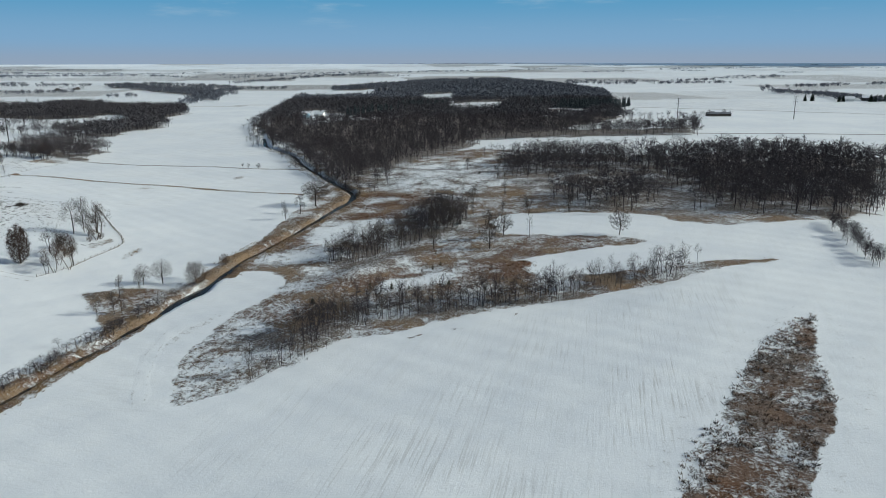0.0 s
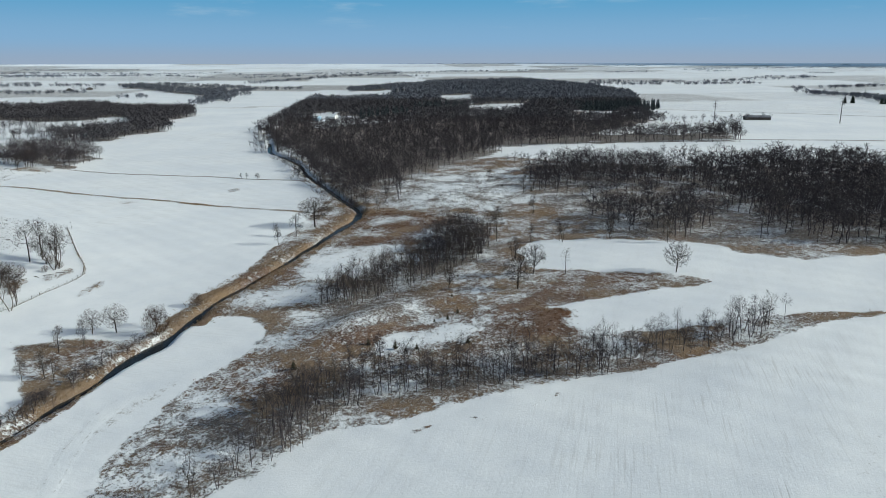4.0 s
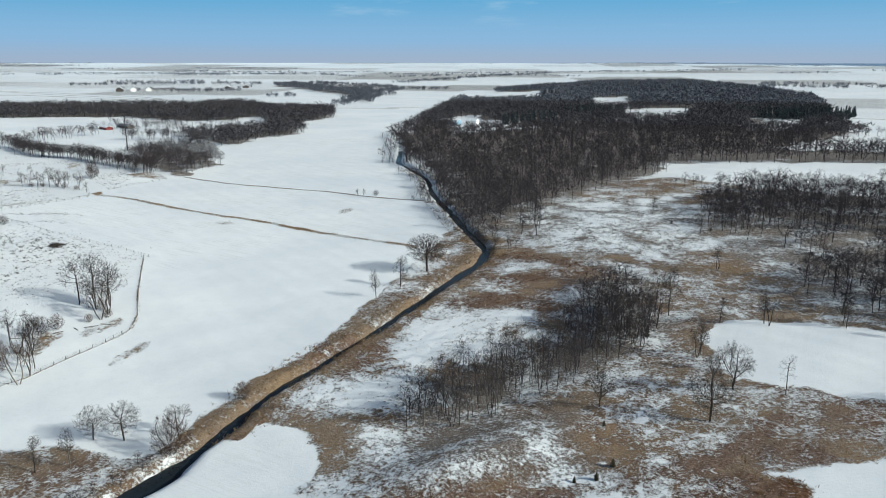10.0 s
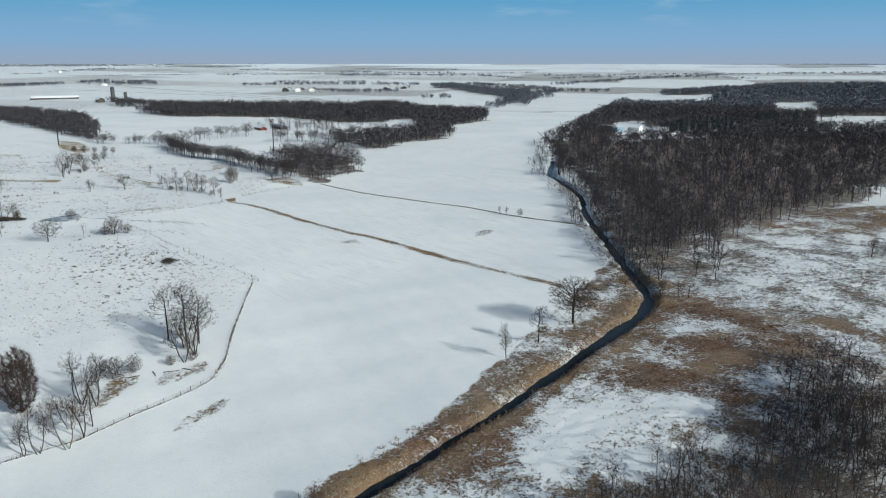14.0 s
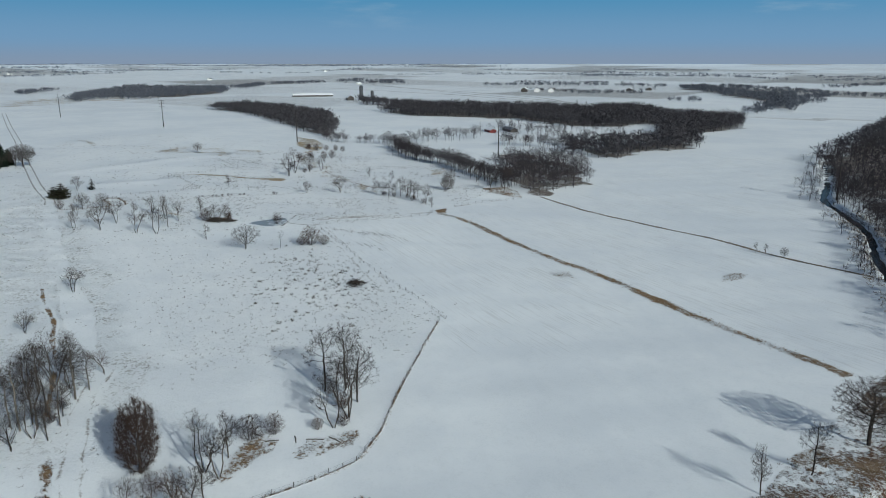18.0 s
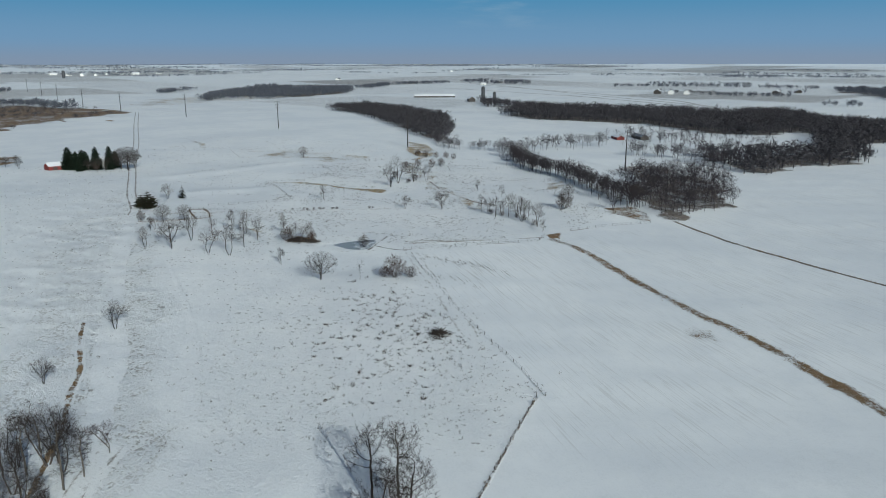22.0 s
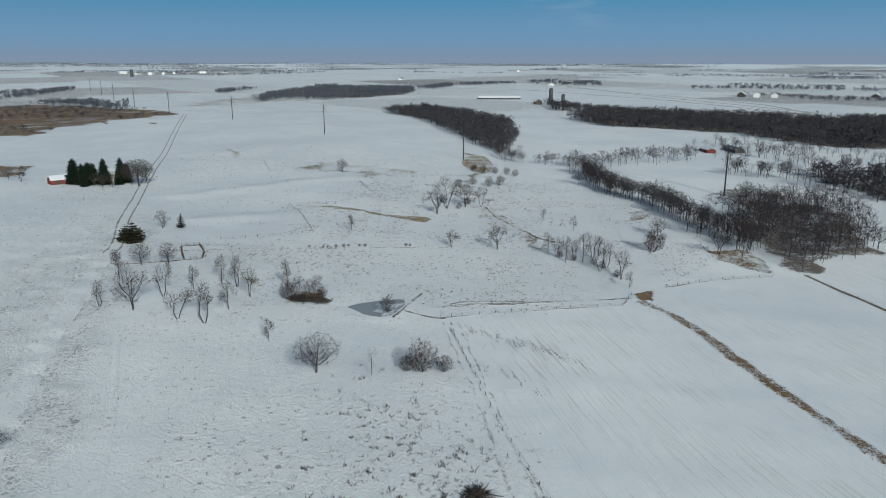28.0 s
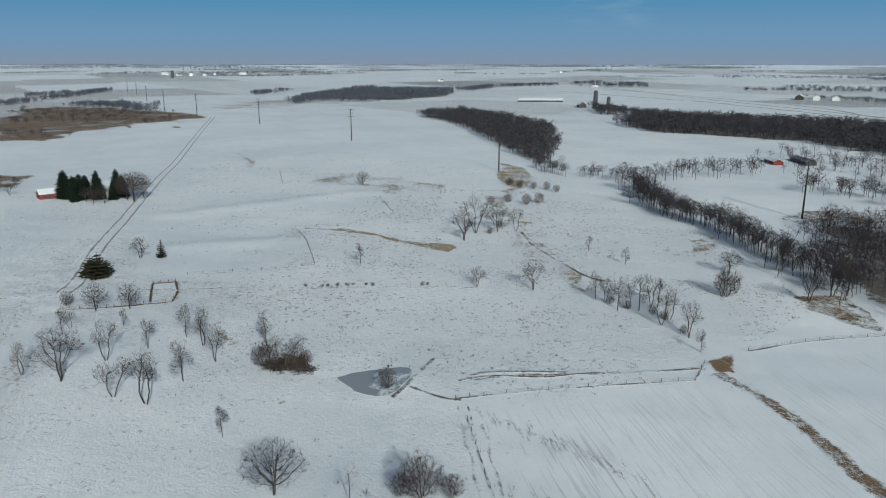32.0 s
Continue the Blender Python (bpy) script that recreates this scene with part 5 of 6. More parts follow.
def conifer_kind(key, seed, height, wide, whorls, arms, material, droop=0.25, taper=0.8):
    """A conifer: straight trunk and whorls of drooping needle sprays."""
    rng = np.random.default_rng(seed)
    v1, f1 = tubes([(np.array([0, 0, -0.3]), np.array([0, 0, height * 0.5]), 0.2, 0.13), (np.array([0, 0, height * 0.5]), np.array([0, 0, height * 0.97]), 0.13, 0.03)], 6)
    vs = []
    for k in range(whorls):
        t = k / (whorls - 1)
        z, reach = height * (0.05 + 0.93 * t), wide * (1.02 - t) ** taper * (0.8 + 0.2 * rng.uniform())
        for j in range(arms):
            w = math.tau * (j + rng.uniform(-0.35, 0.35)) / arms + k * 0.7
            r = reach * rng.uniform(0.7, 1.12)
            d, n = np.array([math.cos(w), math.sin(w), 0]), np.array([-math.sin(w), math.cos(w), 0])
            tip = d * r + np.array([0, 0, z - droop * r])
            for s in range(4):
                a = s / 4
                p = d * r * a + np.array([0, 0, z + 0.10 * r - droop * r * a * a])
                half = r * 0.46 * (1.15 - a)
                for side in (-1, 1):
                    vs += [p, p + n * side * half + d * half * 0.5 - np.array([0, 0, rng.uniform(0.1, 0.5) * half]), p + d * r * 0.33 + np.array([0, 0, rng.normal() * 0.05 * r])]
            vs += [d * r * 0.6 + np.array([0, 0, z]) + n * 0.1 * r, d * r * 0.6 + np.array([0, 0, z]) - n * 0.1 * r, tip]
    vs = np.array(vs)
    TREE_KINDS[key] = (mesh_from(key + "_trunk", v1, f1, BARK, True), mesh_from(key + "_crown", vs, np.arange(len(vs)).reshape(-1, 3), material), height)


conifer_kind("spruce", 41, 13, 4.0, 26, 16, NEEDLES, 0.3, 0.46)
conifer_kind("spruce_b", 42, 12, 4.3, 24, 16, NEEDLES, 0.2, 0.40)
conifer_kind("cedar", 43, 6, 2.0, 10, 8, CEDAR, -0.25)
conifer_kind("cedar_low", 44, 4, 3.2, 8, 11, CEDAR, -0.1)


def wood_template(seed, points, twig_n, width, step=0.07, reach=0.27, twig_len=0.14, limb=0.0062, girth=0.014):
    """One cheap bare tree of height 1 with a full round crown, for whole woods."""
    rng = np.random.default_rng(seed)
    stout, fine = grow(rng, 1.0, base=0.28, reach=reach * rng.uniform(0.85, 1.15), centre=0.62, deep=0.34, points=points, step=step, twig_n=twig_n, twig_len=twig_len)
    stout = [q for q in stout if q[1][2] > 0.05]
    k = girth / max(q[2] for q in stout)
    stout = [(a, b, r1 * k, r2 * k) for a, b, r1, r2 in stout]
    stout.append((np.array([0, 0, -0.04]), stout[0][0], girth * 1.15, girth))
    big = [q for q in stout if q[2] > limb]
    fine = [(a, b, width * rng.uniform(0.7, 1.3)) for a, b, _ in fine] + [(a, b + (b - a) * 0.4, width * 1.1) for a, b, r1, _ in stout if r1 <= limb]
    v1, f1 = tubes(big, 3)
    v2, f2 = twigs(fine)
    v1, v2 = np.maximum(v1, [-9, -9, -0.04]), np.maximum(v2, [-9, -9, -0.04])
    return np.concatenate([v1, v2]), np.concatenate([f1, f2 + len(v1)])


def tuft_template(seed, blades, lean, width):
    """A tuft of dry grass, height 1."""
    rng = np.random.default_rng(seed)
    fine = []
    for _ in range(blades):
        w, r = rng.uniform(0, math.tau), rng.uniform(0, 0.35)
        p = np.array([math.cos(w) * r, math.sin(w) * r, -0.08])
        fine.append((p, p + np.array([math.cos(w) * lean * rng.uniform(), math.sin(w) * lean * rng.uniform(), rng.uniform(0.6, 1.0)]), width))
    return twigs(fine)


def clump_template(seed, blades, width):
    """A far bare tree of height 1: a stem and a crown of broad twig bundles."""
    rng = np.random.default_rng(seed)
    fine = [(np.array([0, 0, -0.05]), np.array([0, 0, 0.6]), 0.03)]
    for _ in range(blades):
        u = rng.normal(size=3)
        p = u / np.linalg.norm(u) * rng.uniform() ** 0.4 * np.array([0.34, 0.34, 0.30]) + np.array([0, 0, 0.48])
        e = rng.normal(size=3) * 0.8 + np.array([p[0], p[1], 0.2])
        q = p + e / np.linalg.norm(e) * rng.uniform(0.14, 0.30)
        fine.append((p, np.array([q[0], q[1], max(0.05, q[2])]), width * rng.uniform(0.7, 1.4)))
    return twigs(fine)


FINE_T = [wood_template(230 + i, 95, 3, 0.0030, 0.056, 0.33, 0.115, 0.0048, 0.0105) for i in range(7)]
MID_T = [wood_template(200 + i, 36, 2, 0.0095, 0.075, 0.37, 0.16) for i in range(8)]
SPARSE_T = [wood_template(260 + i, 60, 2, 0.0052, 0.065, 0.33, 0.13) for i in range(6)]
CLUMP_T = [clump_template(350 + i, 46, 0.022) for i in range(6)]
DISTANT_T = [clump_template(360 + i, 30, 0.045) for i in range(6)]
HORIZON_T = [clump_template(370 + i, 12, 0.08) for i in range(6)]
TUFT_T = [tuft_template(400 + i, 7, 0.8, 0.05) for i in range(6)]


def scatter(poly, spacing, seed, jitter=0.48, keep=None):
    """Places inside a polygon on a shaken grid."""
    rng = np.random.default_rng(seed)
    px, py = zip(*poly)
    x, y = np.meshgrid(np.arange(min(px), max(px), spacing), np.arange(min(py), max(py), spacing))
    x, y = x.ravel(), y.ravel()
    x, y = x + rng.uniform(-jitter, jitter, x.shape) * spacing, y + rng.uniform(-jitter, jitter, y.shape) * spacing
    ok = inside(x, y, poly) + 2.5 * wobble(x, y, 9.0, 3.0) > 0
    if keep is not None:
        ok &= keep(x, y)
    return x[ok], y[ok]


def strew(name, label, x, y, templates, height, seed, material, category, wide=1.0, low=0.72, high=1.12, sink=0.0):
    """Many small repeats of the templates over the ground, as one object."""
    rng = np.random.default_rng(seed)
    x, y = np.asarray(x), np.asarray(y)
    z = gz(x, y) - sink
    vs, fs, base = [], [], 0
    pick = rng.integers(0, len(templates), len(x))
    for k, (v, f) in enumerate(templates):
        s = pick == k
        n = int(s.sum())
        if not n:
            continue
        w, h = rng.uniform(0, math.tau, n), height * rng.uniform(low, high, n)
        c, q = np.cos(w)[:, None], np.sin(w)[:, None]
        girth = (h * wide * rng.uniform(0.85, 1.3, n))[:, None]
        vx = (v[None, :, 0] * c - v[None, :, 1] * q) * girth + x[s][:, None]
        vy = (v[None, :, 0] * q + v[None, :, 1] * c) * girth + y[s][:, None]
        vz = v[None, :, 2] * h[:, None] + z[s][:, None]
        vs.append(np.stack([vx, vy, vz], -1).reshape(-1, 3))
        fs.append((f[None] + (np.arange(n) * len(v))[:, None, None]).reshape(-1, 3) + base)
        base += n * len(v)
    me = mesh_from(name, np.concatenate(vs), np.concatenate(fs), material)
    return tagged(new(name, me), label, category, kind="stuff")


def wood(name, label, x, y, templates, height, seed, material=None, wide=1.0):
    return strew(name, label, x, y, templates, height, seed, material or WOOD_TREES, "woodland", wide)


def cleared(x, y):
    return np.all([inside(x, y, poly) < 2 for poly in CLEARINGS], axis=0)


x, y = scatter(MAIN_WOOD, 7.4, 1, keep=lambda x, y: (y < 680) & cleared(x, y))
wood("main_woodland", "dense leafless grey-brown hardwood forest beside the creek", x, y, FINE_T, 14.0, 2)
x, y = scatter(MAIN_WOOD, 9.7, 9, keep=lambda x, y: (y >= 680) & (y < 900) & cleared(x, y))
wood("main_woodland_middle", "dense leafless grey-brown hardwood forest", x, y, MID_T, 14.0, 10, None, 1.12)
x, y = scatter(WOOD_EDGE, 8.5, 11)
wood("woodland_edge", "leafless trees thinning out at the forest edge", x, y, FINE_T, 12.0, 12)
x, y = scatter(MAIN_WOOD, 10.0, 3, keep=lambda x, y: (y >= 900) & (y < 1350) & cleared(x, y) & np.all([inside(x, y, q) < 0 for q in EVERGREENS], axis=0))
wood("main_woodland_back", "dense leafless hardwood forest reaching far back", x, y, CLUMP_T, 14.5, 4, HAZY_FAR_TREES, 1.2)
x, y = scatter(MAIN_WOOD, 12.5, 5, keep=lambda x, y: (y >= 1350) & cleared(x, y))
wood("main_woodland_far", "dark leafless forest on the far plain", x, y, DISTANT_T, 15, 6, HAZY_DISTANT_TREES, 1.35)


def fir_template(seed, tiers, width):
    """A far conifer of height 1: a stem and tiers of drooping boughs."""
    r = np.random.default_rng(seed)
    fine = [(np.array([0, 0, -0.03]), np.array([0, 0, 1.0]), 0.02)]
    for k in range(tiers):
        z, out = 0.10 + 0.85 * k / tiers, 0.20 * (1.05 - k / tiers) ** 0.7
        for j in range(7):
            w = math.tau * (j + r.uniform()) / 7
            d = np.array([math.cos(w), math.sin(w), 0]) * out * r.uniform(0.8, 1.15)
            fine.append((np.array([0, 0, z + 0.05]) + d * 0.1, np.array([0, 0, z - 0.03]) + d, width * (1.1 - 0.6 * k / tiers)))
    return twigs(fine)


FIR_T = [fir_template(390 + i, 10, 0.06) for i in range(5)]
xs, ys = [], []
for k, poly in enumerate(EVERGREENS):
    x, y = scatter(poly, 9.0, 140 + k)
    xs, ys = xs + list(x), ys + list(y)
wood("evergreen_stand", "dark conifers standing among the bare hardwood forest", xs, ys, FIR_T, 15.5, 143, HAZY_FAR_FIRS)
x, y = scatter(HOLLOW, 4.3, 145)
strew("hollow_brush", "dense dark leafless brush filling a prairie hollow", x, y, FINE_T, 7.5, 146, WOOD_TREES, "brush", 1.3, 0.5, 1.3)


def banded(x, y):
    """The east wood stands thick in two belts in the west and all along the east."""
    return (inside(x, y, EAST_TOP) > -6) | (inside(x, y, EAST_LOW) > -5) | (wobble(x, y, 11.0, 1.5) > 0.33) | (x > 135)


x, y = scatter(EAST_WOOD, 6.3, 7, keep=lambda x, y: banded(x, y) & (y < 430))
wood("east_woodland", "open leafless wood with snow on its floor", x, y, FINE_T, 14.5, 8, None, 1.15)
x, y = scatter(EAST_WOOD, 6.2, 37, keep=lambda x, y: banded(x, y) & (y >= 430) & (x < 145))
wood("east_woodland_back", "leafless wood thickening up the slope", x, y, FINE_T, 13.5, 38, None, 1.1)
x, y = scatter(EAST_WOOD, 7.8, 41, keep=lambda x, y: (y >= 430) & (x >= 145))
wood("east_woodland_far", "leafless wood on the far slope", x, y, MID_T, 14.0, 42, None, 1.12)
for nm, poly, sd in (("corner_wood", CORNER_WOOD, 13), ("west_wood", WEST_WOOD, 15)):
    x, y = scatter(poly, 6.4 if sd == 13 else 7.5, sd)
    wood(nm, "leafless wood in a corner of the snowfields", x, y, FINE_T if sd == 13 else CLUMP_T, 13.5, sd + 1, None if sd == 13 else HAZY_FAR_TREES)
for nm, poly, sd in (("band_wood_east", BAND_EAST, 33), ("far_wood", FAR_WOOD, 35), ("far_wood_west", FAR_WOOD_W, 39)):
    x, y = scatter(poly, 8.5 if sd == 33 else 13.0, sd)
    wood(nm, "dark leafless wood beyond the snowfields", x, y, CLUMP_T if sd == 33 else DISTANT_T, 15.0, sd + 1, HAZY_FAR_TREES if sd == 33 else HAZY_DISTANT_TREES, 1.2)
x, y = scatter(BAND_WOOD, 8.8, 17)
wood("band_wood", "long dark leafless wood across the snowfields", x, y, CLUMP_T, 15.5, 18, HAZY_FAR_TREES, 1.15)
x, y = scatter(PARK, 17.0, 19)
wood("park_trees", "scattered leafless trees on snowy pasture", x, y, SPARSE_T, 9.5, 20)


def along(line, step, spread, seed):
    p = np.array(curve_line(line, step))
    p = p + np.random.default_rng(seed).normal(size=p.shape) * spread
    return p[:, 0], p[:, 1]


for nm, line, sd, step, spread, h in (("hedgerow", HEDGE_A, 21, 0.80, 4.2, 12), ("hedgerow_behind", HEDGE_B, 23, 4.0, 3.5, 14), ("hedgerow_east", HEDGE_C, 27, 3.0, 6.0, 12), ("hedgerow_back", HEDGE_D, 29, 7.0, 5.0, 12), ("roadside_brush", ROAD_HEDGE, 31, 1.6, 6.0, 9), ("east_hedgerow", EAST_HEDGE, 25, 0.9, 2.0, 6.5)):
    x, y = along(line, step, spread, sd)
    wood(nm, "leafless hedgerow trees between snowfields", x, y, FINE_T, h, sd + 1)
rng = np.random.default_rng(50)
fx, fy, nx, ny, mx, my = [], [], [], [], [], []
for line in FAR_ROWS_A + FAR_ROWS_B + FAR_ROWS_C:
    near = min(math.hypot(px + 150, py - 300) for px, py in line)
    if near < 1000:
        x, y = along(line, 5.0, 3.5, len(fx))
        nx, ny = nx + list(x), ny + list(y)
        continue
    for row in range(2):
        x, y = along(line, 7.5 if near < 2000 else 11.0, 8.0 if near < 2000 else 14.0, len(fx) + row)
        keep = wobble(x, y, 60.0, 2.0) > -0.45
        if near < 2300:
            mx, my = mx + list(x[keep]), my + list(y[keep])
        else:
            fx, fy = fx + list(x[keep]), fy + list(y[keep])
wood("middle_tree_rows", "dark rows of leafless trees across the plain", mx, my, DISTANT_T, 12.0, 58, HAZY_DISTANT_TREES, 1.2)
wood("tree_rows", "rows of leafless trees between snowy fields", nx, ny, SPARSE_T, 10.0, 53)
wood("far_tree_rows", "rows of leafless trees between distant fields", fx, fy, HORIZON_T, 11.5, 51, HAZY_HORIZON_TREES, 1.25)
# long windbreaks, woods and farmyard groves out to the horizon
fx, fy = [], []
for k in range(46):
    r, w = rng.uniform(2900, 4450) if k < 32 else rng.uniform(4050, 4440), radians(rng.uniform(-36, 100) if k < 34 else rng.uniform(48, 100))
    cx, cy = -150 - r * math.sin(w), 300 + r * math.cos(w)
    length = float(rng.choice([60, 120, 260, 500, 900, 1300] if k < 32 else [900, 1600])) 
    turn = w + rng.normal() * 0.16
    deep = 7 if length < 300 else 12
    n = int(length * (2.6 if length < 300 else 2.4) / 14)
    d = rng.uniform(-0.5, 0.5, n) * length
    x, y = cx + d * math.cos(turn) + rng.normal(size=n) * deep, cy + d * math.sin(turn) + rng.normal(size=n) * deep
    ok = (np.hypot(x + 150, y - 300) < 4480) & (wobble(x, y, 90.0, k) > -0.5)
    fx += list(x[ok])
    fy += list(y[ok])
wood("horizon_windbreaks", "long dark windbreaks and woods over the far plain", fx, fy, HORIZON_T, 8.5, 52, HAZY_HORIZON_TREES, 1.7)

p = np.array([q for q in CREEK_LINE if 425 < q[1] < 830])
rng = np.random.default_rng(54)
p = p[rng.integers(0, len(p), 300)] + rng.normal(size=(300, 2)) * 6.5
d = from_line(p[:, 0], p[:, 1], CREEK_LINE) - creek_half(p[:, 1])
p = p[(d > 1.5) & ((p[:, 0] > np.interp(p[:, 1], [425, 830], [-56, -214]) - 3) | (p[:, 1] > 520))]
strew("creek_brush", "leafless brush crowding the creek banks", p[:, 0], p[:, 1], SPARSE_T, 6.0, 55, WOOD_TREES, "brush", 1.3, 0.5, 1.3)
p = np.array([q for q in CREEK_LINE if 118 < q[1] < 262])
p = p[rng.integers(0, len(p), 190)] + np.column_stack([rng.normal(size=190) * 2.0 - 3.6, rng.normal(size=190) * 2])
p = p[from_line(p[:, 0], p[:, 1], CREEK_LINE) - creek_half(p[:, 1]) > 0.8]
strew("bank_shrubs", "low leafless shrubs crowding the creek bank", p[:, 0], p[:, 1], SPARSE_T, 3.0, 61, WOOD_TREES, "shrubs", 1.5, 0.5, 1.4)
p = np.array([q for q in CREEK_LINE if 480 < q[1] < 840])
p = p[rng.integers(0, len(p), 230)] + np.column_stack([rng.uniform(4, 22, 230), rng.normal(size=230) * 4])
p = p[inside(p[:, 0], p[:, 1], MAIN_WOOD) < 6]
wood("creekside_trees", "tall leafless trees along the wooded creek bank", p[:, 0], p[:, 1], FINE_T, 13.5, 59)
x, y = scatter(WEST_ROUGH, 17.0, 56, keep=lambda x, y: wobble(x, y, 70.0, 4.0) > 0.0)
strew("hill_brush", "leafless brush on a rough brown hill", x, y, CLUMP_T, 7.0, 57, HAZY_FAR_TREES, "brush", 1.6, 0.5, 1.3)

# ---- single trees ----
LABELS = {"oak": "broad leafless oak with heavy limbs standing in snow", "round": "round-crowned leafless tree standing in snow",
          "slim": "slender leafless tree with upright limbs", "vase": "leafless tree with several upswept stems",
          "fan": "broad leafless tree with a fan of upright limbs", "forked": "leaning forked leafless tree", "dead": "dead tree with a few bare limbs", "russet": "dense tree still holding russet leaves beside a farm track"}
for key, x, y, h, turn in (("oak", -71, 398, 15.2, 20), ("slim", -76, 379, 12.3, 70), ("slim", -81, 366, 10.6, 200), ("round", 75, 301, 12.0, 40),
                           ("dead", 37, 304, 10.5, 0), ("fan", -293, 387, 10.7, 100)):
    plant(key, x, y, h, turn, LABELS[key])
for rows, group in ((PASTURE_TREES, "trees on the pasture"), (SLOPE_TREES, "trees on the far slope"), (HOLLOW_TREES, "trees in the hollow"),
                    (CREEK_TREES, "trees by the creek pool"), (PRAIRIE_TREES, "trees on the prairie")):
    for i, (key, x, y, h) in enumerate(rows):
        plant(key, x, y, h, (i * 137) % 360, LABELS[key], group=group)
for i, (x, y, h, w) in enumerate(BUSHES):
    b = plant("bush", x, y, min(h, 10), (i * 101) % 360, "leafless many-stemmed bush in the snow", "bush", "bushes", "bush")
    b.matrix_basis = b.matrix_basis @ Matrix.Diagonal((max(0.8, w / min(h, 10) * 0.7), max(0.8, w / min(h, 10) * 0.7), 1, 1))
for sd, poly, gap, h, every, group in ((61, CLUMP, 3.4, 12.0, 2, "trees of the thicket"), (63, RAVINE, 2.9, 10.0, 4, "trees of the ravine")):
    x, y = scatter(poly, gap, sd)
    r = np.random.default_rng(sd)
    for i in range(0, len(x), every):
        plant(("grove", "grove_b", "grove_c")[int(r.integers(0, 3))], float(x[i]), float(y[i]), h * r.uniform(0.6, 1.15), r.uniform(0, 360),
              "slender leafless tree in a prairie thicket", group=group)
    rest = np.arange(len(x)) % every > 0
    strew("thicket", "dense leafless undergrowth and young trees of a thicket", x[rest], y[rest], [TREE_RAW[k] for k in ("grove", "grove_b", "grove_c")], h, sd + 1, WOOD_TREES, "thicket", 1.0, 0.6, 1.15)
for i, (x, y, h) in enumerate([(-600, 362, 15.0), (-597, 366, 12.5), (-593, 369, 13.5), (-592, 377, 15.2), (-599, 372, 12.0), (-600, 387, 14.5), (-592, 389, 11.5), (-586, 384, 10.0), (-604, 367, 10.5), (-588, 366, 9.0)]):
    plant("spruce" if i % 2 else "spruce_b", x, y, h, i * 50, "dark green spruce sheltering a farmyard", "conifer", "spruces of the farmyard", "spruce")
plant("oak", -577, 393, 16.0, 80, "dense round-crowned leafless tree by the farmyard")
for x, y, h in ((-582, 390, 14.0), (-581, 398, 12.0), (-577, 374, 9.5), (-576, 379, 10.0), (-586, 371, 8.5), (-456, 383, 8.5), (-640, 330, 8.0), (-655, 338, 7.0), (-625, 336, 7.5)):
    plant("round", x, y, h, x % 360, "round-crowned leafless tree by the farmyard")
plant("bush", -588, 376, 5.0, 30, "leafless shrub between farmyard spruces", "bush", name="bush")
for i, (x, y) in enumerate([(-401, 433), (-401, 435), (-400, 438), (-399, 441), (-399, 443), (-397, 447), (-396, 449), (-391, 465), (-391, 467), (-403, 428)]):
    plant("bush", x, y, 1.2 + 0.15 * (i % 4), i * 77, "small dark shrub in a row on the pasture", "bush", "shrubs of the pasture row", "shrub")
plant("cedar", -454, 390, 7.4, 10, "dark green cedar in the snow", "conifer", name="cedar")
plant("cedar_low", -436, 368, 8.5, 40, "broad dark cedar with several tops", "conifer", name="cedar")
plant("cedar_low", -441, 366, 6.5, 140, "broad dark cedar with several tops", "conifer", name="cedar")
for i, (x, y) in enumerate([(-8, 262), (-4, 263), (-26, 246), (-18, 242), (-15, 240), (-12, 241), (2, 244), (-44, 232), (-3, 284), (-1, 268), (24, 480), (40, 470), (0, 344), (3, 347), (-5, 352), (8, 340)]):
    plant("cedar", x, y, 3.8 if i > 11 else 1.6 + (i * 5 % 4) * 0.5, i * 70, "small dark cedar on the prairie", "conifer", "prairie cedars", "cedar")

# ---- dry grass ----
def grass_on(poly_or_line, is_line, count, spread, seed):
    r = np.random.default_rng(seed)
    if is_line:
        p = np.array(curve_line(poly_or_line, 1.0))
        p = p[r.integers(0, len(p), count)] + r.normal(size=(count, 2)) * spread
        return p[:, 0], p[:, 1]
    px, py = zip(*poly_or_line)
    x, y = r.uniform(min(px), max(px), count), r.uniform(min(py), max(py), count)
    ok = inside(x, y, poly_or_line) > 0
    return x[ok], y[ok]


p = np.array([q for q in CREEK_LINE if q[1] < 650])
r = np.random.default_rng(71)
q = p[r.integers(0, len(p), 9000)] + r.normal(size=(9000, 2)) * 6.0
d = from_line(q[:, 0], q[:, 1], CREEK_LINE) - creek_half(q[:, 1])
q = q[(d > 0.6) & (d < 8.5) & (inside(q[:, 0], q[:, 1], TONGUE) < -1)]
strew("bank_grass", "tall dry tan grass on the creek banks", q[:, 0], q[:, 1], TUFT_T, 0.95, 72, GRASS, "grass", 0.9, 0.5, 1.2)
x, y = grass_on(PRAIRIE, False, 30000, 0, 73)
ok = (wobble(x, y, 15.0, 4.0) + 0.7 * wobble(x, y, 4.0, 1.0) > 0.15) & (y < 480)
strew("prairie_grass", "dry prairie grass poking through the snow", x[ok], y[ok], TUFT_T, 0.6, 74, GRASS, "grass", 1.1, 0.4, 1.2)
x, y = grass_on([(-95, 240), (75, 240), (75, 440), (-95, 440)], False, 26000, 0, 80)
ok = brown_drift(x, y) > r.uniform(size=len(x)) * 1.2 + 0.1
xs, ys = list(x[ok]), list(y[ok])
x, y = grass_on(STRIP, False, 4200, 0, 95)
ok = wobble(x, y, 6.0, 4.0) > -0.1
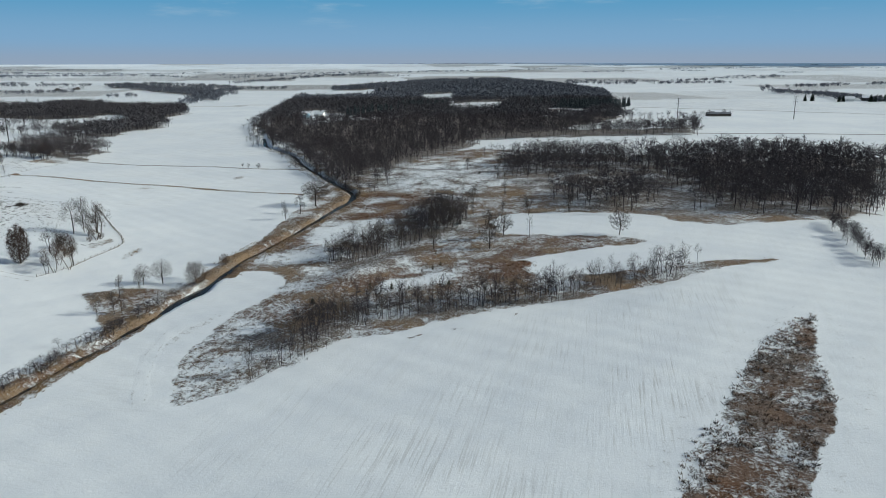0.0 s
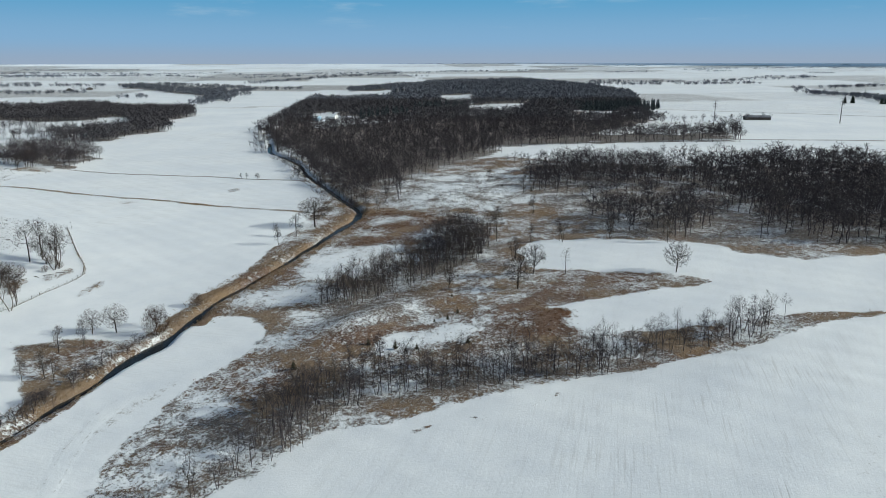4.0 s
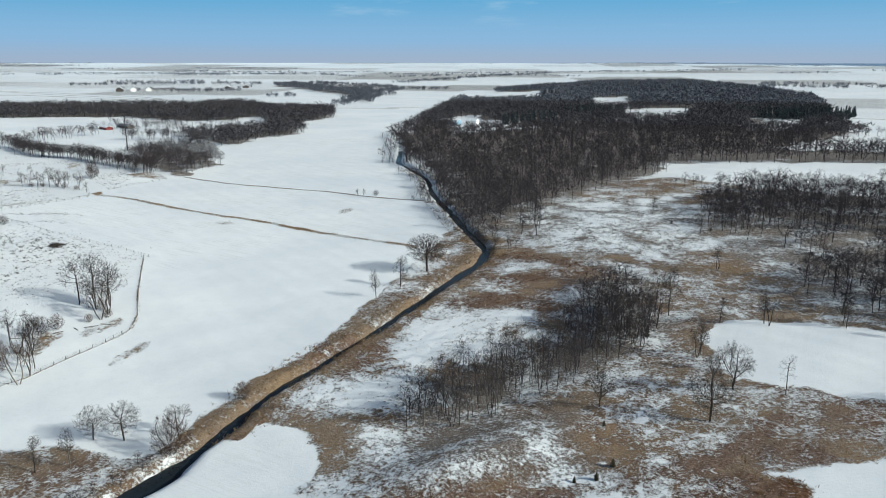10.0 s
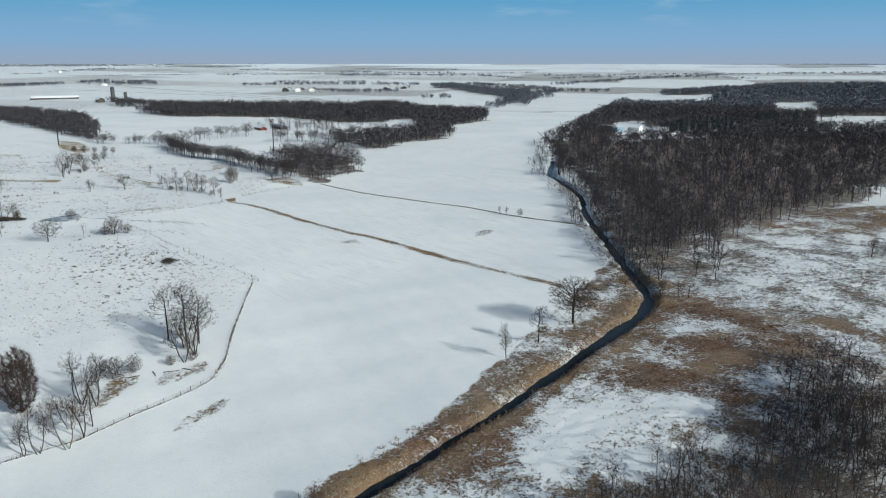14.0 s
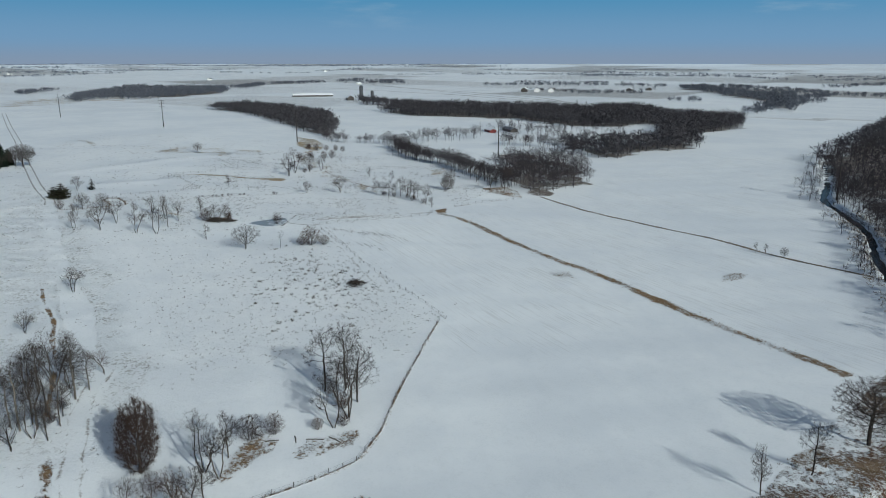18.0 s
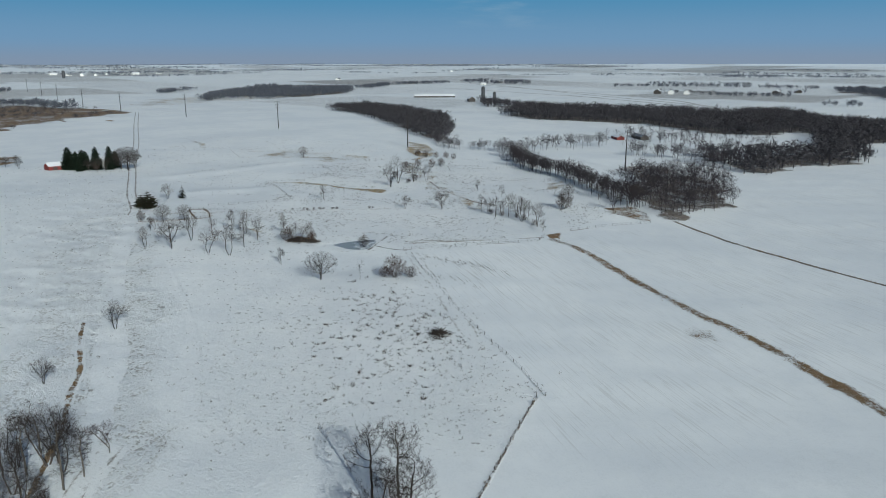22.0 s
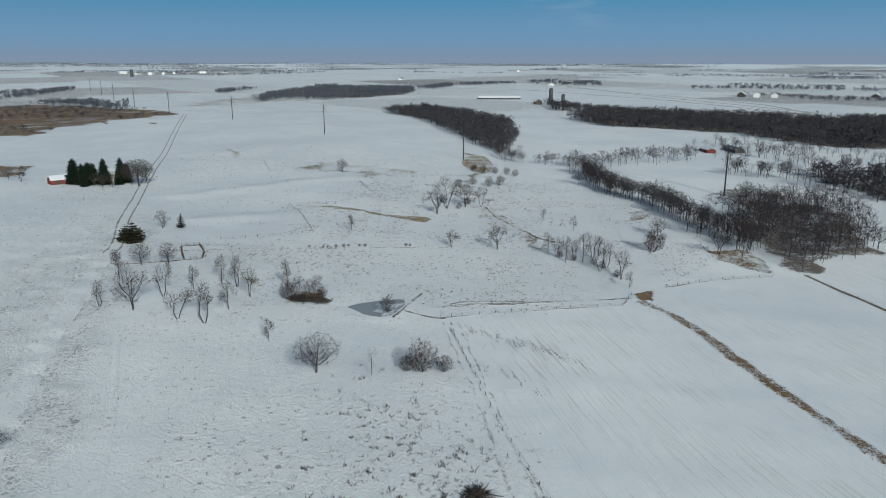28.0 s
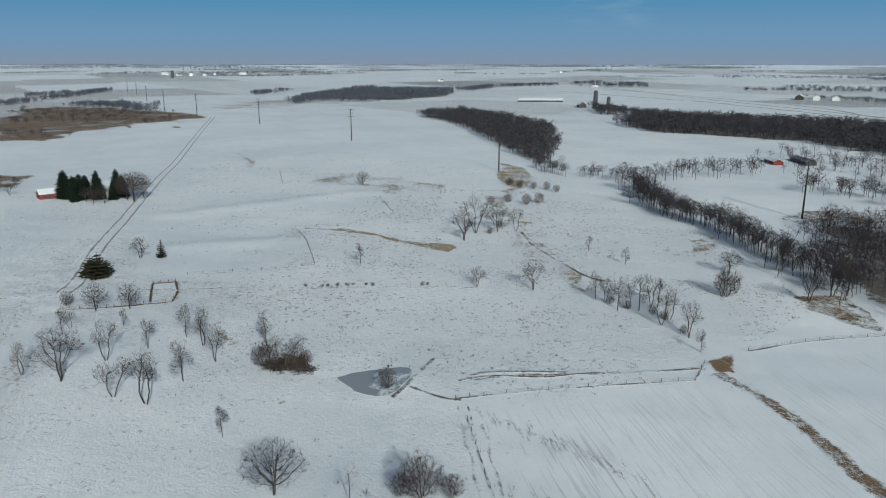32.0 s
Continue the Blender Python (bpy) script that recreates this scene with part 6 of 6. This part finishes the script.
strew("russet_grass", "russet dead grass and weeds in drifts", xs + list(x[ok]), ys + list(y[ok]), TUFT_T, 0.85, 75, GRASS_RED, "grass", 1.1, 0.4, 1.2)
xs, ys = [], []
for k, (line, n, spread) in enumerate(((DITCH_A, 1500, 1.1), (DITCH_B, 1200, 0.6), (FENCE, 420, 0.22), (PADDOCK, 320, 0.3), (GULLY, 250, 1.0), (STONE_ROW, 110, 0.3))):
    x, y = grass_on(line, True, n, spread, 100 + k)
    xs += list(x)
    ys += list(y)
strew("ditch_grass", "dry grass along ditches and fence lines", xs, ys, TUFT_T, 0.55, 76, GRASS, "grass", 1.0, 0.4, 1.2)
x, y = grass_on(PASTURE, False, 5000, 0, 77)
ok = (x < -190) & (r.uniform(size=len(x)) < np.clip((x + 300) / 90, 0.05, 1) * 0.5)
hx, hy = grass_on(HILL, False, 15000, 0, 78)
wx, wy = grass_on(WEST_SLOPE, False, 9000, 0, 81)
hx, hy = np.append(hx, wx), np.append(hy, wy)
clear = wobble(hx, hy, 19.0, 6.0) + 0.5 * wobble(hx, hy, 6.0, 2.0) > 0.0
hx, hy = hx[clear], hy[clear]
q = np.random.default_rng(82).normal(size=(260, 2)) * [20, 9] + [-248, 392]
strew("weed_clumps", "dark dead weed clumps standing in pasture snow", q[:, 0], q[:, 1], TUFT_T, 0.75, 83, TUFT, "weeds", 1.4, 0.4, 1.5)
strew("pasture_tussocks", "dark weed tussocks standing out of pasture snow", list(x[ok]) + list(hx), list(y[ok]) + list(hy), TUFT_T, 0.45, 79, TUFT, "grass", 1.5, 0.4, 1.5)
r = np.random.default_rng(131)
x, y = grass_on(STRIP, False, 6000, 0, 134)
ok = wobble(x, y, 5.0, 2.0) + 0.6 * wobble(x, y, 11.0, 6.0) > -0.05
strew("strip_weeds", "dark dead weeds matted over a grass strip", x[ok], y[ok], TUFT_T, 0.8, 135, TUFT, "weeds", 1.3, 0.4, 1.3)
x, y = grass_on(TUSSOCKS, False, 300, 0, 132)
x, y = x[:70], y[:70]
many = r.integers(2, 7, len(x))
x = np.repeat(x, many) + r.normal(size=many.sum()) * 0.25
y = np.repeat(y, many) + r.normal(size=many.sum()) * 0.25
strew("bunch_grass", "dark bunches of dead grass dotting the pasture snow", x, y, TUFT_T, 0.65, 133, TUFT, "grass", 1.3, 0.4, 1.4)


# short rows of stubble combed bare by the wind
r = np.random.default_rng(86)
xs, ys = [], []
for line in (DRIFT, COMB_A, COMB_B):
    for px, py in curve_line(line, 1.2):
        px, py, ln = px + r.normal() * 1.6, py + r.normal() * 1.6, r.uniform(1.5, 5.0)
        for k in range(int(ln * 2.2)):
            d = k / 2.2 - ln / 2
            xs.append(px + d * STUBBLE_WAY[0] + r.normal() * 0.08)
            ys.append(py + d * STUBBLE_WAY[1] + r.normal() * 0.08)
strew("stubble_rows", "short rows of crop stubble showing through drifted snow", xs, ys, TUFT_T, 0.32, 87, TUFT, "stubble", 1.2, 0.5, 1.3)


# ---- built things ----
def box_mesh(name, sx, sy, sz, material, bevel=0.0):
    bm = bmesh.new()
    bmesh.ops.create_cube(bm, size=1)
    bmesh.ops.scale(bm, vec=(sx, sy, sz), verts=bm.verts)
    bmesh.ops.translate(bm, vec=(0, 0, sz / 2), verts=bm.verts)
    if bevel:
        bmesh.ops.bevel(bm, geom=bm.edges[:], offset=bevel, segments=1, affect="EDGES")
    me = bpy.data.meshes.new(name)
    bm.to_mesh(me)
    bm.free()
    me.materials.append(material)
    return me


def prism_mesh(name, profile, length, material):
    """A profile in x-z drawn out along y."""
    n = len(profile)
    verts = [(px, s * length / 2, pz) for s in (-1, 1) for px, pz in profile]
    me = bpy.data.meshes.new(name)
    me.from_pydata(verts, [], [tuple(range(n))[::-1], tuple(range(n, 2 * n))] + [(i, (i + 1) % n, n + (i + 1) % n, n + i) for i in range(n)])
    me.materials.append(material)
    return me


def at(ob, x, y, z, turn=0):
    ob.matrix_basis = pose(x, y, z, 0, 0, turn)
    return ob


def building(name, label, x, y, wide, deep, eave, ridge, turn, walls, roof, windows=3, door=True, snowy=True):
    """A gabled farm building with walls, two roof slopes, doors and windows."""
    root = new(name)
    z = float(min(gz(x + dx, y + dy) for dx in (-wide / 2, wide / 2) for dy in (-deep / 2, deep / 2)))
    h = wide / 2
    at(root, x, y, z, turn)
    part("wall", prism_mesh("wall", [(-h, -0.4), (h, -0.4), (h, eave), (0, ridge), (-h, eave)], deep, walls), root)
    slope = math.hypot(h, ridge - eave)
    nx, nz = (ridge - eave) / slope, h / slope
    for s in (-1, 1):
        prof = [(0, ridge + 0.02), (s * h * 1.08, eave + 0.02 - (ridge - eave) * 0.08), (s * (h * 1.08 + nx * 0.22), eave + 0.02 - (ridge - eave) * 0.08 + nz * 0.22), (0, ridge + 0.26)]
        part("roof_slope", prism_mesh("roof_slope", prof, deep + 0.8, ROOF_SNOW if snowy else roof), root, "snow-covered roof" if snowy else "")
    if door:
        at(part("door", box_mesh("door", 0.08, min(3.0, deep * 0.2), min(2.6, eave * 0.75), BOARD_DARK, 0.02), root), h + 0.03, -deep * 0.2, 0)
    for k in range(windows):
        yy = deep * (0.1 + 0.32 * k / max(1, windows - 1))
        for s in (-1, 1):
            win = at(part("window", box_mesh("window", 0.10, 1.1, 1.2, PAINT_WHITE, 0.02), root), s * (h + 0.03), yy, eave * 0.42)
            at(part("pane", box_mesh("pane", 0.06, 0.9, 1.0, GLASS_DARK), win), s * 0.05, 0, 0.1)
    return tagged(root, label, "building")


building("barn", "red barn with snow on its roof beside farmyard spruces", -607, 356, 8, 13, 2.8, 4.8, 12, SHED_RED, STEEL_GREY)
building("farmhouse", "white farmhouse among spruces and bare trees", -603, 381, 8, 11, 4.2, 7.0, 60, PAINT_WHITE, STEEL_GREY)
building("shed", "low grey shed in the farmyard", -598, 371, 5, 7, 2.4, 3.6, 60, BOARD_DARK, STEEL_GREY, 1)
building("shed", "long red shed at the edge of a wood", -538, 829, 7, 18, 2.6, 4.0, 60, SHED_RED, STEEL_GREY, 2)
building("shed", "long dark shed beside the red one", -528, 849, 8, 26, 2.8, 4.4, 60, BOARD_DARK, STEEL_GREY, 2, True, False)
building("livestock_barn", "very long low livestock barn on the plain", -1296, 1159, 16, 82, 3.0, 6.0, -30.5, BOARD_DARK, STEEL_GREY, 6)
building("farmhouse", "white farmhouse of a distant farm", -1085, 1646, 11, 16, 5.5, 9.0, 30, PAINT_WHITE, STEEL_GREY)
building("barn", "grey barn of a distant farm", -1112, 1634, 14, 22, 6.0, 10.5, 30, BOARD_DARK, STEEL_GREY)
building("barn", "white barn of a distant farm", -1060, 1668, 12, 20, 5.0, 8.5, 30, PAINT_WHITE, STEEL_GREY)
building("farm_shed", "blue steel shed in a forest clearing", -190, 975, 12, 24, 4.5, 6.4, 75, STEEL_BLUE, STEEL_GREY, 2)
building("house", "pale house in a forest clearing", -165, 985, 9, 13, 4.2, 6.8, 75, PAINT_WHITE, STEEL_GREY)
building("barn", "weathered barn beside a hedgerow", 357, 956, 9, 30, 3.6, 5.4, 88, BOARD_DARK, STEEL_GREY, 2, True, False)
building("farmhouse", "farmhouse behind a windbreak on the plain", 720, 1312, 10, 15, 5.0, 8.5, 70, PAINT_WHITE, STEEL_GREY)
building("barn", "dark barn behind a windbreak on the plain", 765, 1330, 13, 24, 5.5, 9.5, 70, BOARD_DARK, STEEL_GREY)
building("barn", "dark barn in a distant farmyard", -1125, 1118, 12, 20, 5.0, 9.0, 60, BOARD_DARK, STEEL_GREY)
for k, (x, y, wide, deep, high) in enumerate([(-3241, 771, 16, 34, 7), (-3160, 812, 14, 26, 6), (-3121, 854, 18, 40, 8), (-3226, 958, 15, 30, 6), (-3191, 1059, 16, 36, 7), (-3215, 1156, 14, 28, 6),
                                              (-3150, 905, 13, 24, 6), (-3185, 1010, 12, 22, 5), (-1750, 1660, 12, 22, 5), (-2330, 1500, 14, 26, 6), (-2790, 2330, 14, 28, 6), (-2860, 2400, 12, 22, 5)]):
    building("barn", "white building of a village far across the plain" if k < 8 else "pale barn of a farm far across the plain", x, y, wide * 0.8, deep * 0.8, high * 0.8, high * 1.3, 15 + 23 * (k % 4), PAINT_WHITE, STEEL_GREY, 1, True, k % 2 == 0)
for x, y, turn in ((-954, 1842, 20), (-937, 1902, 35), (-1840, 1800, 15)):
    building("barn", "dark barn standing alone on the plain", x, y, 13, 26, 4.5, 7.5, turn, BOARD_DARK, STEEL_GREY, 1)
for k, (x, y) in enumerate([(690, 1290), (700, 1296), (742, 1285), (752, 1288), (762, 1291), (772, 1295), (782, 1298), (640, 1310), (655, 1314)]):
    plant("spruce" if k % 2 else "spruce_b", x, y, 11 + k % 3, k * 40, "dark spruce of a farm windbreak", "conifer", "spruces of the far windbreak", "spruce")

q = np.random.default_rng(84).normal(size=(34, 2)) * [42, 16] + [-1050, 1690]
wood("farm_grove", "bare shade trees round a distant farm", q[:, 0], q[:, 1], CLUMP_T, 11.0, 85, HAZY_FAR_TREES, 1.1)


def silo(x, y, radius, height, label):
    """A stave silo with hoops and a domed cap."""
    root = at(new("silo"), x, y, float(gz(x, y)) - 0.2)
    n = 20
    ring = [(math.cos(math.tau * k / n), math.sin(math.tau * k / n)) for k in range(n)]

    def turned(name, profile, material, label=""):
        verts = [(r * c, r * s, z) for r, z in profile for c, s in ring]
        faces = [(i * n + k, i * n + (k + 1) % n, (i + 1) * n + (k + 1) % n, (i + 1) * n + k) for i in range(len(profile) - 1) for k in range(n)]
        return part(name, mesh_from(name, verts, faces, material, True), root, label)

    turned("shell", [(radius, 0), (radius, height)], CONCRETE)
    turned("cap", [(radius * 1.03, height), (radius * 0.95, height + radius * 0.4), (radius * 0.6, height + radius * 0.75), (0.02, height + radius * 0.9)], CONCRETE, "domed steel cap")
    for k in range(6):
        z = height * (0.1 + 0.15 * k)
        turned("hoop", [(radius + 0.002, z - 0.12), (radius + 0.06, z - 0.06), (radius + 0.06, z + 0.06), (radius + 0.002, z + 0.12)], STEEL_GREY)
    return tagged(root, label, "silo", "silos")


for x, y, rad, h in ((-1113, 1136, 3.4, 24), (-1098, 1150, 3.0, 15), (-136, 1601, 4, 15), (-123, 1604, 4, 15), (-2914, 753, 5, 22)):
    silo(x, y, rad, h, "tall dark silo with a domed cap at a distant farm")


def power_pole():
    """A tall single steel pole with three cross-arms and insulators."""
    root = new("power_pole")
    v, f = tubes([(np.array([0, 0, -0.5]), np.array([0, 0, 14.0]), 0.48, 0.38), (np.array([0, 0, 14.0]), np.array([0, 0, 28.0]), 0.38, 0.24)], 10)
    part("shaft", mesh_from("shaft", v, f, POLE_STEEL, True), root)
    for z, half in ((27.4, 3.4), (24.4, 2.6), (21.2, 3.4)):
        arm = part("crossarm", box_mesh("crossarm", 0.24, half * 2, 0.24, POLE_STEEL, 0.04), root)
        at(arm, 0, 0, z)
        for s in (-1, 1):
            segs = [(np.array([0, 0, -0.01 - 0.22 * k]), np.array([0, 0, -0.16 - 0.22 * k]), 0.16, 0.1) for k in range(5)]
            v, f = tubes(segs, 8)
            at(part("insulator", mesh_from("insulator", v, f, CERAMIC), arm), 0, s * (half - 0.25), 0)
    return tagged(root, "tall dark steel transmission pole with three cross-arms", "power pole", "power poles of the line")


first = power_pole()
LINE = [(-158, 677), (-405, 681), (-589, 621), (-793, 595), (-1017, 570), (-1175, 529), (-1331, 510), (-1575, 514), (-1790, 520), (-2010, 523), (-37, 760), (277, 871), (432, 907)]
for k, (x, y) in enumerate(LINE):
    ob = first if k == 0 else copy_thing(first, pose(0, 0, 0))
    ob.matrix_basis = pose(x, y, float(gz(x, y)), 0, 0, 20 if x > -500 else -65)


def fence(line, gap, label, high=1.1, wires=2):
    """Weathered wooden posts along a line, with slack wires from post to post."""
    p = []
    for (ax, ay), (bx, by) in zip(line, line[1:]):
        n = max(1, round(math.hypot(bx - ax, by - ay) / gap))
        p += [(ax + (bx - ax) * k / n, ay + (by - ay) * k / n) for k in range(n)]
    p.append(line[-1])
    root = at(new("fence"), *p[0], float(gz(*p[0])))
    r = np.random.default_rng(len(p))
    tops = []
    for k, (x, y) in enumerate(p):
        z = float(gz(x, y))
        post = part("post", FENCE_POST, root)
        post.matrix_basis = pose(x - p[0][0], y - p[0][1], z - root.matrix_basis.translation.z, r.normal() * 4, r.normal() * 4, r.uniform(0, 90)) @ Matrix.Diagonal((1, 1, high * r.uniform(0.85, 1.1), 1))
        tops.append(np.array([x - p[0][0], y - p[0][1], z - root.matrix_basis.translation.z]))
    for k in range(wires):
        lift = np.array([0, 0, high * (0.9 - 0.35 * k)])
        v, f = tubes([(a + lift, b + lift, 0.012, 0.012) for a, b in zip(tops, tops[1:])], 3)
        part("wire", mesh_from("wire", v, f, POLE_STEEL), root, "thin rusty fence wire")
    return tagged(root, label, "fence", "pasture fences")


FENCE_POST = box_mesh("post", 0.12, 0.12, 1.0, BOARD_DARK, 0.02)
for line, gap in ((FENCE, 4.0), (PASTURE_FENCE, 4.5), (FENCE_P, 5.0), (PADDOCK, 2.2), (FENCE_X, 5.0), (FENCE_W, 5.0), (FENCE_Z, 5.0), (EDGE_N, 5.0)):
    fence(line, gap, "weathered wooden post and wire fence in the snow")


def log(length, radius):
    v, f = tubes([(np.array([-length / 2, 0, radius * 0.7]), np.array([0, 0.1, radius]), radius, radius * 0.85), (np.array([0, 0.1, radius]), np.array([length / 2, 0, radius * 0.8]), radius * 0.85, radius * 0.6)], 7)
    root = new("log", mesh_from("log", v, f, BARK_PALE, True))
    return tagged(root, "fallen bare log lying in the snow", "log", "fallen logs")


for k, (x, y, ln, w) in enumerate(((-168, 311, 3.5, 30), (-171, 314, 4, 10), (-166, 315, 3, 55), (-160, 322, 4, 40), (-157, 325, 3.5, 5), (-163, 319, 3, -30), (-174, 308, 4, 20))):
    at(log(ln, 0.11 + 0.02 * (k % 3)), x, y, float(gz(x, y)), w)


def brush_pile(x, y, wide, high, seed, label):
    """A heap of cut branches: a core of thick limbs and a tangle of sticks."""
    r = np.random.default_rng(seed)
    root = at(new("brush_pile"), x, y, float(gz(x, y)) - 0.1)
    for name, count, thick, material in (("limbs", 26, 0.13, BARK), ("sticks", 170, 0.05, TWIG)):
        segs = []
        for _ in range(count):
            p = r.normal(size=2) * wide * 0.28
            top = high * math.exp(-(p @ p) / (wide * wide * 0.16))
            w, ln = r.uniform(0, math.tau), wide * r.uniform(0.15, 0.45)
            d = np.array([math.cos(w) * ln, math.sin(w) * ln, r.uniform(-0.2, 0.35) * ln])
            c = np.array([p[0], p[1], 0.1 + top * r.uniform(0.2, 1.0)])
            segs.append((np.maximum(c - d, [-99, -99, 0]), np.maximum(c + d, [-99, -99, 0.1]), thick, thick * 0.5))
        v, f = tubes(segs, 4)
        part(name, mesh_from(name, v, f, material), root)
    return tagged(root, label, "brush pile", "brush piles")

for k, (x, y, wide, high) in enumerate(((-344, 402, 6, 1.7), (-340, 407, 4.5, 1.2), (-233, 394, 5, 1.6))):
    brush_pile(x, y, wide, high, 500 + k, "tangled heap of cut branches on the snowy pasture")
# ---- the sky low over the horizon ----
def horizon_sky():
    n, rad = 60, 4560
    arc = [radians(46 + 152 * k / (n - 1)) for k in range(n)]
    verts = [(-110 + rad * math.cos(w), 260 + rad * math.sin(w), z) for z in (-60, 120, 400, 640) for w in arc]
    faces = [(i * n + k, i * n + k + 1, (i + 1) * n + k + 1, (i + 1) * n + k) for i in range(3) for k in range(n - 1)]
    ob = new("backdrop", mesh_from("backdrop", verts, faces, HAZE, True))
    return tagged(ob, "hazy blue winter sky low over the horizon", "sky", kind="structure")


horizon_sky()
